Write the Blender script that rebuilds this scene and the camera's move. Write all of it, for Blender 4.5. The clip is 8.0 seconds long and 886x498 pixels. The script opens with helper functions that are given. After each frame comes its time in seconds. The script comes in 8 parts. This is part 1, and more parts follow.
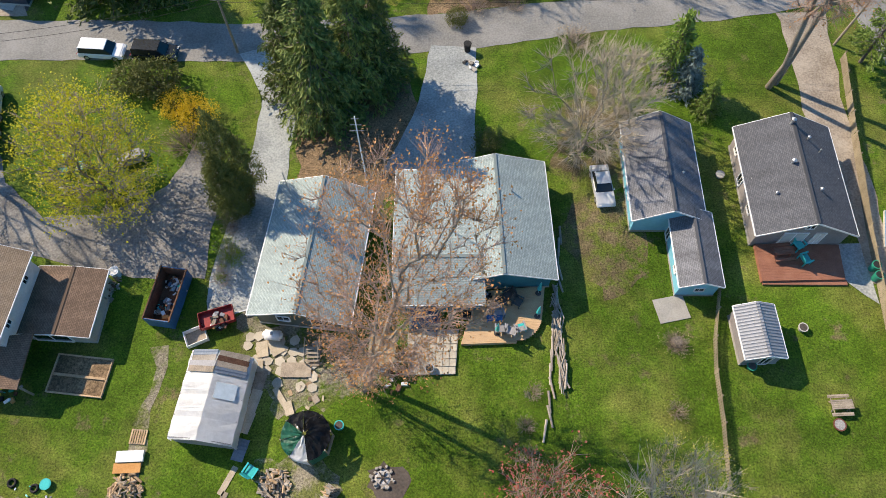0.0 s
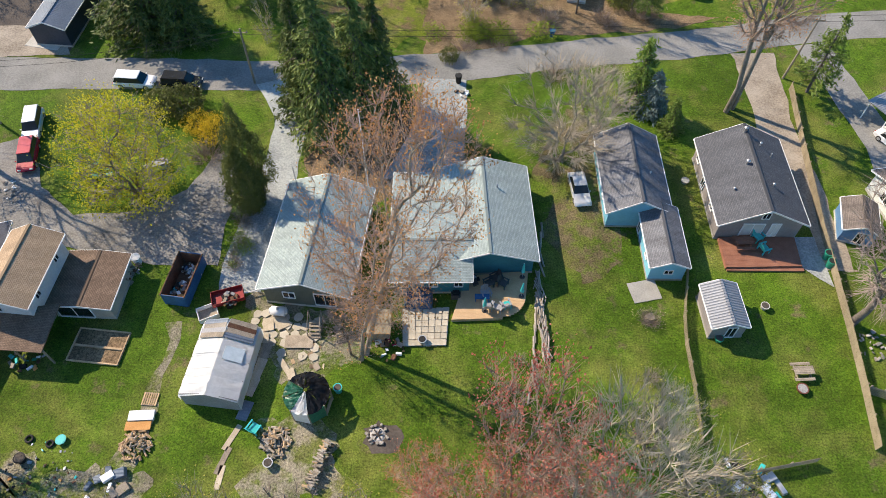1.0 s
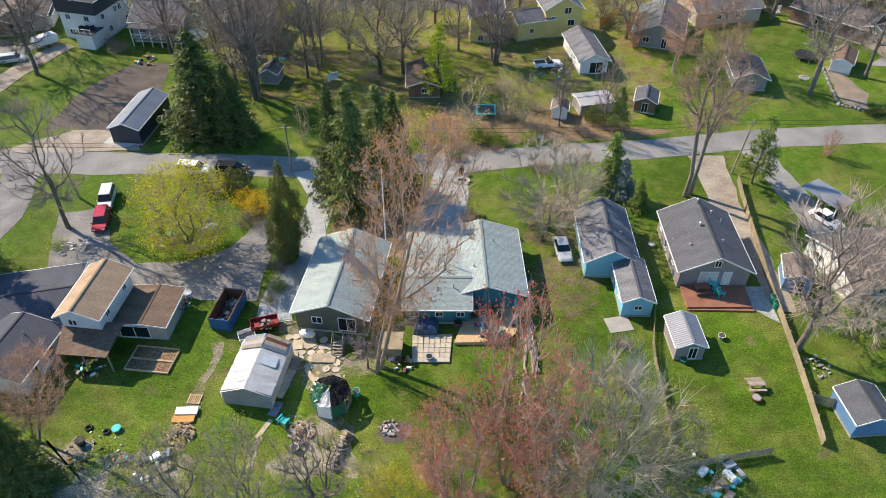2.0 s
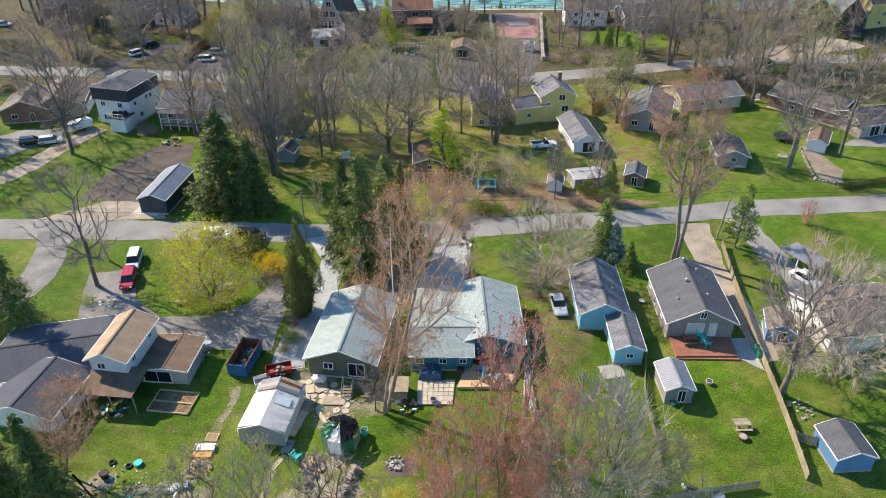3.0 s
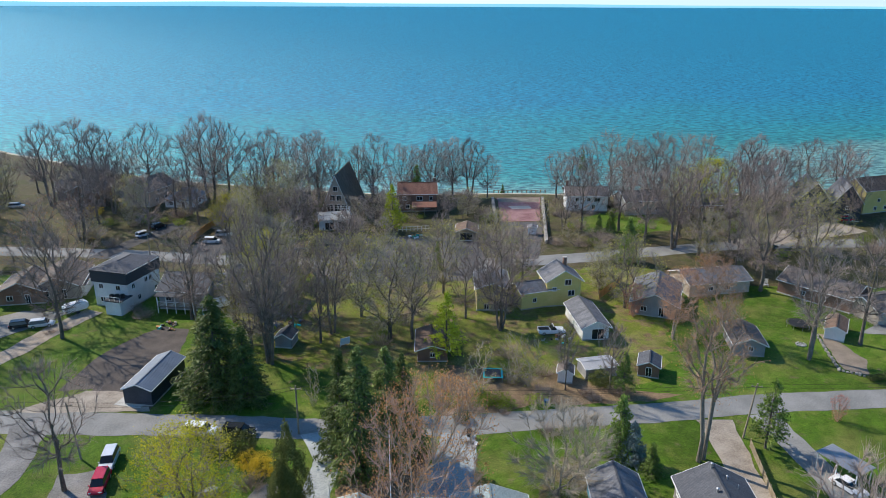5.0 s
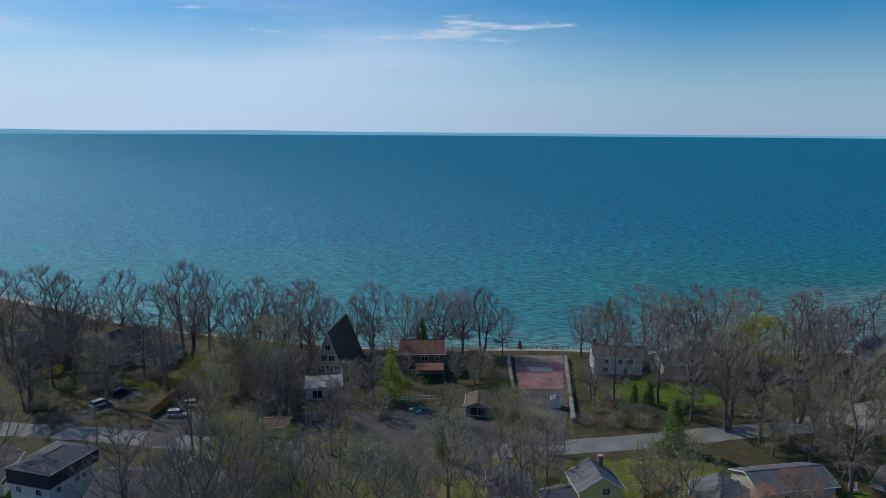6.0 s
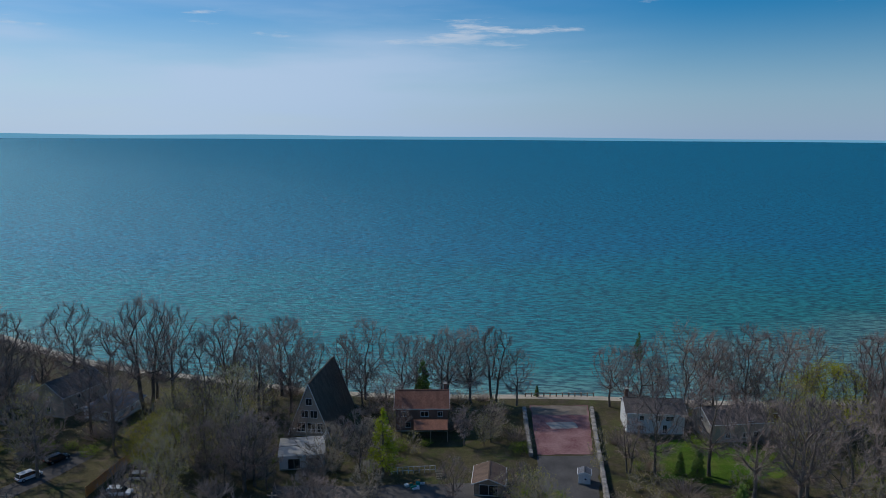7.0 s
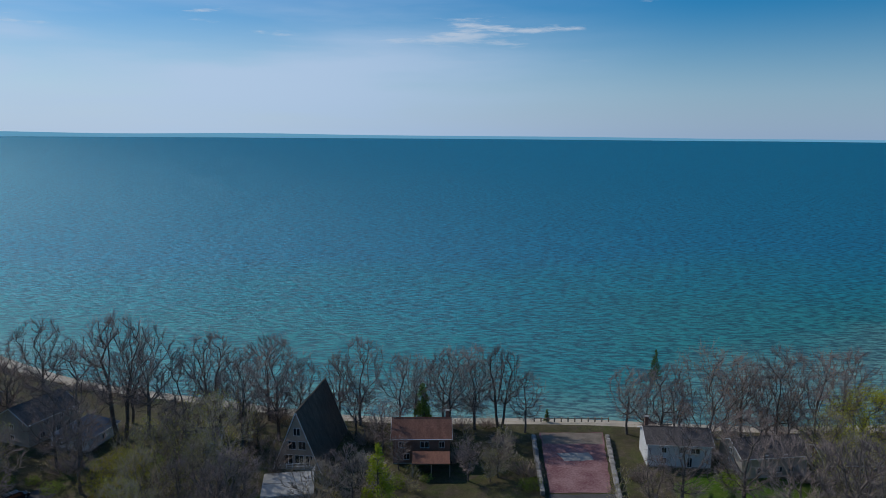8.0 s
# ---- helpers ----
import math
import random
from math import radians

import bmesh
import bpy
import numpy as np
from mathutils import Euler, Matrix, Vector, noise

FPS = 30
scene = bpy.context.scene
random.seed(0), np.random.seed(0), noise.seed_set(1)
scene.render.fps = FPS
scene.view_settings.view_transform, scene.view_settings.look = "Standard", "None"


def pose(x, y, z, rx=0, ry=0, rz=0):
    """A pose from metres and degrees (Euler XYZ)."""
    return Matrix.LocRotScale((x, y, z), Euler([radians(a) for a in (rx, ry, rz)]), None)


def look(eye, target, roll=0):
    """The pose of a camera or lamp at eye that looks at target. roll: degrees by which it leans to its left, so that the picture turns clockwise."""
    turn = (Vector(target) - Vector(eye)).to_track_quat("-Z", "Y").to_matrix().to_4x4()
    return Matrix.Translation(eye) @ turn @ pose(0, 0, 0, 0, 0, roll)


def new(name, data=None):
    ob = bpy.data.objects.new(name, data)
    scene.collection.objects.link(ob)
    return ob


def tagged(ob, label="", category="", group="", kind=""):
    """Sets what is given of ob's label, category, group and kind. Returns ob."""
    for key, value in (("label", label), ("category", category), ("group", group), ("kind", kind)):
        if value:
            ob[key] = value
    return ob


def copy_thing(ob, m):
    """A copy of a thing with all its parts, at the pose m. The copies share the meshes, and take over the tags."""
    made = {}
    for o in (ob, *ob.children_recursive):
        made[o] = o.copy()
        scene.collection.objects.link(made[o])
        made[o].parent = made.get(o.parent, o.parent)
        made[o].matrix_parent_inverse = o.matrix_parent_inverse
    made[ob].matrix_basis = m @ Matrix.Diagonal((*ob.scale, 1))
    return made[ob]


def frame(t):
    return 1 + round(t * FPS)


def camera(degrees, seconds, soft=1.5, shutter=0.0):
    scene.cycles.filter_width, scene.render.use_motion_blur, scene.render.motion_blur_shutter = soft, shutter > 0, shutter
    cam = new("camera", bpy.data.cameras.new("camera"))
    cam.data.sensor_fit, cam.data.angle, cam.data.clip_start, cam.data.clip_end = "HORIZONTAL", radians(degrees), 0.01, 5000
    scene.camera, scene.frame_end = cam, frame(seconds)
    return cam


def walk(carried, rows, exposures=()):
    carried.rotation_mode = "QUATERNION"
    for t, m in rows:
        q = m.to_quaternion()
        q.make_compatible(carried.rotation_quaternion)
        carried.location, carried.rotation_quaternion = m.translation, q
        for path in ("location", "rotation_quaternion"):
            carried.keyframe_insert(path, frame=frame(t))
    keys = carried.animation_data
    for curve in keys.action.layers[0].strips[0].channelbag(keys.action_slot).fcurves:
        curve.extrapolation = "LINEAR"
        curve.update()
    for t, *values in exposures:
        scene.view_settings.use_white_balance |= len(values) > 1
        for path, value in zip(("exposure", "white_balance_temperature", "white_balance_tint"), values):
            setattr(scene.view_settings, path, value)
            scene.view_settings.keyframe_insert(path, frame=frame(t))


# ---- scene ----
cam = camera(64.3, 8.0, 0.65)
PATH = [
    (0, (-0.551, -2.362, 58.685), (-0.566, -1.481, 56.89), -0.6),
    (0.5, (-0.251, -7.136, 58.389), (-0.265, -6.169, 56.638), -0.6),
    (1, (0.185, -15.584, 58.361), (0.172, -14.433, 56.725), -0.2),
    (1.5, (0.277, -26.526, 58.643), (0.255, -25.164, 57.179), 0.0),
    (1.7, (0.046, -30.275, 58.843), (0.027, -28.846, 57.444), 0.3),
    (2.8, (0.479, -42.303, 59.021), (0.438, -40.648, 57.899), 0.0),
    (3, (0.472, -43.215, 58.968), (0.43, -41.54, 57.876), 0.0),
    (3.5, (0.458, -44.229, 58.916), (0.414, -42.514, 57.889), 0.1),
    (4, (0.363, -44.472, 58.956), (0.317, -42.72, 57.994), 0.1),
    (4.5, (0.292, -43.316, 59.013), (0.243, -41.509, 58.157), 0.2),
    (4.8, (0.097, -40.544, 59.104), (0.05, -38.689, 58.357), 0.1),
    (5, (0.056, -37.178, 59.083), (0.001, -35.29, 58.425), 0.2),
    (5.2, (0.028, -32.504, 59.079), (-0.033, -30.583, 58.525), 0.2),
    (6.3, (0.97, 0.503, 63.346), (0.854, 2.474, 63.032), 0.4),
    (6.5, (0.839, 6.957, 63.618), (0.718, 8.929, 63.303), 0.4),
    (7, (-0.077, 20.75, 63.975), (-0.199, 22.721, 63.658), 0.3),
    (7.5, (-0.638, 28.847, 64.288), (-0.763, 30.818, 63.97), 0.4),
    (8, (-1.285, 35.359, 64.627), (-1.409, 37.33, 64.307), 0.4),
]
EXPOSURES = [(0.0, 0.44, 7800, 13), (3.5, 0.72, 7600, 13), (4.5, 0.56, 7200, 12), (5.2, -0.04, 6600, 10), (6.3, -1.12, 6200, 10), (8.0, -1.15, 6200, 10)]
walk(cam, [(t, look(eye, target, roll)) for t, eye, target, roll in PATH], EXPOSURES)

# ---- light ----
SUN_FROM = Vector((-0.84, 0.54, 0.0)).normalized()
SUN_UP = radians(37)
sun = new("sun", bpy.data.lights.new("sun", "SUN"))
sun.data.energy, sun.data.angle, sun.data.color = 5.0, radians(0.6), (1.0, 0.93, 0.82)
to_sun = SUN_FROM * math.cos(SUN_UP) + Vector((0, 0, math.sin(SUN_UP)))
sun.matrix_world = look(to_sun * 300, (0, 0, 0))

world = bpy.data.worlds.new("sky")
scene.world = world
world.use_nodes = True
wn, wl = world.node_tree.nodes, world.node_tree.links
sky = wn.new("ShaderNodeTexSky")
sky.sky_type, sky.sun_disc = "NISHITA", False
sky.sun_elevation = SUN_UP
sky.sun_rotation = math.atan2(SUN_FROM.x, SUN_FROM.y)
sky.air_density, sky.dust_density, sky.ozone_density = 1.0, 0.15, 4.0
coord = wn.new("ShaderNodeTexCoord")
stretch = wn.new("ShaderNodeMapping")
stretch.inputs["Scale"].default_value = (2.2, 2.2, 16.0)
wl.new(coord.outputs["Generated"], stretch.inputs["Vector"])
cloud = wn.new("ShaderNodeTexNoise")
cloud.inputs["Scale"].default_value, cloud.inputs["Detail"].default_value, cloud.inputs["Roughness"].default_value = 2.1, 8, 0.62
wl.new(stretch.outputs["Vector"], cloud.inputs["Vector"])
height = wn.new("ShaderNodeSeparateXYZ")
wl.new(coord.outputs["Generated"], height.inputs[0])


def sky_range(value, lo, hi, a=0.0, b=1.0):
    r = wn.new("ShaderNodeMapRange")
    for k, v in (("From Min", lo), ("From Max", hi), ("To Min", a), ("To Max", b)):
        r.inputs[k].default_value = v
    r.interpolation_type = "SMOOTHSTEP"
    wl.new(value, r.inputs["Value"])
    return r.outputs["Result"]


def sky_times(a, b):
    m = wn.new("ShaderNodeMath")
    m.operation = "MULTIPLY"
    wl.new(a, m.inputs[0]); wl.new(b, m.inputs[1])
    return m.outputs[0]


def sky_mix(fac, a, colour):
    m = wn.new("ShaderNodeMix")
    m.data_type = "RGBA"
    wl.new(fac, m.inputs["Factor"]); wl.new(a, m.inputs["A"])
    m.inputs["B"].default_value = (*colour, 1)
    return m.outputs["Result"]


sunward = sky_range(height.outputs["X"], 0.42, -0.45)
deep = wn.new("ShaderNodeHueSaturation")
deep.inputs["Saturation"].default_value, deep.inputs["Value"].default_value = 1.55, 1.75
wl.new(sky.outputs["Color"], deep.inputs["Color"])
# a broad thin veil on the sun's side, and a few small torn clouds away from it
soft = wn.new("ShaderNodeTexNoise")
soft.inputs["Scale"].default_value, soft.inputs["Detail"].default_value = 0.9, 5
wl.new(stretch.outputs["Vector"], soft.inputs["Vector"])
veil = sky_times(sky_times(sky_range(soft.outputs["Fac"], 0.36, 0.62, 0.25, 0.8), sky_range(height.outputs["Z"], 0.21, 0.09, 0.25, 1.0)), sky_range(height.outputs["X"], 0.3, -0.25, 0.0, 1.0))
col = sky_mix(veil, deep.outputs["Color"], (11.8, 14.2, 18.0))
puff = sky_times(sky_range(cloud.outputs["Fac"], 0.59, 0.70, 0.0, 0.75), sky_range(height.outputs["Z"], 0.085, 0.15))
col = sky_mix(puff, col, (13.5, 14.6, 16.2))
# pale haze towards the horizon
low = sky_times(sky_range(height.outputs["Z"], 0.17, -0.03, 0.0, 0.95), sky_range(height.outputs["X"], 0.45, -0.3, 0.9, 1.0))
pale = wn.new("ShaderNodeMix")
pale.data_type = "RGBA"
pale.inputs["A"].default_value, pale.inputs["B"].default_value = (5.8, 9.0, 13.8, 1), (10.0, 13.2, 17.4, 1)
wl.new(sunward, pale.inputs["Factor"])
haze = sky_mix(low, col, (8.0, 10.2, 13.6))
wl.new(pale.outputs["Result"], haze.node.inputs["B"])
bg = wn["Background"]
bg.inputs["Strength"].default_value = 0.091
wl.new(haze, bg.inputs["Color"])

# ---- materials ----
def shader(name):
    m = bpy.data.materials.new(name)
    m.use_nodes = True
    return m, m.node_tree.nodes, m.node_tree.links, m.node_tree.nodes["Principled BSDF"]


def mat(name, a, b, fine=12.0, coarse=0.8, rough=0.85, bump=0.3, metal=0.0, lift=0.0, spec=0.3, lines=None, vary=0.25, world_space=False):
    """Two colours mixed by a fine and a coarse noise, with relief; lines: (axis, period in metres, depth) for siding and sheet metal;
    vary: how far alike things differ in brightness."""
    m, n, l, p = shader(name)
    tc = n.new("ShaderNodeTexCoord")
    space = tc.outputs["Object"]
    if world_space:
        geo = n.new("ShaderNodeNewGeometry")
        space = geo.outputs["Position"]
    f, c = n.new("ShaderNodeTexNoise"), n.new("ShaderNodeTexNoise")
    f.inputs["Scale"].default_value, f.inputs["Detail"].default_value = fine, 5
    c.inputs["Scale"].default_value, c.inputs["Detail"].default_value = coarse, 4
    l.new(space, f.inputs["Vector"]); l.new(space, c.inputs["Vector"])
    add = n.new("ShaderNodeMath"); add.operation = "ADD"
    l.new(f.outputs["Fac"], add.inputs[0]); l.new(c.outputs["Fac"], add.inputs[1])
    mr = n.new("ShaderNodeMapRange")
    mr.inputs["From Min"].default_value, mr.inputs["From Max"].default_value = 0.75, 1.25
    l.new(add.outputs[0], mr.inputs["Value"])
    mix = n.new("ShaderNodeMix"); mix.data_type = "RGBA"
    mix.inputs["A"].default_value, mix.inputs["B"].default_value = (*a, 1), (*b, 1)
    l.new(mr.outputs["Result"], mix.inputs["Factor"])
    info = n.new("ShaderNodeObjectInfo")
    rv = n.new("ShaderNodeMapRange")
    rv.inputs["To Min"].default_value, rv.inputs["To Max"].default_value = 1 - vary, 1 + vary
    l.new(info.outputs["Random"], rv.inputs["Value"])
    hsv = n.new("ShaderNodeHueSaturation")
    l.new(rv.outputs["Result"], hsv.inputs["Value"])
    l.new(mix.outputs["Result"], hsv.inputs["Color"])
    l.new(hsv.outputs["Color"], p.inputs["Base Color"])
    p.inputs["Roughness"].default_value, p.inputs["Metallic"].default_value = rough, metal
    p.inputs["Specular IOR Level"].default_value = spec
    bp = n.new("ShaderNodeBump"); bp.inputs["Strength"].default_value, bp.inputs["Distance"].default_value = bump, 0.05
    height = f.outputs["Fac"]
    if lines:
        axis, period, depth = lines
        sep = n.new("ShaderNodeSeparateXYZ"); l.new(tc.outputs["Object"], sep.inputs[0])
        k = n.new("ShaderNodeMath"); k.operation = "MULTIPLY"; k.inputs[1].default_value = 1 / period
        l.new(sep.outputs[axis], k.inputs[0])
        fr = n.new("ShaderNodeMath"); fr.operation = "FRACT"; l.new(k.outputs[0], fr.inputs[0])
        pw = n.new("ShaderNodeMath"); pw.operation = "POWER"; pw.inputs[1].default_value = 4; l.new(fr.outputs[0], pw.inputs[0])
        sc = n.new("ShaderNodeMath"); sc.operation = "MULTIPLY"; sc.inputs[1].default_value = depth; l.new(pw.outputs[0], sc.inputs[0])
        sm = n.new("ShaderNodeMath"); sm.operation = "ADD"; l.new(sc.outputs[0], sm.inputs[0]); l.new(f.outputs["Fac"], sm.inputs[1])
        height = sm.outputs[0]
    l.new(height, bp.inputs["Height"]); l.new(bp.outputs["Normal"], p.inputs["Normal"])
    return m


def shingle(name, a, b, streak=0.25):
    """Asphalt shingles by UV in metres: u along the ridge, v up the slope."""
    m, n, l, p = shader(name)
    uv = n.new("ShaderNodeUVMap")
    br = n.new("ShaderNodeTexBrick")
    br.inputs["Scale"].default_value = 1.0
    br.inputs["Brick Width"].default_value, br.inputs["Row Height"].default_value, br.inputs["Mortar Size"].default_value = 0.26, 0.15, 0.016
    br.inputs["Color1"].default_value, br.inputs["Color2"].default_value = (*a, 1), (*b, 1)
    br.inputs["Mortar"].default_value = (*[x * 0.68 for x in a], 1)
    l.new(uv.outputs[0], br.inputs["Vector"])
    no = n.new("ShaderNodeTexNoise"); no.inputs["Scale"].default_value, no.inputs["Detail"].default_value = 0.5, 5
    st = n.new("ShaderNodeMapping"); st.inputs["Scale"].default_value = (1.6, 0.5, 1)
    l.new(uv.outputs[0], st.inputs["Vector"]); l.new(st.outputs[0], no.inputs["Vector"])
    fine = n.new("ShaderNodeTexNoise"); fine.inputs["Scale"].default_value, fine.inputs["Detail"].default_value = 9, 4
    l.new(uv.outputs[0], fine.inputs["Vector"])
    mr = n.new("ShaderNodeMapRange"); mr.inputs["From Min"].default_value, mr.inputs["From Max"].default_value = 0.3, 0.7
    mr.inputs["To Min"].default_value, mr.inputs["To Max"].default_value = 1 - streak, 1 + streak
    l.new(no.outputs["Fac"], mr.inputs["Value"])
    mr2 = n.new("ShaderNodeMapRange"); mr2.inputs["To Min"].default_value, mr2.inputs["To Max"].default_value = 0.75, 1.25
    l.new(fine.outputs["Fac"], mr2.inputs["Value"])
    mu = n.new("ShaderNodeMath"); mu.operation = "MULTIPLY"
    l.new(mr.outputs[0], mu.inputs[0]); l.new(mr2.outputs[0], mu.inputs[1])
    hsv = n.new("ShaderNodeHueSaturation"); l.new(mu.outputs[0], hsv.inputs["Value"]); l.new(br.outputs["Color"], hsv.inputs["Color"])
    l.new(hsv.outputs["Color"], p.inputs["Base Color"])
    p.inputs["Roughness"].default_value, p.inputs["Specular IOR Level"].default_value = 0.82, 0.35
    bp = n.new("ShaderNodeBump"); bp.inputs["Strength"].default_value, bp.inputs["Distance"].default_value = 0.4, 0.012
    l.new(br.outputs["Fac"], bp.inputs["Height"]); bp.invert = True
    l.new(bp.outputs["Normal"], p.inputs["Normal"])
    return m


def foliage(name, a, b, thin=0.35):
    """Leaves, needles and buds: colour by leaf and by plant, with some light coming through."""
    m, n, l, p = shader(name)
    geo, info = n.new("ShaderNodeNewGeometry"), n.new("ShaderNodeObjectInfo")
    mix = n.new("ShaderNodeMix"); mix.data_type = "RGBA"
    mix.inputs["A"].default_value, mix.inputs["B"].default_value = (*a, 1), (*b, 1)
    l.new(geo.outputs["Random Per Island"], mix.inputs["Factor"])
    rv = n.new("ShaderNodeMapRange"); rv.inputs["To Min"].default_value, rv.inputs["To Max"].default_value = 0.75, 1.3
    l.new(info.outputs["Random"], rv.inputs["Value"])
    hsv = n.new("ShaderNodeHueSaturation"); l.new(rv.outputs[0], hsv.inputs["Value"]); l.new(mix.outputs["Result"], hsv.inputs["Color"])
    l.new(hsv.outputs["Color"], p.inputs["Base Color"])
    p.inputs["Roughness"].default_value, p.inputs["Specular IOR Level"].default_value = 0.6, 0.3
    tr = n.new("ShaderNodeBsdfTranslucent"); l.new(hsv.outputs["Color"], tr.inputs["Color"])
    ms = n.new("ShaderNodeMixShader"); ms.inputs[0].default_value = thin
    l.new(p.outputs[0], ms.inputs[1]); l.new(tr.outputs[0], ms.inputs[2])
    l.new(ms.outputs[0], n["Material Output"].inputs["Surface"])
    return m


def ground_mat(name, greens, dead, dirt, dead_from=0.5, dirt_from=0.66):
    """Lawn: two greens, dead straw in patches, bare soil and litter in smaller ones."""
    m, n, l, p = shader(name)
    geo = n.new("ShaderNodeNewGeometry")

    def nz(scale, detail=5, rough=0.55):
        x = n.new("ShaderNodeTexNoise")
        x.inputs["Scale"].default_value, x.inputs["Detail"].default_value, x.inputs["Roughness"].default_value = scale, detail, rough
        l.new(geo.outputs["Position"], x.inputs["Vector"])
        return x.outputs["Fac"]

    def step(v, lo, hi, top=1.0):
        r = n.new("ShaderNodeMapRange")
        r.inputs["From Min"].default_value, r.inputs["From Max"].default_value, r.inputs["To Max"].default_value = lo, hi, top
        l.new(v, r.inputs["Value"])
        return r.outputs["Result"]

    def blend(fac, a, b):
        x = n.new("ShaderNodeMix"); x.data_type = "RGBA"
        l.new(fac, x.inputs["Factor"])
        for v, k in ((a, "A"), (b, "B")):
            if isinstance(v, tuple):
                x.inputs[k].default_value = (*v, 1)
            else:
                l.new(v, x.inputs[k])
        return x.outputs["Result"]

    tuft = nz(2.6, 6, 0.7)
    col = blend(step(tuft, 0.35, 0.65), greens[0], greens[1])
    col = blend(step(nz(0.13, 6, 0.65), dead_from, dead_from + 0.22, 0.8), col, dead)
    col = blend(step(nz(0.35, 8, 0.7), dirt_from, dirt_from + 0.1, 0.85), col, dirt)
    blade = nz(6, 6, 0.75)
    big = n.new("ShaderNodeMath"); big.operation = "MULTIPLY"
    l.new(step(blade, 0.26, 0.76, 1.9), big.inputs[0])
    wide = n.new("ShaderNodeMapRange"); wide.inputs["From Min"].default_value, wide.inputs["From Max"].default_value = 0.3, 0.7
    wide.inputs["To Min"].default_value, wide.inputs["To Max"].default_value = 0.72, 1.3
    l.new(nz(0.07, 5, 0.6), wide.inputs["Value"])
    spot = n.new("ShaderNodeMapRange"); spot.inputs["From Min"].default_value, spot.inputs["From Max"].default_value = 0.3, 0.7
    spot.inputs["To Min"].default_value, spot.inputs["To Max"].default_value = 0.66, 1.32
    l.new(nz(0.55, 7, 0.7), spot.inputs["Value"])
    both = n.new("ShaderNodeMath"); both.operation = "MULTIPLY"
    l.new(wide.outputs["Result"], both.inputs[0]); l.new(spot.outputs["Result"], both.inputs[1]); l.new(both.outputs[0], big.inputs[1])
    hs = n.new("ShaderNodeHueSaturation"); l.new(big.outputs[0], hs.inputs["Value"]); l.new(col, hs.inputs["Color"])
    l.new(hs.outputs["Color"], p.inputs["Base Color"])
    p.inputs["Roughness"].default_value, p.inputs["Specular IOR Level"].default_value = 0.9, 0.15
    bp = n.new("ShaderNodeBump"); bp.inputs["Strength"].default_value, bp.inputs["Distance"].default_value = 0.6, 0.12
    l.new(blade, bp.inputs["Height"])
    bp2 = n.new("ShaderNodeBump"); bp2.inputs["Strength"].default_value, bp2.inputs["Distance"].default_value = 0.5, 0.3
    l.new(tuft, bp2.inputs["Height"]); l.new(bp.outputs["Normal"], bp2.inputs["Normal"])
    l.new(bp2.outputs["Normal"], p.inputs["Normal"])
    return m


GRASS = ground_mat("lawn_grass", ((0.05, 0.112, 0.008), (0.10, 0.172, 0.016)), (0.19, 0.19, 0.05), (0.17, 0.13, 0.075), 0.46, 0.585)
BARE_GRASS = ground_mat("trodden_earth", ((0.06, 0.115, 0.012), (0.12, 0.175, 0.025)), (0.20, 0.18, 0.08), (0.30, 0.26, 0.205), 0.43, 0.44)
WORN_GRASS = ground_mat("worn_grass", ((0.056, 0.12, 0.008), (0.112, 0.185, 0.016)), (0.19, 0.175, 0.06), (0.17, 0.125, 0.08), 0.40, 0.45)
LITTER = ground_mat("leaf_litter", ((0.19, 0.135, 0.08), (0.28, 0.19, 0.115)), (0.18, 0.155, 0.07), (0.13, 0.095, 0.06), 0.52, 0.6)
WOODFLOOR = ground_mat("wood_floor", ((0.07, 0.068, 0.028), (0.12, 0.098, 0.05)), (0.075, 0.10, 0.022), (0.115, 0.09, 0.062), 0.48, 0.5)
SCRUB = ground_mat("rough_grass", ((0.105, 0.145, 0.016), (0.19, 0.215, 0.034)), (0.26, 0.205, 0.10), (0.19, 0.125, 0.078), 0.44, 0.5)
DIRT = mat("bare_earth", (0.16, 0.13, 0.10), (0.27, 0.22, 0.17), 5, 0.5, 0.95, 0.6, world_space=True, vary=0.05)
SOIL = mat("dark_soil", (0.06, 0.05, 0.045), (0.12, 0.10, 0.085), 5, 0.4, 0.95, 0.6, world_space=True, vary=0.05)
ASPHALT = mat("worn_asphalt", (0.165, 0.165, 0.155), (0.285, 0.28, 0.265), 5, 0.22, 0.92, 0.3, world_space=True, vary=0.04)
ASPHALT_DARK = mat("dark_asphalt", (0.062, 0.058, 0.055), (0.12, 0.112, 0.105), 5, 0.22, 0.92, 0.3, world_space=True, vary=0.04)
GRAVEL = mat("pale_gravel", (0.195, 0.215, 0.215), (0.41, 0.435, 0.425), 5, 0.3, 0.95, 0.8, world_space=True, vary=0.04)
GRAVEL_DARK = mat("grey_brown_gravel", (0.12, 0.115, 0.11), (0.27, 0.26, 0.245), 5, 0.3, 0.95, 0.8, world_space=True, vary=0.04)
GRAVEL_WARM = mat("sandy_gravel", (0.20, 0.165, 0.13), (0.40, 0.345, 0.28), 5, 0.4, 0.95, 0.8, world_space=True, vary=0.04)
CONCRETE = mat("weathered_concrete", (0.33, 0.32, 0.29), (0.46, 0.44, 0.40), 9, 0.7, 0.9, 0.2)
PAVER = mat("paver_concrete", (0.39, 0.35, 0.28), (0.50, 0.45, 0.365), 9, 0.7, 0.9, 0.2, vary=0.12)
SAND = mat("beach_sand", (0.40, 0.33, 0.24), (0.54, 0.46, 0.36), 6, 0.3, 0.95, 0.3, world_space=True, vary=0.03)
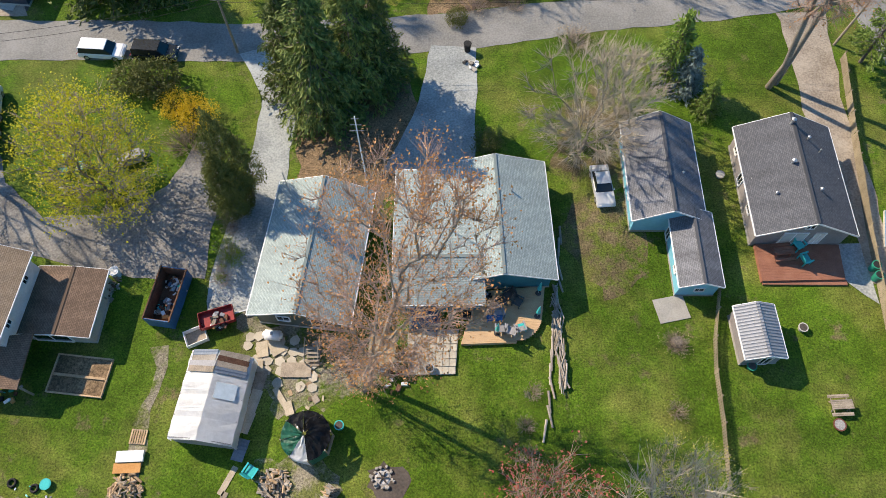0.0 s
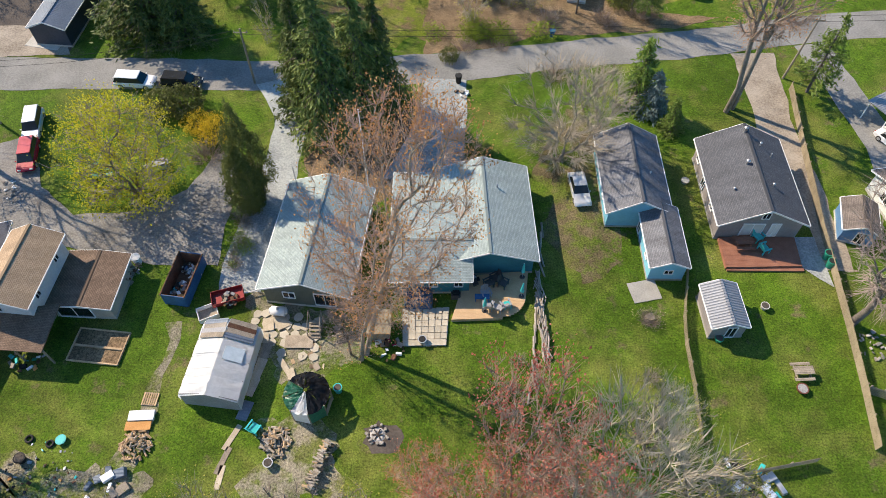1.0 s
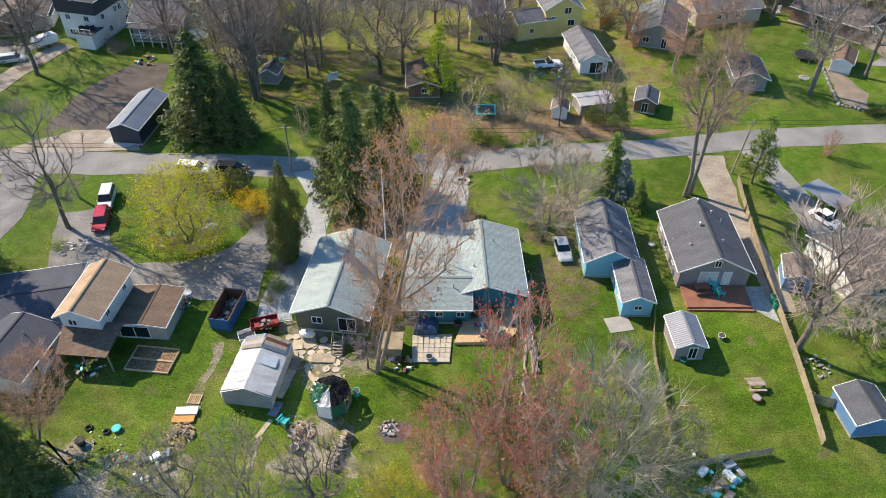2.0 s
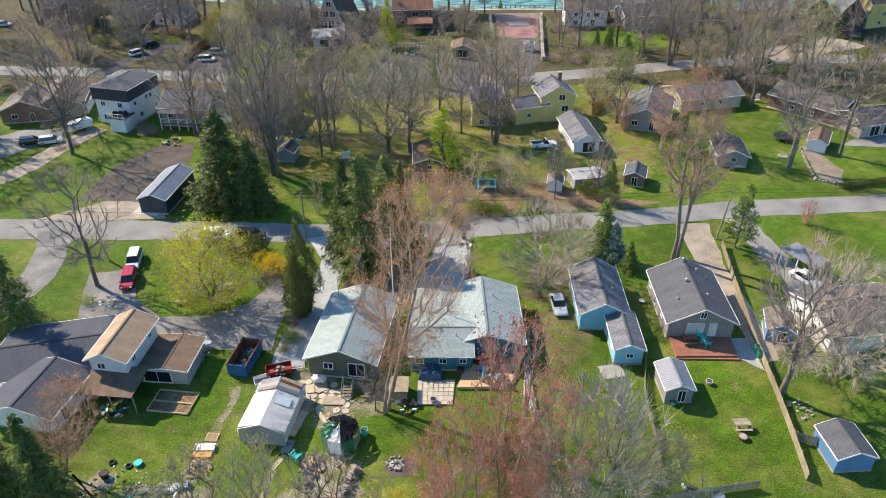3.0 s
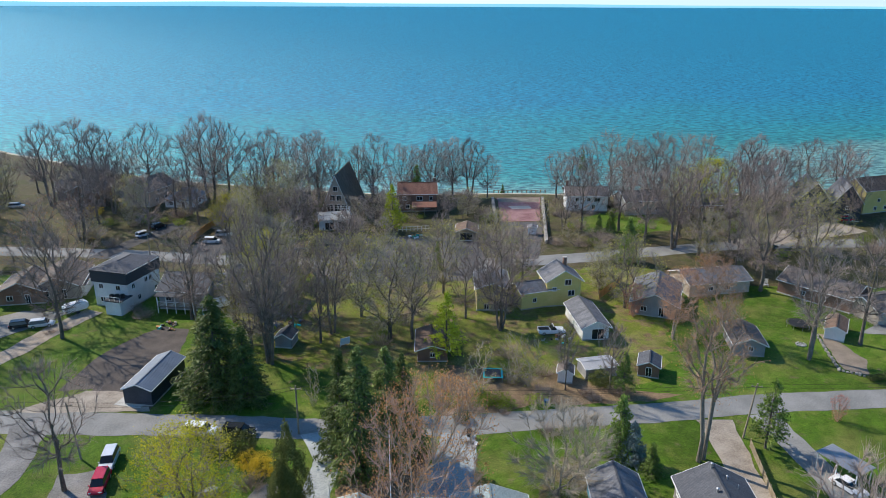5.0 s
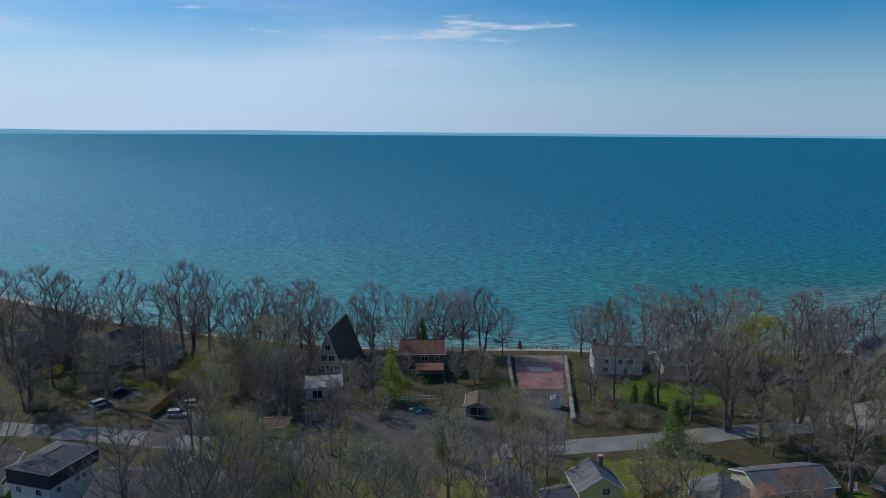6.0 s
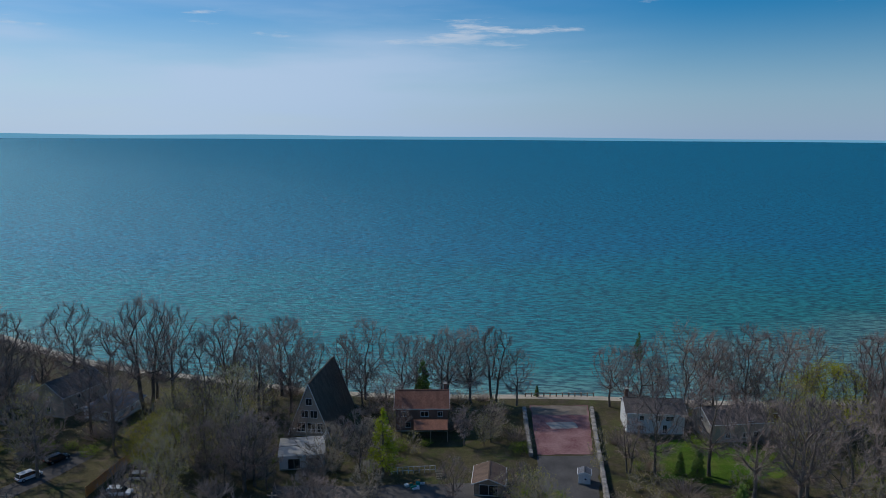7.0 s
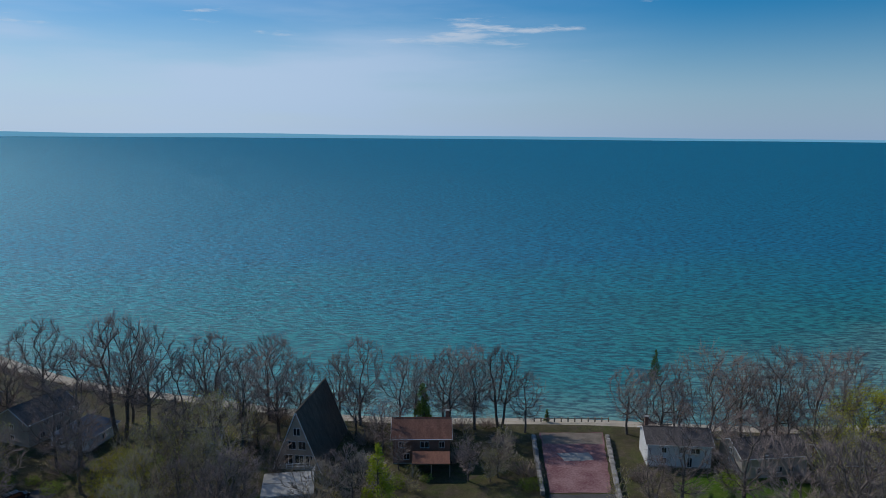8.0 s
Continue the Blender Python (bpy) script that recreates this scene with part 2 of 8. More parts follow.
REDPAINT = mat("faded_red_court", (0.15, 0.055, 0.06), (0.34, 0.20, 0.19), 3, 0.22, 0.9, 0.2, world_space=True, vary=0.03)
BARK = mat("grey_brown_bark", (0.10, 0.083, 0.07), (0.21, 0.18, 0.15), 9, 1.2, 0.95, 0.7)
BARK_PALE = mat("pale_bark", (0.20, 0.17, 0.135), (0.34, 0.295, 0.24), 9, 1.2, 0.95, 0.6)
TWIG = mat("grey_twigs", (0.27, 0.205, 0.175), (0.43, 0.335, 0.29), 3, 0.6, 0.95, 0.0)
TWIG_RED = mat("reddish_twigs", (0.40, 0.26, 0.19), (0.56, 0.38, 0.29), 3, 0.6, 0.95, 0.0)
TWIG_PALE = mat("pale_twigs", (0.33, 0.28, 0.21), (0.48, 0.41, 0.32), 3, 0.6, 0.95, 0.0)
BUD_RED = foliage("red_buds", (0.55, 0.11, 0.09), (0.66, 0.24, 0.17))
BUD_RUST = foliage("rust_buds", (0.44, 0.20, 0.075), (0.58, 0.31, 0.13))
BUD_LIME = foliage("yellow_green_buds", (0.42, 0.39, 0.022), (0.60, 0.535, 0.045))
BUD_OLIVE = foliage("olive_buds", (0.31, 0.29, 0.06), (0.46, 0.42, 0.10))
NEEDLE = foliage("dark_needles", (0.075, 0.12, 0.03), (0.21, 0.26, 0.065), 0.2)
NEEDLE_LIGHT = foliage("green_needles", (0.09, 0.155, 0.028), (0.20, 0.28, 0.055), 0.2)
NEEDLE_GOLD = foliage("gold_green_needles", (0.30, 0.36, 0.02), (0.48, 0.50, 0.04), 0.25)
NEEDLE_BLUE = foliage("blue_needles", (0.14, 0.20, 0.19), (0.27, 0.35, 0.33), 0.15)
CEDAR = foliage("cedar_sprays", (0.085, 0.105, 0.028), (0.18, 0.19, 0.05), 0.2)
LEAF = foliage("fresh_leaves", (0.16, 0.24, 0.02), (0.27, 0.35, 0.04))
FORSYTHIA = foliage("yellow_blossom", (0.55, 0.40, 0.02), (0.72, 0.52, 0.05))
BRUSH = foliage("dry_brush", (0.30, 0.235, 0.14), (0.46, 0.38, 0.25))
SH_PALE = shingle("pale_grey_shingles", (0.25, 0.31, 0.305), (0.365, 0.43, 0.415), 0.12)
SH_NAVY = shingle("blue_black_shingles", (0.05, 0.058, 0.078), (0.07, 0.08, 0.105), 0.15)
SH_GREY = shingle("grey_shingles", (0.128, 0.132, 0.145), (0.18, 0.185, 0.20), 0.3)
SH_DARK = shingle("dark_shingles", (0.075, 0.08, 0.092), (0.115, 0.12, 0.135), 0.15)
SH_BROWN = shingle("brown_shingles", (0.135, 0.088, 0.062), (0.20, 0.133, 0.095), 0.25)
SH_TAN = shingle("tan_shingles", (0.34, 0.235, 0.15), (0.42, 0.30, 0.20), 0.2)
SH_RED = shingle("red_brown_shingles", (0.20, 0.085, 0.055), (0.28, 0.13, 0.085), 0.25)
SH_WARM = shingle("weathered_brown_grey_shingles", (0.125, 0.103, 0.09), (0.18, 0.15, 0.133), 0.3)
TEAL = mat("teal_siding", (0.018, 0.165, 0.215), (0.03, 0.215, 0.27), 6, 0.5, 0.6, 0.3, lines=("Z", 0.18, 2.0), vary=0.03)
SKYBLUE = mat("light_blue_siding", (0.16, 0.46, 0.60), (0.21, 0.54, 0.68), 6, 0.5, 0.6, 0.3, lines=("Z", 0.2, 2.0), vary=0.03)
GREEN_SIDING = mat("dark_green_siding", (0.085, 0.105, 0.085), (0.12, 0.14, 0.115), 6, 0.5, 0.6, 0.3, lines=("Z", 0.2, 2.0), vary=0.03)
TAUPE = mat("taupe_siding", (0.24, 0.22, 0.22), (0.31, 0.285, 0.285), 6, 0.5, 0.6, 0.3, lines=("Z", 0.16, 2.0), vary=0.03)
WHITE = mat("white_siding", (0.66, 0.66, 0.65), (0.80, 0.80, 0.79), 6, 0.5, 0.6, 0.3, lines=("Z", 0.2, 2.0), vary=0.05)
YELLOW = mat("yellow_siding", (0.60, 0.50, 0.17), (0.72, 0.60, 0.24), 6, 0.5, 0.6, 0.3, lines=("Z", 0.18, 2.0), vary=0.03)
BLUE_SIDING = mat("mid_blue_siding", (0.085, 0.20, 0.36), (0.12, 0.26, 0.44), 6, 0.5, 0.6, 0.3, lines=("Z", 0.2, 2.0), vary=0.05)
BEIGE = mat("beige_siding", (0.38, 0.33, 0.27), (0.48, 0.42, 0.35), 6, 0.5, 0.7, 0.3, lines=("Z", 0.2, 2.0), vary=0.15)
GREYWALL = mat("grey_siding", (0.24, 0.24, 0.25), (0.33, 0.33, 0.34), 6, 0.5, 0.7, 0.3, lines=("Z", 0.2, 2.0), vary=0.15)
BRICK = mat("brown_brick_wall", (0.20, 0.11, 0.08), (0.30, 0.18, 0.13), 14, 0.6, 0.85, 0.5, lines=("Z", 0.09, 1.0), vary=0.1)
NAVY = mat("navy_steel_siding", (0.025, 0.035, 0.05), (0.045, 0.058, 0.08), 5, 0.5, 0.5, 0.2, lines=("Y", 0.25, 2.0), vary=0.03)
STEEL_ROOF = mat("pale_steel_roofing", (0.13, 0.165, 0.21), (0.19, 0.23, 0.28), 6, 0.4, 0.6, 0.6, 0.0, lines=("Y", 0.3, 3.0), vary=0.05)
STEEL_ROOF_WHITE = mat("grey_ribbed_roofing", (0.27, 0.28, 0.30), (0.34, 0.35, 0.37), 6, 0.4, 0.55, 0.8, 0.1, lines=("Y", 0.28, 3.0), vary=0.05)
TRIM = mat("white_trim", (0.72, 0.72, 0.71), (0.82, 0.82, 0.81), 8, 1, 0.5, 0.05, vary=0.05)
DARKTRIM = mat("dark_trim", (0.05, 0.05, 0.05), (0.09, 0.09, 0.09), 8, 1, 0.5, 0.05, vary=0.1)
DECKWOOD = mat("new_deck_timber", (0.50, 0.33, 0.19), (0.62, 0.43, 0.26), 10, 1.2, 0.75, 0.3, vary=0.1)
DECKRED = mat("red_stained_timber", (0.24, 0.10, 0.065), (0.33, 0.15, 0.10), 10, 1.2, 0.7, 0.3, vary=0.1)
OLDWOOD = mat("weathered_timber", (0.21, 0.175, 0.135), (0.36, 0.30, 0.235), 10, 1.5, 0.9, 0.4, vary=0.25)
PLYWOOD = mat("weathered_plywood", (0.40, 0.335, 0.245), (0.54, 0.46, 0.35), 8, 1.2, 0.9, 0.3, vary=0.2)
FENCEWOOD = mat("fence_timber", (0.22, 0.18, 0.12), (0.345, 0.285, 0.195), 9, 1.0, 0.9, 0.3, vary=0.15)
CEDARWOOD = mat("orange_cedar_timber", (0.50, 0.235, 0.075), (0.62, 0.32, 0.12), 9, 1.0, 0.8, 0.3, vary=0.1)
TARP = mat("white_tarpaulin", (0.74, 0.75, 0.76), (0.86, 0.87, 0.88), 3, 0.6, 0.35, 0.5, vary=0.02)
TARP_GREY = mat("pale_grey_tarpaulin", (0.42, 0.50, 0.54), (0.54, 0.62, 0.66), 3, 0.6, 0.4, 0.4, vary=0.05)
TARP_GREEN = mat("green_tarpaulin", (0.012, 0.11, 0.07), (0.03, 0.19, 0.12), 3, 0.6, 0.3, 0.6, vary=0.05)
TARP_BLACK = mat("black_plastic_sheet", (0.012, 0.012, 0.013), (0.04, 0.04, 0.042), 3, 0.8, 0.15, 0.8, vary=0.1)
TARP_BLUE = mat("dark_blue_tarpaulin", (0.015, 0.05, 0.10), (0.03, 0.085, 0.16), 3, 0.6, 0.3, 0.6, vary=0.1)
AQUA = mat("aqua_plastic", (0.01, 0.40, 0.40), (0.02, 0.50, 0.49), 6, 1, 0.35, 0.05, vary=0.1)
GREENPLASTIC = mat("green_plastic", (0.01, 0.24, 0.15), (0.02, 0.31, 0.20), 6, 1, 0.4, 0.05, vary=0.1)
BLUESTEEL = mat("blue_painted_steel", (0.012, 0.085, 0.21), (0.025, 0.13, 0.29), 6, 1, 0.45, 0.1, lines=("Y", 0.7, 3.0), vary=0.05)
RUST = mat("rusted_steel", (0.09, 0.04, 0.025), (0.17, 0.085, 0.05), 6, 1, 0.85, 0.4, vary=0.2)
STEEL = mat("galvanised_steel", (0.40, 0.41, 0.42), (0.52, 0.53, 0.54), 6, 1, 0.4, 0.1, 0.7, vary=0.1)
BLACK = mat("black_rubber", (0.012, 0.012, 0.012), (0.028, 0.028, 0.028), 9, 1, 0.7, 0.1, vary=0.2)
REDTRAILER = mat("dull_red_paint", (0.22, 0.018, 0.02), (0.30, 0.03, 0.03), 4, 0.8, 0.5, 0.1, vary=0.05)
REDCAR = mat("red_car_paint", (0.42, 0.012, 0.03), (0.48, 0.02, 0.045), 2, 0.5, 0.25, 0.0, spec=0.6, vary=0.02)
WHITECAR = mat("white_car_paint", (0.76, 0.77, 0.78), (0.82, 0.83, 0.84), 2, 0.5, 0.25, 0.0, spec=0.6, vary=0.02)
SILVERCAR = mat("silver_car_paint", (0.56, 0.57, 0.58), (0.64, 0.65, 0.66), 2, 0.5, 0.28, 0.0, 0.2, spec=0.6, vary=0.02)
BLACKCAR = mat("black_car_paint", (0.014, 0.017, 0.02), (0.022, 0.026, 0.03), 2, 0.5, 0.22, 0.0, spec=0.6, vary=0.02)
LAMPGLASS = mat("lamp_glass", (0.6, 0.58, 0.55), (0.7, 0.68, 0.64), 2, 0.5, 0.15, 0.0, spec=0.6)
TAILRED = mat("red_lamp_lens", (0.35, 0.01, 0.01), (0.42, 0.015, 0.015), 2, 0.5, 0.2, 0.0, spec=0.6)
ASH = mat("pale_ash", (0.24, 0.23, 0.22), (0.42, 0.41, 0.40), 8, 2, 0.95, 0.5)
STONE = mat("field_stone", (0.24, 0.215, 0.19), (0.40, 0.37, 0.33), 8, 1.5, 0.9, 0.5, vary=0.3)
SPLITWOOD = mat("split_firewood", (0.36, 0.24, 0.14), (0.52, 0.37, 0.23), 8, 1.5, 0.9, 0.4, vary=0.3)
GREYWOOD = mat("grey_driftwood", (0.27, 0.235, 0.195), (0.40, 0.36, 0.31), 8, 1.5, 0.9, 0.4, vary=0.3)
COPPER = mat("copper_bowl", (0.20, 0.075, 0.05), (0.28, 0.11, 0.075), 6, 1, 0.5, 0.1, 0.5)

GLASS, gn, gl, gp = shader("window_glass")
gp.inputs["Base Color"].default_value = (0.02, 0.025, 0.03, 1)
gp.inputs["Roughness"].default_value, gp.inputs["Specular IOR Level"].default_value = 0.06, 0.5

WATER, n_, l_, p_ = shader("lake_water")
geo_ = n_.new("ShaderNodeNewGeometry")
sep_ = n_.new("ShaderNodeSeparateXYZ"); l_.new(geo_.outputs["Position"], sep_.inputs[0])
shal_ = n_.new("ShaderNodeMapRange")
shal_.inputs["From Min"].default_value, shal_.inputs["From Max"].default_value = 195, 420
bars_ = n_.new("ShaderNodeTexNoise"); bars_.inputs["Scale"].default_value, bars_.inputs["Detail"].default_value = 0.006, 4
l_.new(geo_.outputs["Position"], bars_.inputs["Vector"])
far_ = n_.new("ShaderNodeMath"); far_.operation = "MULTIPLY_ADD"; far_.inputs[1].default_value = 260.0
l_.new(bars_.outputs["Fac"], far_.inputs[0]); l_.new(sep_.outputs["Y"], far_.inputs[2])
less_ = n_.new("ShaderNodeMath"); less_.operation = "SUBTRACT"; less_.inputs[1].default_value = 130.0
l_.new(far_.outputs[0], less_.inputs[0])
bank_ = n_.new("ShaderNodeMapRange")
bank_.inputs["From Min"].default_value, bank_.inputs["From Max"].default_value, bank_.inputs["To Max"].default_value = -20, 220, 70
l_.new(sep_.outputs["X"], bank_.inputs["Value"])
rise_ = n_.new("ShaderNodeMath"); rise_.operation = "SUBTRACT"
l_.new(less_.outputs[0], rise_.inputs[0]); l_.new(bank_.outputs[0], rise_.inputs[1]); l_.new(rise_.outputs[0], shal_.inputs["Value"])
ramp_ = n_.new("ShaderNodeValToRGB")
ramp_.color_ramp.elements[0].color, ramp_.color_ramp.elements[1].color = (0.14, 0.28, 0.215, 1), (0.002, 0.185, 0.28, 1)
mid_ = ramp_.color_ramp.elements.new(0.16); mid_.color = (0.02, 0.215, 0.182, 1)
mid_ = ramp_.color_ramp.elements.new(0.5); mid_.color = (0.006, 0.21, 0.23, 1)
l_.new(shal_.outputs[0], ramp_.inputs["Fac"])
p_.inputs["Roughness"].default_value, p_.inputs["Specular IOR Level"].default_value, p_.inputs["IOR"].default_value = 0.3, 0.0, 1.33
wm_ = n_.new("ShaderNodeMapping"); wm_.inputs["Rotation"].default_value, wm_.inputs["Scale"].default_value = (0, 0, 0.1), (0.75, 2.1, 1.0)
l_.new(geo_.outputs["Position"], wm_.inputs["Vector"])
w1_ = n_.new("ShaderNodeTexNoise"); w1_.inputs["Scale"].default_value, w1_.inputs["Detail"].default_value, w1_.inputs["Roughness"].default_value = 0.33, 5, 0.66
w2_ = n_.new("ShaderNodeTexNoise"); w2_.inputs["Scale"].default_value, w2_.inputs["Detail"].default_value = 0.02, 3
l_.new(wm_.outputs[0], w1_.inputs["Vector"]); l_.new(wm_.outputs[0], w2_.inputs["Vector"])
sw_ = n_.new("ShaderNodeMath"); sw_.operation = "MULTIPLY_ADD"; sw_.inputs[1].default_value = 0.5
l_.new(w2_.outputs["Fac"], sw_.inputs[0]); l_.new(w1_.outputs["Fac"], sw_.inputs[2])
wb_ = n_.new("ShaderNodeBump"); wb_.inputs["Strength"].default_value, wb_.inputs["Distance"].default_value = 1.0, 1.6
l_.new(sw_.outputs[0], wb_.inputs["Height"]); l_.new(wb_.outputs["Normal"], p_.inputs["Normal"])
# light and shade of the ripples put into the colour: crests lighter, troughs darker
crest_light_ = n_.new("ShaderNodeMapRange")
crest_light_.inputs["From Min"].default_value, crest_light_.inputs["From Max"].default_value = 0.42, 0.58
crest_light_.inputs["To Min"].default_value, crest_light_.inputs["To Max"].default_value = 0.3, 1.55
l_.new(w1_.outputs["Fac"], crest_light_.inputs["Value"])
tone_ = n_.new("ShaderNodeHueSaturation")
l_.new(crest_light_.outputs[0], tone_.inputs["Value"]); l_.new(ramp_.outputs["Color"], tone_.inputs["Color"])
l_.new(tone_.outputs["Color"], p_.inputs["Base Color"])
# a thin share of sky on the ripples
shine_ = n_.new("ShaderNodeBsdfGlossy")
shine_.inputs["Roughness"].default_value = 0.45
shine_.inputs["Color"].default_value = (0.5, 0.84, 1.0, 1)
l_.new(wb_.outputs["Normal"], shine_.inputs["Normal"])
both_ = n_.new("ShaderNodeMixShader")
both_.inputs[0].default_value = 0.16
l_.new(p_.outputs[0], both_.inputs[1]); l_.new(shine_.outputs[0], both_.inputs[2])
l_.new(both_.outputs[0], n_["Material Output"].inputs["Surface"])

# ---- building helpers ----
def part(name, bm, material, parent, label=""):
    me = bpy.data.meshes.new(name)
    bm.normal_update()
    bm.to_mesh(me)
    bm.free()
    me.materials.append(material)
    ob = new(name, me)
    ob.parent = parent
    if label:
        ob["label"] = label
    return ob


def thing(name, label, category, m=None, group="", kind=""):
    ob = new(name)
    ob.matrix_world = m or Matrix()
    return tagged(ob, label, category, group, kind)


def solid(name, bm, material, label, category="", m=None, group="", kind=""):
    ob = part(name, bm, material, None)
    ob.matrix_world = m or Matrix()
    return tagged(ob, label, category, group, kind)


def box(bm, x, y, z, sx, sy, sz, rz=0.0, rx=0.0, ry=0.0, bevel=0.0):
    """A box whose base centre is (x, y, z)."""
    r = bmesh.ops.create_cube(bm, size=1, matrix=Matrix.Translation((x, y, z)) @ Euler((rx, ry, rz)).to_matrix().to_4x4()
                              @ Matrix.Translation((0, 0, sz / 2)) @ Matrix.Diagonal((sx, sy, sz, 1)))
    if bevel:
        es = {e for v in r["verts"] for e in v.link_edges}
        bmesh.ops.bevel(bm, geom=list(es), offset=bevel, segments=2, affect="EDGES", clamp_overlap=True)
    return bm


def boxed(*args, **kw):
    return box(bmesh.new(), *args, **kw)


def cyl(bm, p, q, r0, r1, n=10):
    """A tapered rod from p to q."""
    p, q = Vector(p), Vector(q)
    turn = (q - p).to_track_quat("Z", "Y").to_matrix().to_4x4()
    bmesh.ops.create_cone(bm, cap_ends=True, segments=n, radius1=r0, radius2=r1, depth=(q - p).length,
                          matrix=Matrix.Translation((p + q) / 2) @ turn)
    return bm


def rod(p, q, r0, r1=None, n=10):
    return cyl(bmesh.new(), p, q, r0, r0 if r1 is None else r1, n)


def prism(bm, pts, z0, z1):
    """An upright prism over a plan outline."""
    lo = [bm.verts.new((x, y, z0)) for x, y in pts]
    hi = [bm.verts.new((x, y, z1)) for x, y in pts]
    bm.faces.new(hi)
    bm.faces.new(lo[::-1])
    k = len(pts)
    for i in range(k):
        bm.faces.new((lo[i], lo[(i + 1) % k], hi[(i + 1) % k], hi[i]))
    bmesh.ops.recalc_face_normals(bm, faces=bm.faces)
    return bm


def slab(bm, quad, thick):
    """A roof slab below the three or four given top corners (first two: along the eave), with UV in metres."""
    pts = [Vector(v) for v in quad]
    a, b, d = pts[0], pts[1], pts[-1]
    nrm = (b - a).cross(d - a).normalized()
    if nrm.z < 0:
        nrm = -nrm
    top = [bm.verts.new(v) for v in pts]
    bot = [bm.verts.new(v - nrm * thick) for v in pts]
    uv = bm.loops.layers.uv.verify()
    u, fs, k = (b - a).normalized(), [], len(pts)
    w = nrm.cross(u)
    fs.append(bm.faces.new(top))
    fs.append(bm.faces.new(bot[::-1]))
    for i in range(k):
        fs.append(bm.faces.new((bot[i], bot[(i + 1) % k], top[(i + 1) % k], top[i])))
    bmesh.ops.recalc_face_normals(bm, faces=fs)
    for f in fs:
        for lp in f.loops:
            v = lp.vert.co - a
            lp[uv].uv = (v.dot(u), v.dot(w))
    return bm


def window(parent, x, y, z, w, h, face, frame_mat=None, door=False, bars=1, pane=None):
    """A framed window on a wall; face: the wall's outward turn in degrees (0: towards -y)."""
    frame_mat = frame_mat or TRIM
    m = pose(x, y, z, 0, 0, face)

    def put(bm):
        bmesh.ops.transform(bm, matrix=m, verts=bm.verts)
        return bm
    t = 0.07
    bm = bmesh.new()
    box(bm, -w / 2 + t / 2, -0.04, 0, t, 0.12, h)
    box(bm, w / 2 - t / 2, -0.04, 0, t, 0.12, h)
    box(bm, 0, -0.04, h - t, w - 2 * t, 0.12, t)
    box(bm, 0, -0.06, 0, w - 2 * t, 0.16, t)
    for i in range(bars):
        box(bm, -w / 2 + w * (i + 1) / (bars + 1), -0.035, t, 0.06, 0.08, h - 2 * t)
    fr = part("door" if door else "window", put(bm), frame_mat, parent)
    part("pane", put(boxed(0, -0.02, t, w - 2 * t, 0.03, h - 2 * t)), pane or GLASS, fr)
    return fr


HOUSES = []


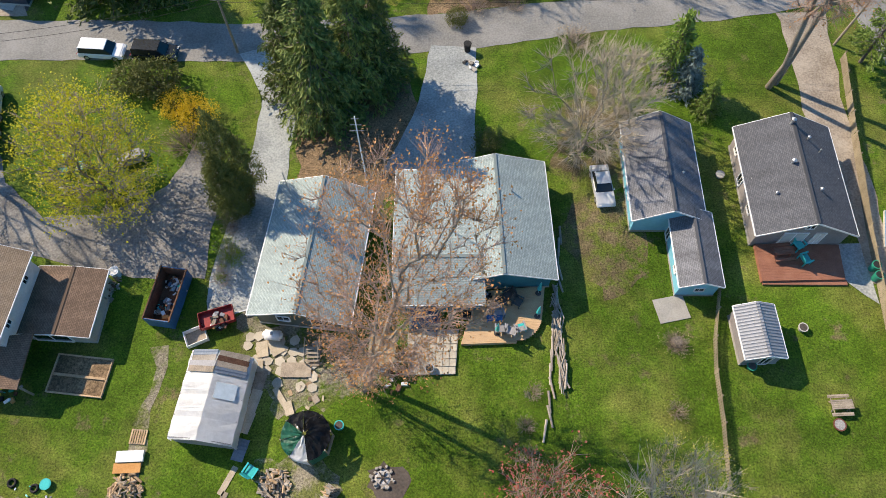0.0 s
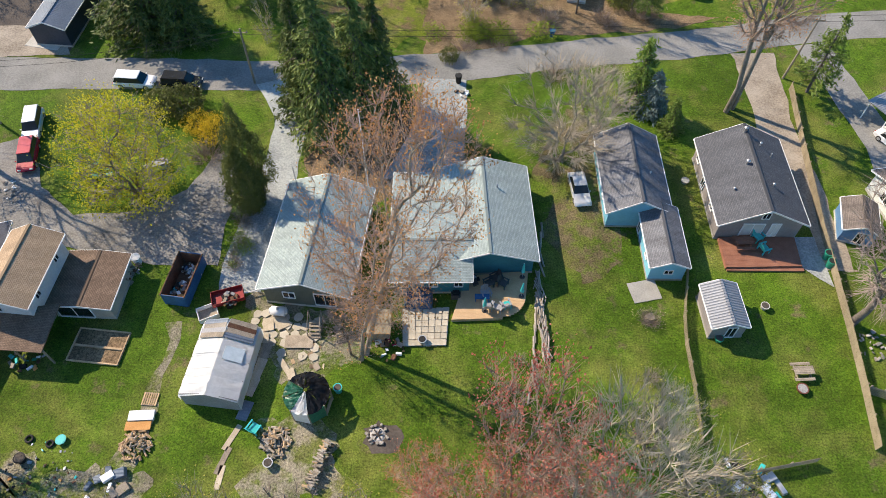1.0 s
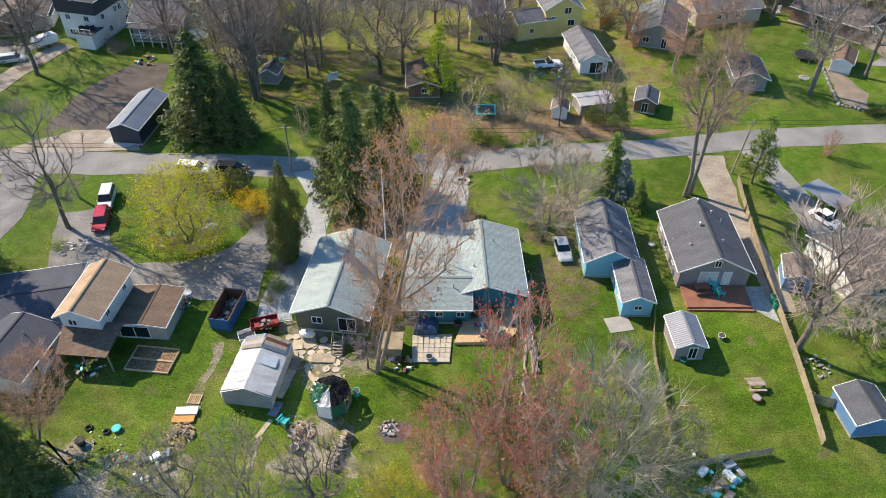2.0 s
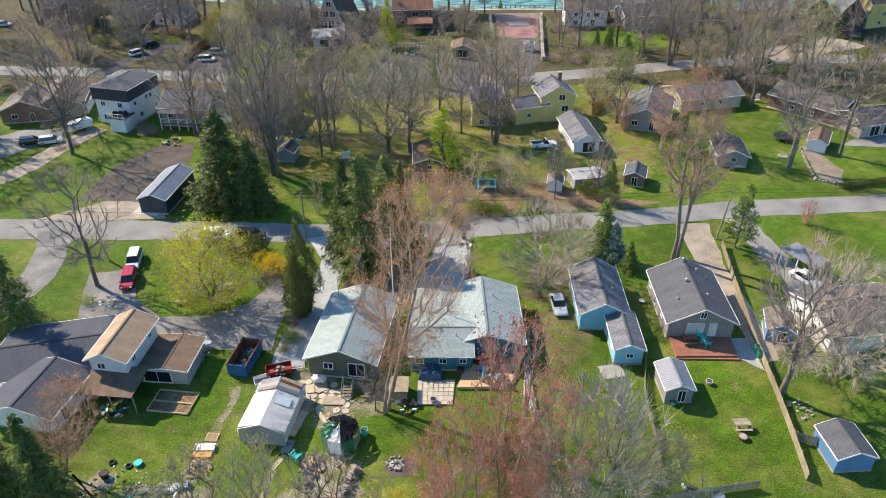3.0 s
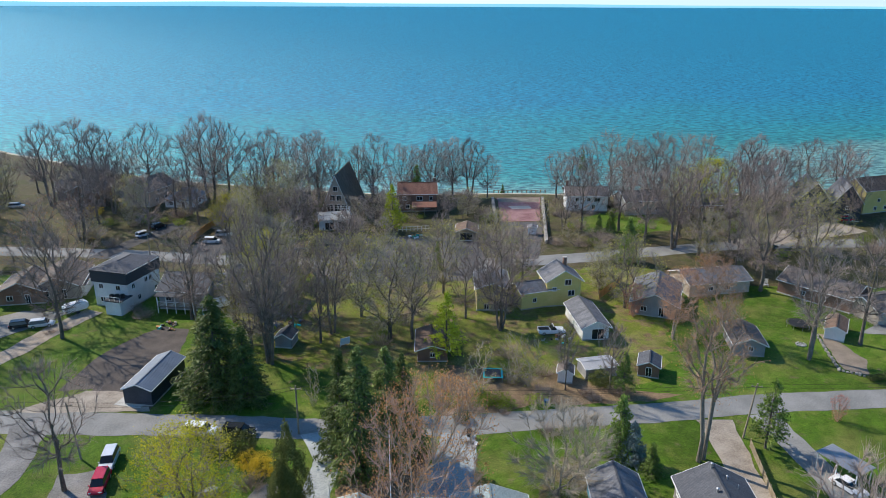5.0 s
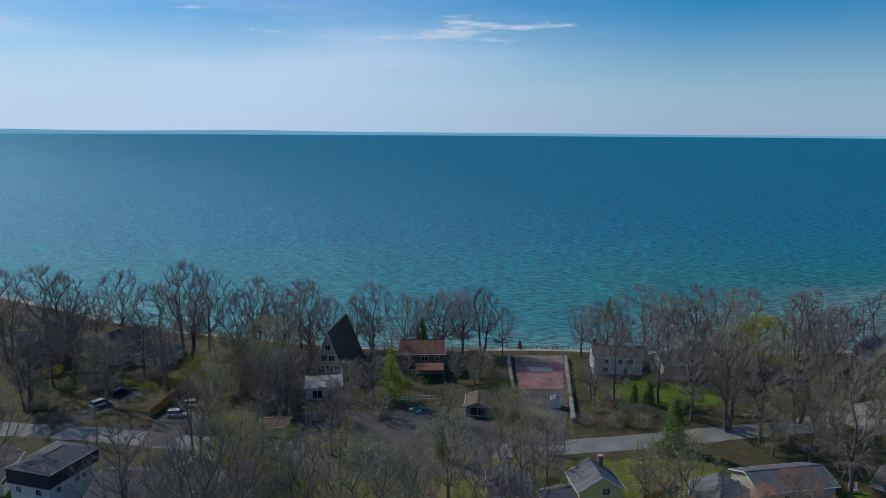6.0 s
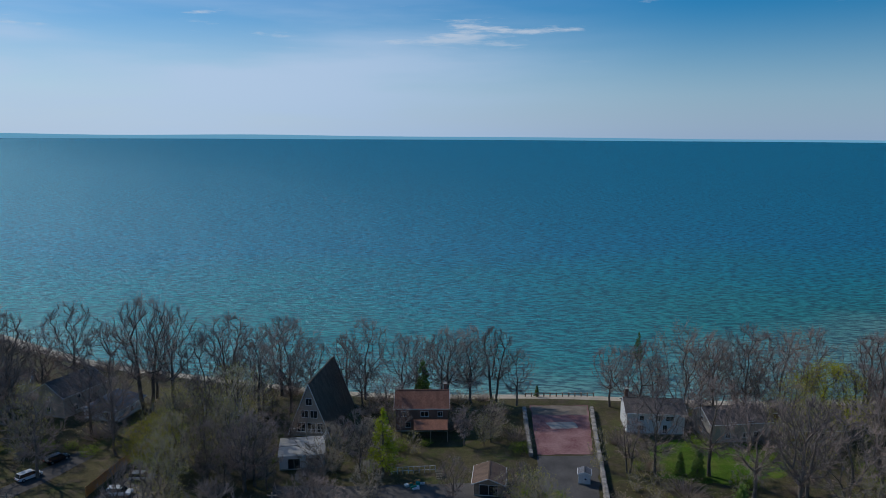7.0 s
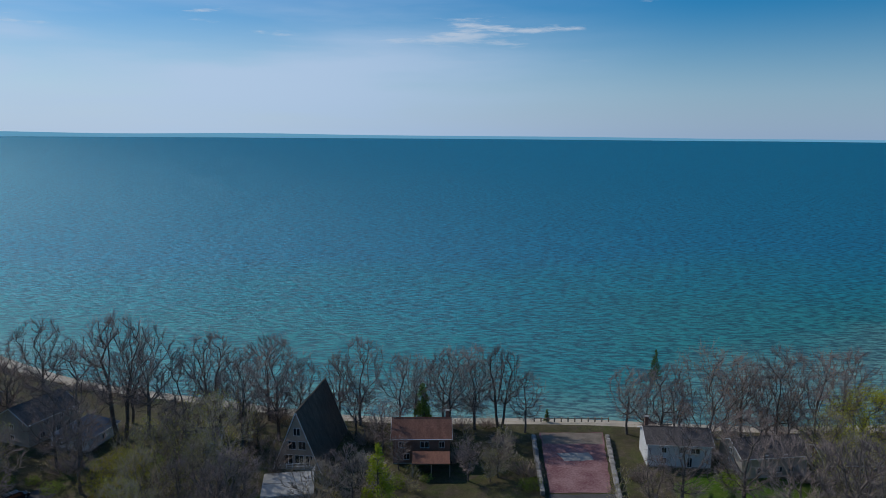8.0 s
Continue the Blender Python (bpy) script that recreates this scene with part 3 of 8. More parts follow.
def house(name, label, near, far, left, right, eave, top, wall, roof, wins=(), over=0.45, trim=None, base=0.0, roof_thick=0.16,
          chimney=None, category="house", stacks=(), hip=0.0):
    """A gabled house on the line of its ridge, from its near to its far gable wall. left, right: half widths; wins: (side, along, sill, width, height[, door])
    with side N, F, L or R; hip: how far the ridge ends short of hipped ends; stacks: vent pipes as (along 0..1, across -1..1, height, radius)."""
    trim = trim or TRIM
    near, far = Vector((*near, 0)), Vector((*far, 0))
    ln = (far - near).length
    yaw = math.atan2(far.y - near.y, far.x - near.x) - math.pi / 2
    mid = (near + far) / 2
    h = thing(name, label, category, Matrix.Translation((mid.x, mid.y, 0)) @ Matrix.Rotation(yaw, 4, "Z"))
    y0, y1, tw = -ln / 2, ln / 2, 0.2
    under = 0.17
    bm = bmesh.new()
    for ya, yb in ((y0, y0 + tw), (y1 - tw, y1)):
        out = [(-left, base), (right, base), (right, eave - under), (0, (eave if hip else top) - under), (-left, eave - under)]
        a = [bm.verts.new((x, ya, z)) for x, z in out]
        b = [bm.verts.new((x, yb, z)) for x, z in out]
        bm.faces.new(a)
        bm.faces.new(b[::-1])
        for i in range(5):
            bm.faces.new((a[i], b[i], b[(i + 1) % 5], a[(i + 1) % 5]))
    bmesh.ops.recalc_face_normals(bm, faces=bm.faces)
    box(bm, -left + tw / 2, 0, base, tw, ln - 2 * tw, eave - under - base - 0.02)
    box(bm, right - tw / 2, 0, base, tw, ln - 2 * tw, eave - under - base - 0.02)
    part("wall", bm, wall, h)
    part("foundation", boxed((right - left) / 2, 0, 0, left + right + 0.1, ln + 0.1, 0.25 + base), CONCRETE, h)
    for side, half in ((-1, left), (1, right)):
        sl = (top - eave) / half
        ex, ez = side * (half + over), eave - sl * over
        part("roof_slope", slab(bmesh.new(), [(ex, y0 - over, ez), (ex, y1 + over, ez), (0, y1 + over - hip, top), (0, y0 - over + hip, top)], roof_thick), roof, h)
        part("gutter", boxed(ex + side * 0.05, 0, ez - 0.14, 0.11, ln + 2 * over, 0.12, bevel=0.02), trim, h)
        run = math.hypot(half + over, top - ez)
        for yy in () if hip else (y0 - over - 0.02, y1 + over + 0.02):
            bm = boxed(0, 0, -0.09, run, 0.05, 0.18)
            bmesh.ops.transform(bm, matrix=Matrix.Translation((ex / 2, yy, (ez + top) / 2 - 0.1)) @ Matrix.Rotation(side * math.atan(sl), 4, "Y"), verts=bm.verts)
            part("bargeboard", bm, trim, h)
    part("ridge_cap", boxed(0, 0, top - 0.03, 0.3, ln + 2 * over - 2 * hip, 0.06, bevel=0.02), roof, h)
    for yy, inn in ((y0 - over, y0 - over + hip), (y1 + over, y1 + over - hip)):
        if hip:
            zl, zr = eave - (top - eave) / left * over, eave - (top - eave) / right * over
            part("roof_hip", slab(bmesh.new(), [(-left - over, yy, zl), (right + over, yy, zr), (0, inn, top)], roof_thick), roof, h)
    for wspec in wins:
        side, u, z, w, hh = wspec[:5]
        door = len(wspec) > 5
        pane = wspec[6] if len(wspec) > 6 else None
        if side in "NF":
            window(h, u, y0 if side == "N" else y1, z, w, hh, 0 if side == "N" else 180, trim, door, 1 if w > 0.75 else 0, pane)
        else:
            window(h, -left if side == "L" else right, u, z, w, hh, -90 if side == "L" else 90, trim, door, 1 if w > 0.75 else 0, pane)
    if chimney:
        cx, cy, ch = chimney
        st = part("chimney", boxed(cx, cy, eave, 0.7, 0.7, top - eave + ch), BRICK, h)
        part("chimney_cap", boxed(cx, cy, top + ch, 0.85, 0.85, 0.1), CONCRETE, st)
    for along, across, sh, sr in stacks:
        x = across * (right if across > 0 else left)
        z = top - abs(across) * (top - eave)
        st = part("vent_pipe", rod((x, y0 + along * ln, z - 0.1), (x, y0 + along * ln, z + sh), sr), STEEL, h)
        part("vent_cap", rod((x, y0 + along * ln, z + sh), (x, y0 + along * ln, z + sh + 0.1), sr * 1.7, sr * 0.6), STEEL, st)
    HOUSES.append((mid.x, mid.y, max(ln / 2, left, right) + 1.0))
    return h


LAYERS = [0, 0]


def layer(z):
    """A level of its own for each ground surface: bare ground low, made surfaces above."""
    i = 0 if z < 0.027 else 1
    LAYERS[i] += 1
    return (0.004, 0.034)[i] + 0.0015 * LAYERS[i]


def patch(name, label, pts, material, z, rag=0.5, step=1.2, kind="structure", seed=1, category="ground"):
    """A thin ground surface with a ragged edge over a plan outline."""
    z = layer(z)
    out = []
    k = len(pts)
    for i in range(k):
        a, b = Vector(pts[i]), Vector(pts[(i + 1) % k])
        c = max(1, int((b - a).length / step))
        nrm = Vector((b.y - a.y, a.x - b.x)).normalized() if (b - a).length else Vector((0, 0))
        for j in range(c):
            p = a.lerp(b, j / c)
            w = noise.noise((p.x * 0.35, p.y * 0.35, seed)) + 0.5 * noise.noise((p.x * 1.3, p.y * 1.3, seed))
            out.append(p + nrm * w * rag)
    bm = bmesh.new()
    f = bm.faces.new([bm.verts.new((p.x, p.y, z)) for p in out])
    f.normal_update()
    if f.normal.z < 0:
        f.normal_flip()
    bmesh.ops.triangulate(bm, faces=[f])
    return solid(name, bm, material, label, category, kind=kind)


def ribbon(name, label, pts, widths, material, z, rag=0.25, seed=1, kind="structure", category="road"):
    """A road or lane along a line of plan points."""
    z = layer(z)
    P = [Vector(p) for p in pts]
    fine, fw = [], []
    for i in range(len(P) - 1):
        a, b, c, d = P[max(i - 1, 0)], P[i], P[i + 1], P[min(i + 2, len(P) - 1)]
        cnt = max(2, int((c - b).length / 1.5))
        for j in range(cnt + (i == len(P) - 2)):
            t = j / cnt
            fine.append(0.5 * (2 * b + (c - a) * t + (2 * a - 5 * b + 4 * c - d) * t * t + (3 * b - a - 3 * c + d) * t ** 3))
            fw.append(widths[i] + (widths[i + 1] - widths[i]) * t)
    bm = bmesh.new()
    last = None
    for i, p in enumerate(fine):
        d = (fine[min(i + 1, len(fine) - 1)] - fine[max(i - 1, 0)]).normalized()
        s = Vector((-d.y, d.x))
        e1 = rag * (noise.noise((p.x * 0.3, p.y * 0.3, seed)) + 0.6 * noise.noise((p.x * 1.1, p.y, seed)))
        e2 = rag * (noise.noise((p.x * 0.3, p.y * 0.3, seed + 9)) + 0.6 * noise.noise((p.x * 1.1, p.y, seed + 9)))
        l, r = p + s * (fw[i] / 2 + e1), p - s * (fw[i] / 2 + e2)
        cur = bm.verts.new((l.x, l.y, z)), bm.verts.new((r.x, r.y, z))
        if last:
            bm.faces.new((last[0], last[1], cur[1], cur[0]))
        last = cur
    bmesh.ops.recalc_face_normals(bm, faces=bm.faces)
    if bm.faces[:] and bm.faces[:][0].normal.z < 0:
        bmesh.ops.reverse_faces(bm, faces=bm.faces)
    return solid(name, bm, material, label, category, kind=kind)


# ---- ground and lake ----
def shore(x):
    return 196 + 0.012 * max(0, -x - 30) ** 1.72 * 0.8 + 0.06 * max(0, x - 40) + 1.2 * math.sin(x * 0.07)


LAKE = -2.5
xs = [-4600, -2500, -1400, -900, -600] + list(range(-420, 421, 6)) + [600, 900, 1400, 2500, 4600]
vs = [-4600, -2000, -900, -400] + list(range(-200, 180, 10))
depth = [(-16, 0.0), (-9, 0.0), (-6, -0.5), (-3, -1.7), (0, -2.45), (4, -3.0), (30, -4.5), (200, -9.0)]
bm = bmesh.new()
rows = []
for y in vs + [None] * len(depth):
    rows.append([])
for i, x in enumerate(xs):
    for j, y in enumerate(vs):
        rows[j].append(bm.verts.new((x, y, 0)))
    for j, (dy, z) in enumerate(depth):
        rows[len(vs) + j].append(bm.verts.new((x, shore(max(-400, min(400, x))) + dy, z)))
for j in range(len(rows) - 1):
    for i in range(len(xs) - 1):
        bm.faces.new((rows[j][i], rows[j][i + 1], rows[j + 1][i + 1], rows[j + 1][i]))
ground = solid("ground", bm, GRASS, "green spring lawn with straw patches and bare spots", "ground", kind="structure")
ground.data.materials.append(SAND)
ground.data.materials.append(WOODFLOOR)
for f in ground.data.polygons:
    if f.center.z < -0.1:
        f.material_index = 1
    elif f.center.y > 112:
        f.material_index = 2

# the lake rises a little far out, so that its edge lies at the level of the true horizon
bm = bmesh.new()
lake_y = [186, 230, 300, 450, 700, 1000, 1500, 2100, 2700, 3300, 3900, 4400, 4850]
lake_x = list(range(-4600, 4601, 400))
rows = [[bm.verts.new((x, y, LAKE + 45.0 * max(0, (min(math.hypot(x, y), 4850) - 1500) / 3350) ** 1.6)) for x in lake_x] for y in lake_y]
for j in range(len(rows) - 1):
    for i in range(len(lake_x) - 1):
        bm.faces.new((rows[j][i], rows[j][i + 1], rows[j + 1][i + 1], rows[j + 1][i]))
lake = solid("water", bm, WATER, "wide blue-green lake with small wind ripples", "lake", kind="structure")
for f in lake.data.polygons:
    f.use_smooth = True

# the far shore's pale distance haze is put in as a blue glow of its own
HAZE, hn, hl, hp = shader("far_shore_haze_glow")
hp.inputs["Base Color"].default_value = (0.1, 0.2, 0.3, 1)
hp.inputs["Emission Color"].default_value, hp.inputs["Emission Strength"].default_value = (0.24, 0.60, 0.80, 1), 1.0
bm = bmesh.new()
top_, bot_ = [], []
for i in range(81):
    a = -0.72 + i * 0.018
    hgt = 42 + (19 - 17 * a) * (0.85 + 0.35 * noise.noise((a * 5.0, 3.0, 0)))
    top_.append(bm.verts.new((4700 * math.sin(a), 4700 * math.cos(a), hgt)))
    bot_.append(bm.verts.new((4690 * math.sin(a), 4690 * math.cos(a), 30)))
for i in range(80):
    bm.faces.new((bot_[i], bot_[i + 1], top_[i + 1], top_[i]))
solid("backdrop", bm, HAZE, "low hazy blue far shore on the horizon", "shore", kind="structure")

# ---- roads, drives and bare ground ----
ribbon("road", "worn grey asphalt lane between lawns", [(-75.9, 51.4), (-54.3, 51.5), (-37.6, 51.6), (-20.2, 51.4), (-0.8, 52.9), (14.8, 55.4), (33.0, 57.9), (48.2, 60.8), (73.0, 63.5), (108.4, 67.6)],
       [6.0, 6.0, 5.6, 5.4, 5.4, 5.2, 5.2, 5.2, 5.4, 5.4], ASPHALT, 0.03, 0.3, 3)
ribbon("road_2", "grey asphalt lake road among houses and trees", [(-188.2, 125.5), (-115.9, 126.2), (-79.4, 124.7), (-54.4, 121.6), (-24.0, 120.5), (4.4, 122.4), (32.4, 127.9), (70.6, 138.0), (111.4, 141.9), (180.6, 149.5)],
       [6.5] * 10, ASPHALT, 0.03, 0.35, 4)
ribbon("pavement", "pale gravel drive beside the dark green house", [(-20.1, 50.7), (-18.2, 44.4), (-18.2, 37.3), (-19.0, 30.5), (-20.1, 23.3), (-19.9, 20.0)], [6.5, 4.0, 3.8, 4.4, 4.2, 4.0], GRAVEL, 0.04, 0.4, 5, category="drive")
ribbon("pavement_2", "grey gravel drive in front of the teal house", [(-0.1, 50.8), (-0.5, 45.0), (-1.3, 39.1), (-2.7, 33.7)], [5.0, 5.5, 7.0, 9.0], GRAVEL, 0.04, 0.3, 6, category="drive")
ribbon("pavement_3", "sandy gravel drive beside a board fence", [(38.2, 55.8), (38.3, 49.1), (37.9, 42.5), (38.7, 34.0), (38.9, 27.2), (38.6, 23.1)], [5.5, 4.6, 4.2, 3.4, 3.2, 3.0], GRAVEL_WARM, 0.04, 0.5, 7, category="drive")
patch("gravel_yard", "grey gravel yard looping between lawns", [(-53.0, 39.2), (-47.2, 41.0), (-43.7, 33.5), (-39.1, 29.6), (-33.2, 29.7), (-28.0, 33.2), (-25.9, 38.1), (-23.7, 39.2), (-22.6, 33.6), (-22.8, 28.3), (-22.7, 23.3), (-29.2, 23.3), (-38.3, 25.3), (-45.7, 26.6), (-49.8, 28.1)], GRAVEL_DARK, 0.035, 0.5, seed=8, category="drive")
ribbon("pavement_4", "grey gravel lane to the corner lots", [(-64.0, 52.5), (-61.6, 45.8), (-60.3, 36.8), (-63.9, 26.5)], [6, 5, 5, 5], GRAVEL_DARK, 0.04, 0.4, 9, category="drive")
ribbon("pavement_5", "asphalt drive to the corner bungalow", [(46.1, 57.6), (47.3, 50.6), (49.0, 41.4), (48.9, 33.4)], [4.5, 4.2, 4.2, 4.2], ASPHALT, 0.04, 0.3, 10, category="drive")
patch("soil_yard", "dark bare earth yard beside a steel garage", [(-59.4, 61.3), (-65.0, 60.5), (-63.5, 74.5), (-58.1, 85.0), (-52.0, 83.8), (-49.2, 69.0), (-47.6, 55.8), (-58.8, 55.4), (-59.5, 59.3)], SOIL, 0.025, 0.6, seed=11)
patch("gravel_apron", "pale gravel apron before the garage", [(-69.4, 53.8), (-60.1, 60.6), (-50.3, 60.5), (-47.4, 55.2), (-61.0, 54.1)], GRAVEL_WARM, 0.032, 0.5, seed=12)
patch("leaf_bed", "brown leaf litter under the spruces", [(-17.6, 47.7), (-12.7, 45.4), (-4.7, 45.9), (-2.9, 41.3), (-4.7, 33.4), (-7.0, 31.5), (-15.3, 32.2), (-16.0, 36.9), (-15.8, 42.1)], LITTER, 0.02, 0.7, seed=13)
patch("worn_yard", "trodden bare earth behind the dark green house", [(-18.5, 20.1), (-12.3, 18.5), (-7.9, 17.6), (-7.6, 12.9), (-11.6, 11.8), (-14.9, 10.1), (-16.3, 12.8), (-18.3, 15.1)], BARE_GRASS, 0.02, 1.6, 0.5, seed=14)
ribbon("worn_track", "worn bare track across the lawn", [(-25.5, 16.9), (-25.1, 12.8), (-25.5, 10.0), (-26.0, 6.4), (-27.3, 2.0)], [1.4, 1.7, 1.6, 1.5, 3.0], BARE_GRASS, 0.02, 1.1, 15, category="track")
patch("wood_yard", "bare earth among firewood heaps", [(-15.9, 6.7), (-13.1, 7.7), (-9.5, 6.0), (-8.6, 1.7), (-12.2, 0.8), (-15.9, 1.2), (-15.0, 4.5)], BARE_GRASS, 0.02, 1.6, 0.5, seed=16)
patch("ash_ring", "bare scorched ring round the fire pit", [(-7.1, 6.8), (-5.6, 7.5), (-3.8, 6.5), (-4.1, 4.8), (-6.0, 4.5), (-7.1, 5.3)], SOIL, 0.02, 0.9, step=0.5, seed=17)
patch("woodland_floor_2", "leaf litter and dry grass beneath bare trees", [(-38.9, 71.3), (-50.0, 111.3), (-2.3, 118.6), (48.5, 120.6), (36.1, 74.1), (27.6, 62.4), (4.1, 59.1), (-15.0, 56.0), (-21.8, 69.9)], SCRUB, 0.015, 2.0, seed=19)
patch("woodland_floor", "leaf litter under roadside trees", [(-2.9, 55.1), (-2.5, 71.3), (8.7, 68.3), (17.4, 69.2), (25.2, 64.0), (35.8, 62.7), (24.6, 59.6), (12.4, 59.4), (4.2, 55.9)], LITTER, 0.02, 1.0, seed=18)
patch("woodland_floor_3", "dry leaf-strewn ground along the lake road", [(-224.1, 130.8), (-276.4, 174.7), (-47.8, 184.5), (11.1, 183.4), (9.2, 140.2), (-61.5, 135.0)], WOODFLOOR, 0.012, 2.0, 3.0, seed=20)
patch("woodland_floor_4", "dry leaf-strewn ground behind the lake houses", [(21.5, 143.1), (23.4, 161.7), (46.6, 162.6), (78.9, 161.1), (180.4, 190.7), (258.8, 197.6), (222.3, 161.5), (74.1, 147.7)], WOODFLOOR, 0.012, 2.0, 3.0, seed=21)
patch("parking_yard", "grey asphalt parking yard off the lake road", [(-38.6, 140.0), (-16.8, 141.7), (3.9, 144.6), (5.6, 124.7), (1.6, 110.5), (-32.3, 108.0), (-36.8, 126.0)], ASPHALT_DARK, 0.028, 0.6, seed=22, category="drive")
patch("parking_yard_2", "asphalt drive with parked cars behind a cedar fence", [(-69.2, 133.8), (-65.6, 144.7), (-60.8, 142.3), (-58.2, 131.1), (-61.5, 120.0), (-66.5, 119.6)], ASPHALT_DARK, 0.028, 0.4, seed=23, category="drive")
ribbon("pavement_6", "asphalt drive beside an orange cedar fence", [(-89.1, 122.0), (-86.7, 131.3), (-83.0, 140.6), (-80.1, 151.1)], [5, 5, 5, 4.5], ASPHALT_DARK, 0.03, 0.4, 24, category="drive")
patch("court", "faded red painted court by the seawall", [(11.0, 183.2), (25.0, 184.3), (22.3, 157.6), (11.0, 156.7)], REDPAINT, 0.03, 0.3, seed=25, category="court")
patch("court_end", "bare brown-grey concrete at the court's lake end", [(11.3, 177.5), (24.3, 178.4), (24.8, 184.0), (11.2, 183.0)], DIRT, 0.031, 0.5, seed=61, category="court")
patch("court_mend", "pale worn patch of concrete on the court", [(15.0, 170.0), (21.0, 170.6), (20.4, 174.0), (14.2, 173.2)], CONCRETE, 0.032, 0.7, seed=62, category="court")
patch("court_apron", "grey concrete apron leading to the court", [(10.9, 156.1), (23.5, 157.1), (18.7, 125.6), (9.7, 125.0)], ASPHALT_DARK, 0.028, 0.4, seed=26, category="drive")
ribbon("pavement_7", "asphalt drive to a dark modern house", [(70.6, 138.0), (92.6, 148.4), (109.0, 156.8)], [6, 10, 12], GRAVEL_WARM, 0.032, 0.5, 27, category="drive")
ribbon("pavement_8", "asphalt drive between white and grey houses", [(-51.7, 121.7), (-50.8, 107.8), (-49.1, 98.3)], [5, 4, 4], ASPHALT, 0.03, 0.3, 28, category="drive")
ribbon("pavement_9", "pale lane beside lawn at the corner", [(-86.4, 63.5), (-80.4, 71.4), (-77.9, 81.0), (-74.2, 91.3)], [5, 4.5, 4.5, 4.5], GRAVEL_WARM, 0.03, 0.4, 29, category="drive")
patch("parking_yard_3", "grey drive before the brown garages", [(75.8, 86.7), (84.6, 93.4), (98.6, 92.6), (93.7, 85.0)], ASPHALT, 0.03, 0.4, seed=30, category="drive")
patch("side_yard", "gravel strip beside the taupe house", [(35.3, 27.2), (37.6, 27.2), (37.8, 21.1), (36.7, 22.1), (35.3, 23.5)], GRAVEL, 0.036, 0.3, seed=31)
patch("rubbish_ground", "untidy bare ground with debris", [(-39.4, 4.3), (-34.6, 4.3), (-30.8, 2.9), (-24.5, 2.0), (-23.2, -2.8), (-36.6, -2.9)], BARE_GRASS, 0.018, 1.8, 0.5, seed=35)

patch("lawn", "shaded green lawn below the white lake house", [(34.3, 161.7), (46.8, 168.4), (61.7, 162.9), (58.8, 151.6), (45.6, 146.5), (33.4, 148.3)], GRASS, 0.022, 1.2, seed=41)
patch("parking_yard_4", "grey asphalt yard with parked cars by the corner houses", [(-93.3, 69.1), (-87.7, 75.5), (-81.8, 84.1), (-78.7, 90.5), (-88.4, 90.8), (-94.0, 85.9), (-99.3, 78.1)], ASPHALT, 0.034, 0.4, seed=43, category="drive")
patch("worn_lawn", "worn brownish grass round the parked saloon", [(10.5, 43.2), (16.5, 48.0), (17.2, 35.4), (17.7, 24.2), (13.0, 21.2), (10.4, 28.2), (9.2, 36.4)], WORN_GRASS, 0.018, 2.2, seed=44)

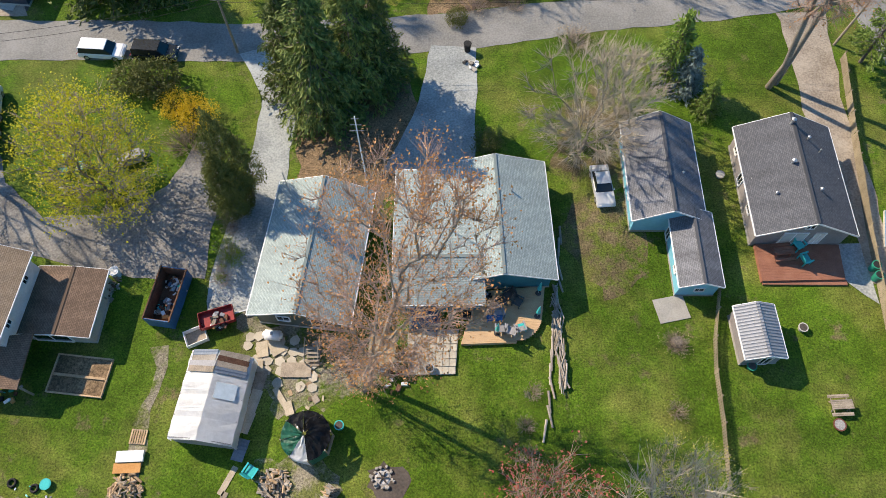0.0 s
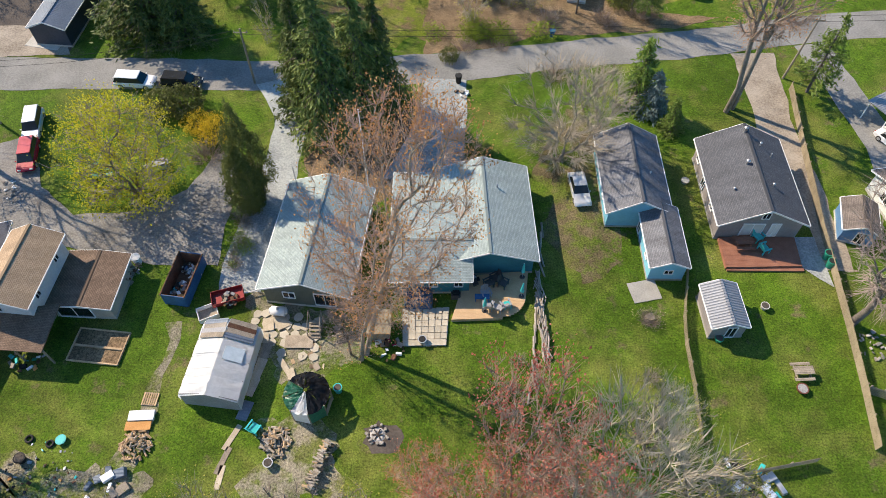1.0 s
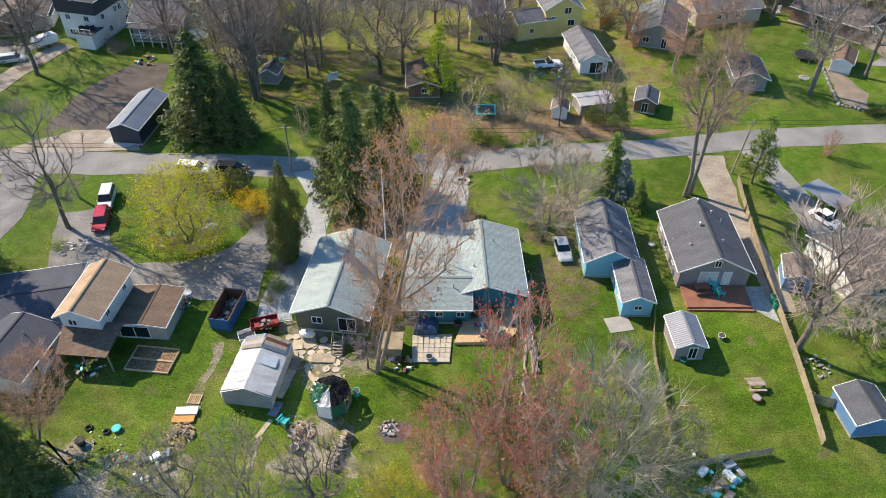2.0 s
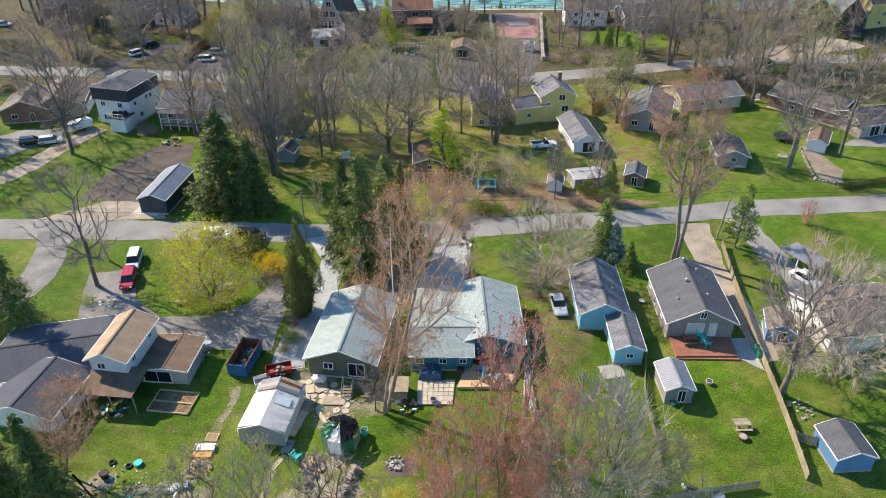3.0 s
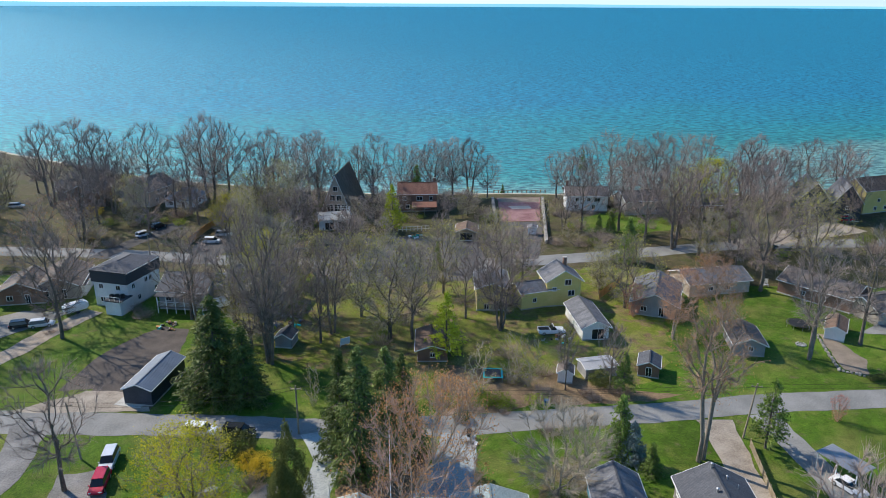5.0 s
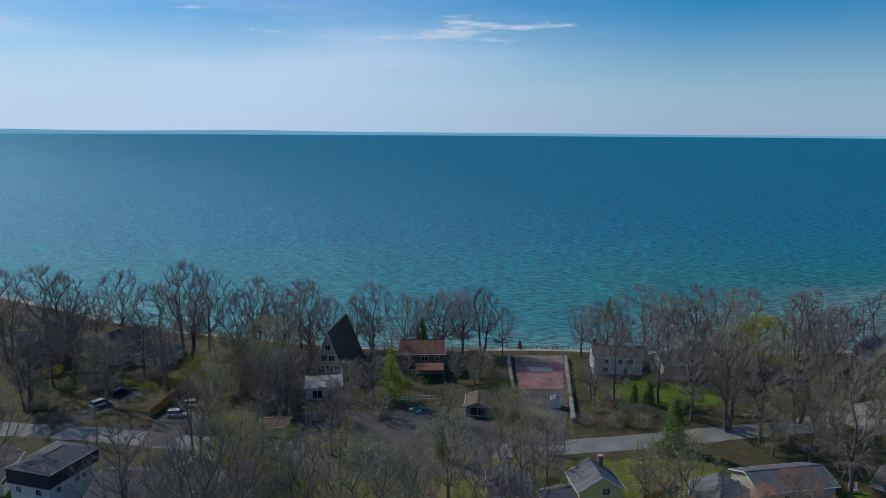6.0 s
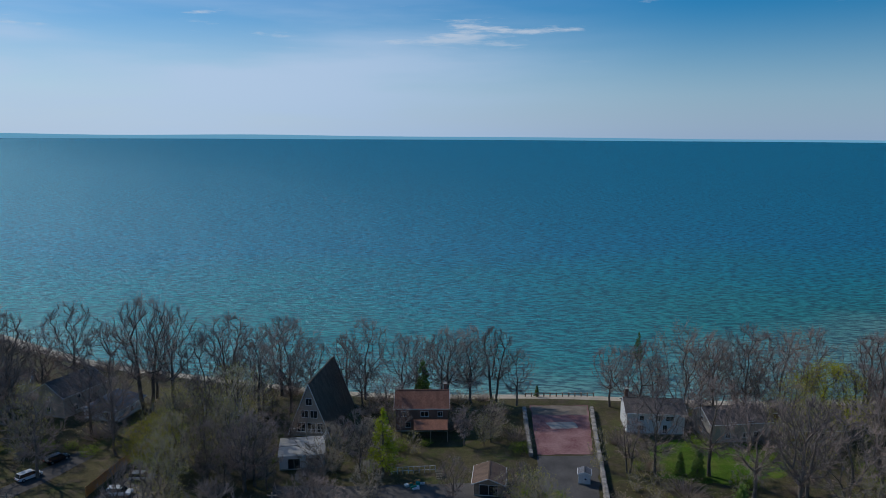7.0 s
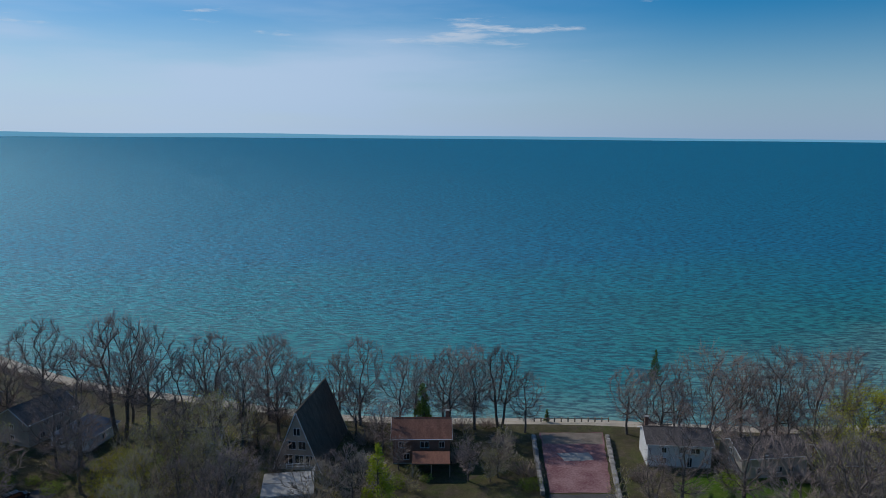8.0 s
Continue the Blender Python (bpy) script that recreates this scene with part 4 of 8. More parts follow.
# ---- trees ----
def dome(seed, height, trunk_h, radius, n=230, forks=1, twigs=9, twig_len=1.35, twig_r=0.021, r0=None, lean=0.0, full=0.55, reach=0.8, crook=0.06, splay=0.5, suckers=0, leader=0.42):
    """A leafless tree: limbs that find their way from the trunk to points spread through a rounded crown, thickening
    towards the root, with fine twigs. full: how high the crown is widest; reach: how directly limbs run; splay: how far
    several trunks part; leader: how far the trunk runs on into the crown."""
    rnd = random.Random(seed)
    wood, fine, tips = [], [], []
    r0 = r0 or height * 0.016
    z0 = height * trunk_h
    spots = []
    while len(spots) < n:
        u = rnd.random()
        edge = math.sqrt(max(0.0, 1 - ((u - full) / (1 - full)) ** 2)) if u > full else 0.3 + 0.7 * (u / full) ** 0.7
        a = rnd.uniform(0, 6.283)
        lump = 1 + 0.3 * noise.noise((math.cos(a) * 1.3 + seed, math.sin(a) * 1.3, u * 2.2))
        rr = radius * edge * lump * rnd.random() ** 0.42
        spots.append((rr * math.cos(a) + lean * (z0 + u * (height - z0)), rr * math.sin(a), z0 + u * (height * 0.95 - z0) + rnd.uniform(-0.3, 0.3)))
    P = np.array(spots)
    nodes, parent, path, ways = [], [], [], []
    for f in range(forks):
        turn = f * 6.283 / forks + 0.6
        off = splay if forks > 1 else 0.0
        last = -1
        for k in range(5):
            z = (z0 + leader * (height - z0)) * k / 4
            x = (r0 * 1.6 * (forks > 1) + off * z * 0.28) * math.cos(turn) + lean * z + (rnd.gauss(0, 0.1) if k else 0)
            y = (r0 * 1.6 * (forks > 1) + off * z * 0.28) * math.sin(turn) + (rnd.gauss(0, 0.1) if k else 0)
            here = np.array((x, y, z - (0.1 if k == 0 else 0)))
            way = np.array((0, 0, 1.0)) if last < 0 else here - nodes[last]
            nodes.append(here)
            parent.append(last)
            path.append(z if k else 0.0)
            ways.append(way / np.linalg.norm(way))
            last = len(nodes) - 1
    best, owner, free = np.full(n, 1e9), np.zeros(n, int), np.ones(n, bool)

    def offer(j):
        d = P - nodes[j]
        ln = np.linalg.norm(d, axis=1) + 1e-6
        turnback = 1 - (d @ ways[j]) / ln
        cost = ln * (1 + 0.9 * turnback) + reach * (path[j] + ln) + 0.8 * np.maximum(0, -d[:, 2])
        better = free & (cost < best)
        best[better], owner[better] = cost[better], j

    for j in range(len(nodes)):
        if nodes[j][2] > z0 * 0.72 or trunk_h < 0.08:
            offer(j)
    for _ in range(n):
        i = int(np.argmin(np.where(free, best, 1e9)))
        j = int(owner[i])
        d = P[i] - nodes[j]
        nodes.append(P[i])
        parent.append(j)
        path.append(path[j] + float(np.linalg.norm(d)))
        way = d / (np.linalg.norm(d) + 1e-6) + 0.4 * ways[j] + np.array((0, 0, 0.15))
        ways.append(way / np.linalg.norm(way))
        free[i] = False
        offer(len(nodes) - 1)
    load = [0.0] * len(nodes)
    for j in range(len(nodes) - 1, -1, -1):
        load[j] = max(load[j], 1.0)
        if parent[j] >= 0:
            load[parent[j]] += load[j]
    most = max(load)
    thick = [max(0.018, r0 * (v / most) ** 0.52) for v in load]
    middle = Vector((lean * height * 0.6, 0, z0 + (height - z0) * 0.3))
    for j in range(len(nodes)):
        if parent[j] < 0:
            continue
        p, q = Vector(nodes[parent[j]]), Vector(nodes[j])
        ra, rb = thick[parent[j]], thick[j]
        stem = j < 5 * forks
        ra = min(ra, rb * 1.5) if not stem else ra * (1.3 if parent[parent[j]] < 0 else 1.0)
        ln = (q - p).length
        cuts = 2 if ln > 1.3 and not stem else 1
        pts = [p] + [p.lerp(q, (c + 1) / cuts) + Vector([rnd.gauss(0, crook * ln) for _ in range(3)]) * (c + 1 < cuts) for c in range(cuts)]
        for c in range(cuts):
            a_, b_ = ra + (rb - ra) * c / cuts, ra + (rb - ra) * (c + 1) / cuts
            wood.append((pts[c], pts[c + 1], a_, b_, 0 if a_ > 0.12 else 2 if a_ > 0.05 else 4))
        if stem:
            for _ in range(suckers):
                s = p.lerp(q, rnd.random())
                d = Vector((rnd.gauss(0, 0.7), rnd.gauss(0, 0.7), rnd.gauss(0.25, 0.4))).normalized()
                e = s + d * twig_len * rnd.uniform(0.5, 1.5)
                fine.append((s, e, twig_r * 1.2, 0.0, 4))
                tips.append((e, d))
            continue
        along = (q - p).normalized()
        for _ in range(twigs):
            s = pts[rnd.randrange(cuts)]
            s = s.lerp(pts[pts.index(s) + 1], rnd.random())
            out = (s - middle).normalized()
            d = (along * 0.6 + out * 0.7 + Vector((rnd.gauss(0, 0.6), rnd.gauss(0, 0.6), 0.15 + rnd.gauss(0, 0.5)))).normalized()
            l = twig_len * rnd.uniform(0.45, 1.25)
            e = s + d * l
            fine.append((s, e, twig_r, 0.0, 4))
            tips.append((e, d))
    return wood, fine, tips


def tubes(name, rods, material, thin=False):
    """One mesh of tapered rods."""
    vv, ff = [], []
    for p, q, ra, rb, lev in rods:
        ax = (q - p).normalized()
        s = ax.orthogonal().normalized()
        t = ax.cross(s)
        k = 3 if thin else (7 if lev == 0 else 4 if lev == 2 else 3)
        b = len(vv)
        for j in range(k):
            a = 2 * math.pi * j / k
            vv.append(p + (s * math.cos(a) + t * math.sin(a)) * ra)
        if thin and lev >= 4:
            vv.append(q)
            ff += [(b + j, b + (j + 1) % k, b + k) for j in range(k)]
        else:
            for j in range(k):
                a = 2 * math.pi * j / k
                vv.append(q + (s * math.cos(a) + t * math.sin(a)) * rb)
            ff += [(b + j, b + (j + 1) % k, b + k + (j + 1) % k, b + k + j) for j in range(k)]
    me = bpy.data.meshes.new(name)
    me.from_pydata(vv, [], ff)
    me.materials.append(material)
    if not thin:
        me.shade_smooth()
    return me


def flakes(name, spots, size, material, rnd, k=1, scatter=0.15, longer=1.0, flat=0.0):
    """Small leaves, buds or needle sprays round the given spots."""
    vv, ff = [], []
    for p, d in spots:
        for _ in range(k):
            c = p + Vector((rnd.gauss(0, scatter), rnd.gauss(0, scatter), rnd.gauss(0, scatter)))
            u = (Vector((rnd.gauss(0, 1), rnd.gauss(0, 1), rnd.gauss(0, 1) * (1 - flat))) + d * (longer - 1)).normalized()
            w = u.cross(Vector((rnd.gauss(0, 1), rnd.gauss(0, 1), rnd.gauss(0, 1)))).normalized()
            s = size * rnd.uniform(0.6, 1.4)
            b = len(vv)
            n_ = u.cross(w) * s * 0.15
            vv += [c - u * s * longer * 0.5, c + w * s * 0.35 + n_, c + u * s * longer * 0.5, c - w * s * 0.35 + n_]
            ff += [(b, b + 1, b + 2), (b, b + 2, b + 3)]
    me = bpy.data.meshes.new(name)
    me.from_pydata(vv, [], ff)
    me.materials.append(material)
    return me


def sub(name, me, parent, label=""):
    ob = new(name, me)
    ob.parent = parent
    if label:
        ob["label"] = label
    return ob


def leafless(label, seed, bark, twigmat, buds=None, bud_size=0.12, bud_n=1, loose=0.16, part_of=1.0, **kw):
    t = thing("tree", label, "tree")
    wood, tw, tips = dome(seed, **kw)
    sub("trunk", tubes("trunk", wood, bark), t)
    sub("crown", tubes("crown", tw, twigmat, True), t)
    if buds:
        rnd = random.Random(seed + 5)
        tips = [v for v in tips if rnd.random() < part_of]
        sub("bud_haze", flakes("bud_haze", tips, bud_size, buds, rnd, bud_n, loose), t, "thin haze of opening buds")["kind"] = "stuff"
    return t


def conifer(label, seed, height, radius, needles, whorls=22, per=9, sprays=16, droop=0.35, bare=0.06, size=0.32, name="conifer"):
    rnd = random.Random(seed)
    t = thing(name, label, "conifer")
    wood = [(Vector((0, 0, -0.1)), Vector((0, 0, height * 0.97)), height * 0.018, 0.03, 0)]
    spots = []
    for w in range(whorls):
        f = w / whorls
        z = height * (bare + (1 - bare) * f)
        ln0 = radius * (1 - f) ** 0.85 + 0.12
        for b in range(max(4, int(per * (1 - 0.4 * f)))):
            a = b * 2 * math.pi / per + w * 0.9 + rnd.uniform(-0.3, 0.3)
            ln = ln0 * rnd.uniform(0.6, 1.15)
            end = Vector((math.cos(a) * ln, math.sin(a) * ln, z - ln * droop + rnd.uniform(-0.15, 0.15)))
            start = Vector((0, 0, z))
            wood.append((start, end, 0.04, 0.012, 2))
            d = (end - start).normalized()
            for s in range(int(sprays * (0.35 + 0.65 * (1 - f)))):
                u = 0.2 + 0.8 * math.sqrt(rnd.random())
                p = start.lerp(end, u) + Vector((rnd.gauss(0, 0.16), rnd.gauss(0, 0.16), rnd.gauss(-0.1, 0.13))) * (0.4 + ln * 0.3)
                spots.append((p, d + Vector((0, 0, -0.5))))
    for s in range(30):
        spots.append((Vector((rnd.gauss(0, 0.08), rnd.gauss(0, 0.08), height * rnd.uniform(0.95, 1.01))), Vector((0, 0, 1))))
    sub("trunk", tubes("trunk", wood, BARK), t)
    sub("crown", flakes("crown", spots, size, needles, rnd, 2, 0.12, 2.3), t)
    return t


def bush(label, seed, r, h, leaves, n=1500, size=0.16, stems=BARK, column=False, name="shrub", lumpy=0.35, wands=26):
    rnd = random.Random(seed)
    t = thing(name, label, "shrub" if not column else "conifer")
    wood, spots = [], []
    for s in range(wands):
        a = rnd.uniform(0, 6.28)
        out = math.sqrt(rnd.random())
        q = Vector((math.cos(a) * r * out, math.sin(a) * r * out, h * rnd.uniform(0.5, 1.0) * (1 - 0.35 * out)))
        foot = Vector((q.x * 0.35 + rnd.gauss(0, 0.1), q.y * 0.35 + rnd.gauss(0, 0.1), -0.05))
        wood.append((foot, q, 0.03 if wands < 40 else 0.016, 0.008, 4))
    for _ in range(n):
        v = Vector((rnd.gauss(0, 1), rnd.gauss(0, 1), rnd.gauss(0, 1))).normalized()
        k = 1 + lumpy * noise.noise(v * 2.3 + Vector((seed, 0, 0)))
        k *= rnd.uniform(0.72, 1.0) ** 0.5
        z = 0.5 + 0.5 * v.z * k
        prof = 1.0 if not column else (0.55 + 0.6 * math.sin(math.pi * min(1, max(0, 0.15 + z * 0.8))))
        spots.append((Vector((v.x * r * k * prof, v.y * r * k * prof, max(0.03, z * h))), Vector((0, 0, 0.8))))
    sub("stem", tubes("stem", wood, stems), t)
    sub("crown", flakes("crown", spots, size, leaves, rnd, 2, size * 0.8, 1.5 if column else 1.2), t)
    return t


BUILT = {}


def plant(kind, x, y, h, turn=0.0, wide=1.0, group="", label="", lean=0.0):
    """Set a copy of a grown model at a place, scaled to the height h."""
    model, size = KINDS[kind]
    k = h / size
    m = Matrix.Translation((x, y, 0)) @ Euler((0, radians(lean), radians(turn))).to_matrix().to_4x4()
    if kind in BUILT:
        ob = copy_thing(model, m)
    else:
        ob = BUILT[kind] = model
        ob.matrix_world = m
    ob.scale = (k * wide, k * wide, k)
    return tagged(ob, label, group=group)


KINDS = {
    "bare": (leafless("tall leafless tree with a rounded grey-brown crown", 11, BARK, TWIG, height=15, trunk_h=0.22, radius=5.7), 15.6),
    "bare2": (leafless("tall leafless tree with a forked trunk and open grey crown", 12, BARK, TWIG, height=15, trunk_h=0.3, radius=4.9, forks=2, n=220), 15.6),
    "bare3": (leafless("leafless shore tree with fine upright twigs", 13, BARK, TWIG, height=15, trunk_h=0.26, radius=4.7, full=0.58, n=220), 15.6),
    "pale": (leafless("pale grey leafless tree with arching limbs", 14, BARK_PALE, TWIG_PALE, height=10, trunk_h=0.05, radius=4.8, forks=4, r0=0.11, full=0.5, n=240, twigs=11), 10.5),
    "rust": (leafless("tall tree with rusty opening buds", 15, BARK_PALE, TWIG_RED, BUD_RUST, 0.13, 2, 0.14, 0.9, height=20, trunk_h=0.26, radius=5.6, forks=2, splay=0.3, n=400, r0=0.19, twigs=12, twig_len=1.2, twig_r=0.017, lean=0.25, suckers=28), 20.5),
    "red": (leafless("maple with red opening buds", 16, BARK_PALE, TWIG_RED, BUD_RED, 0.13, 2, 0.12, 0.9, height=12, trunk_h=0.1, radius=3.6, forks=4, r0=0.11, full=0.68, n=220, twigs=11, twig_len=1.0, twig_r=0.016, splay=0.8), 12.5),
    "lime": (leafless("low spreading tree in yellow-green bud", 17, BARK, TWIG, BUD_LIME, 0.135, 6, 0.26, 1.0, height=7.5, trunk_h=0.16, radius=4.6, forks=2, r0=0.13, n=210, twigs=9, twig_len=0.8, full=0.5), 7.9),
    "olive": (leafless("tree with an olive haze of opening buds", 18, BARK, TWIG_PALE, BUD_OLIVE, 0.2, 1, 0.16, 0.8, height=14, trunk_h=0.17, radius=5.0, n=230, twigs=10), 14.6),
    "brown": (leafless("broad tree with a brown haze of opening buds", 21, BARK, TWIG, BUD_RUST, 0.15, 1, 0.12, 0.6, height=15, trunk_h=0.17, radius=6.2, n=250, twigs=9, full=0.5), 15.6),
    "twin": (leafless("tall twin-trunked tree with pinkish twigs", 19, BARK_PALE, TWIG_RED, BUD_RUST, 0.15, 1, 0.12, 0.5, height=18, trunk_h=0.46, radius=4.4, forks=2, splay=0.3, r0=0.24, n=230, twigs=11), 18.6),
    "sapling": (leafless("young leafless tree with thin stems", 20, TWIG_PALE, TWIG_PALE, BUD_OLIVE, 0.14, 1, 0.1, 0.6, height=6, trunk_h=0.08, radius=1.6, forks=2, r0=0.05, n=70, twigs=8, twig_len=0.7, twig_r=0.014), 6.3),
    "spruce": (conifer("tall dark green spruce with drooping boughs", 31, 14, 2.7, NEEDLE, 32, 10, 30, size=0.17), 14),
    "spruce2": (conifer("dark green spruce with ragged boughs", 32, 14, 3.1, NEEDLE, 29, 9, 32, 0.45, size=0.18), 14),
    "young": (conifer("bright green young fir", 33, 6, 1.7, NEEDLE_LIGHT, 18, 9, 20, 0.1, 0.02, 0.15), 6),
    "blue": (conifer("blue-grey young spruce on the lawn", 34, 4.5, 1.5, NEEDLE_BLUE, 16, 9, 20, 0.05, 0.02, 0.14), 4.5),
    "gold": (conifer("gold-green pine with soft boughs", 36, 9, 2.9, NEEDLE_GOLD, 13, 8, 26, -0.25, 0.12, 0.17), 9),
    "pine": (conifer("airy green pine with open boughs", 35, 10, 2.6, NEEDLE_LIGHT, 14, 7, 26, -0.1, 0.2, 0.18), 10),
    "cedar": (bush("tall dense dark cedar column", 41, 1.7, 7.5, CEDAR, 7000, 0.12, column=True, name="conifer", lumpy=0.7), 7.5),
    "shrub": (bush("dense green garden shrub", 42, 2.0, 2.6, CEDAR, 1000, 0.2, lumpy=0.7), 2.6),
    "forsythia": (bush("forsythia bush in yellow bloom", 43, 1.8, 2.2, FORSYTHIA, 1100, 0.14, lumpy=0.8, wands=60), 2.2),
    "brush": (bush("tangle of dry leafless brush", 44, 1.7, 1.6, BRUSH, 150, 0.1, TWIG, lumpy=0.9, wands=150), 1.6),
    "leafy": (bush("fresh green leafy shrub", 45, 1.6, 2.0, LEAF, 380, 0.18, lumpy=0.9), 2.0),
}
G1, G2, G3 = "trees along the lake shore", "garden trees", "roadside trees"
# garden trees round the houses
plant("rust", -7.4, 13.4, 30.5, 25, 0.8, "garden trees")
for kind, x, y, h, turn, wide in (
        ("bare", -8.6, 13.6, 9.5, 50, 0.6),
        ("pale", 12.4, 37.8, 14.0, 0, 1.0), ("pale", 17.1, 41.9, 9.6, 140, 0.8),
        ("twin", 33.1, 45.7, 24.6, 180, 0.9),
        ("lime", -32.6, 32.2, 12.5, 40, 0.95),
        ("bare", -50.5, 36.4, 20.0, 10, 0.85), ("bare", -74.1, 79.0, 21.7, 70, 0.9), ("bare2", -96.9, 87.8, 16.5, 20, 0.9), ("bare2", -33.0, 70.8, 21.1, 120, 0.8), ("bare", -51.6, 86.6, 17.6, 200, 0.8),
        ("bare3", 38.2, 17.2, 22.5, 90, 0.95), ("pale", 46.4, 21.1, 16.3, 30, 1.0)):
    plant(kind, x, y, h, turn, wide, G2)
# trees at the foot of the gardens
for kind, x, y, h, turn, wide in (
        ("red", 5.5, 0.5, 25.0, 0, 0.62), ("red", 1.0, -4.0, 20.0, 130, 0.6), ("red", 8.5, -3.0, 22.0, 220, 0.6), ("red", -1.5, 0.5, 11.0, 60, 0.8),
        ("pale", 13.0, -1.5, 20.0, 60, 0.75), ("olive", 16.5, 4.5, 12.5, 90, 0.8), ("olive", 19.0, -2.0, 14.0, 30, 0.8),
        ("olive", -16.0, -5.0, 16.0, 80, 0.7), ("olive", -21.0, -6.0, 16.0, 20, 0.7), ("bare2", -10.5, -4.0, 14.0, 20, 0.7),
        ("sapling", -6.5, -1.5, 8.0, 20, 1.0), ("lime", -4.5, -3.5, 7.0, 90, 0.7), ("rust", -39.5, 3.5, 12.5, 30, 1.0)):
    plant(kind, x, y, h, turn, wide, G2)
# spruces, firs and the cedar hedge
for kind, x, y, h, turn, wide in (
        ("spruce", -13.2, 42.2, 17.9, 0, 1.4), ("spruce2", -9.9, 44.9, 16.7, 70, 1.3), ("spruce", -16.1, 44.7, 16.4, 110, 1.1), ("spruce2", -7.8, 46.1, 15.1, 200, 1.1),
        ("spruce2", -38.4, 60.3, 16.8, 40, 1.8), ("spruce", -33.4, 58.6, 12.7, 90, 1.6), ("spruce2", -40.8, 62.4, 13.7, 150, 1.0),
        ("young", 22.1, 46.6, 9.2, 0, 1.0), ("blue", 23.6, 45.1, 6.1, 0, 1.0), ("young", 25.4, 42.1, 4.9, 60, 1.1),
        ("pine", 43.1, 48.8, 10.8, 0, 1.0), ("gold", -2.5, 73.9, 12.3, 30, 0.9), ("spruce", -5.7, 117.8, 6.9, 30, 1.1),
        ("cedar", -19.8, 31.4, 12.6, 0, 0.62)):
    plant(kind, x, y, h, turn, wide, G3)
for kind, x, y, h, turn, wide in (
        ("cedar", -20.3, 30.2, 9.1, 40, 0.75), ("spruce2", -55.8, 25.6, 15.5, 0, 1.2), ("spruce", -38.0, -1.0, 13.5, 90, 1.1),
        ("spruce2", -44.5, 0.5, 15.0, 10, 1.1), ("gold", -19.1, 146.4, 13.0, 20, 0.9), ("young", 40.6, 148.8, 6.4, 0, 1.0),
        ("pine", 26.0, 62.7, 7.5, 60, 1.0), ("pine", 43.4, 216.6, 9.4, 0, 0.7)):
    plant(kind, x, y, h, turn, wide, G3)
# trees between the two roads
for kind, x, y, h, turn, wide in (
        ("brown", -83.5, 96.0, 23.5, 0, 1.05), ("bare", -53.2, 88.3, 19.9, 30, 1.0), ("bare2", -33.3, 72.6, 28.3, 60, 0.8), ("olive", -35.7, 90.3, 21.7, 100, 1.0),
        ("bare2", -24.2, 83.0, 21.3, 20, 0.7), ("olive", -13.2, 81.1, 21.0, 200, 1.1), ("bare", -9.0, 81.2, 20.0, 240, 0.9), ("olive", -19.9, 90.9, 18.4, 300, 1.0),
        ("bare", 7.5, 85.4, 21.5, 10, 0.9), ("bare3", 5.1, 96.0, 17.6, 10, 0.9), ("olive", 33.6, 97.0, 16.5, 45, 1.2), ("olive", 29.7, 104.4, 11.6, 45, 1.0),
        ("bare", 65.2, 107.3, 26.4, 90, 0.9), ("bare2", 61.6, 76.0, 22.6, 20, 0.8)):
    plant(kind, x, y, h, turn, wide, G3)
for kind, x, y, h, turn, wide in (
        ("bare", 73.5, 81.9, 23.9, 150, 0.8), ("rust", 39.5, 83.0, 13.5, 60, 1.2), ("red", 34.4, 92.9, 7.3, 60, 1.0), ("rust", 50.1, 83.4, 16.8, 160, 1.1),
        ("sapling", 8.4, 65.3, 10.2, 0, 1.0), ("sapling", 11.1, 64.5, 9.7, 50, 1.0), ("bare2", 17.0, 63.8, 13.0, 50, 0.5), ("sapling", 3.2, 61.6, 10.0, 120, 1.0),
        ("bare3", 24.3, 64.1, 13.0, 10, 0.7), ("sapling", -22.7, 57.3, 7.9, 10, 0.7), ("bare", -31.1, 80.4, 18.9, 10, 0.7), ("bare2", -52.3, 114.8, 17.7, 10, 0.9),
        ("bare", -112.5, 112.5, 21.6, 70, 1.0), ("bare2", 98.4, 107.0, 23.9, 70, 1.0)):
    plant(kind, x, y, h, turn, wide, G3)
# trees along the shore
for kind, x, y, h, turn in (
        ("bare", -117.6, 172.0, 27.7, 0), ("bare2", -109.3, 168.0, 26.3, 40), ("bare3", -104.8, 175.0, 20.1, 0), ("bare3", -100.9, 182.0, 25.3, 50),
        ("bare", -79.8, 160.0, 25.6, 10), ("bare2", -77.8, 172.0, 29.6, 20), ("bare3", -72.9, 175.0, 26.6, 70), ("bare", -63.3, 170.0, 20.8, 90),
        ("bare2", -60.6, 178.0, 24.0, 110), ("bare3", -51.3, 172.0, 22.7, 0), ("bare", -45.3, 176.0, 23.6, 130), ("bare3", -41.4, 180.0, 18.0, 200),
        ("bare2", -34.1, 184.0, 17.2, 220), ("bare", -28.9, 184.0, 21.5, 250), ("bare3", -16.5, 185.0, 17.6, 0), ("bare3", -10.3, 185.0, 18.2, 60), ("bare", -3.5, 184.0, 20.1, 100)):
    plant(kind, x, y, h, turn, 0.95, G1)
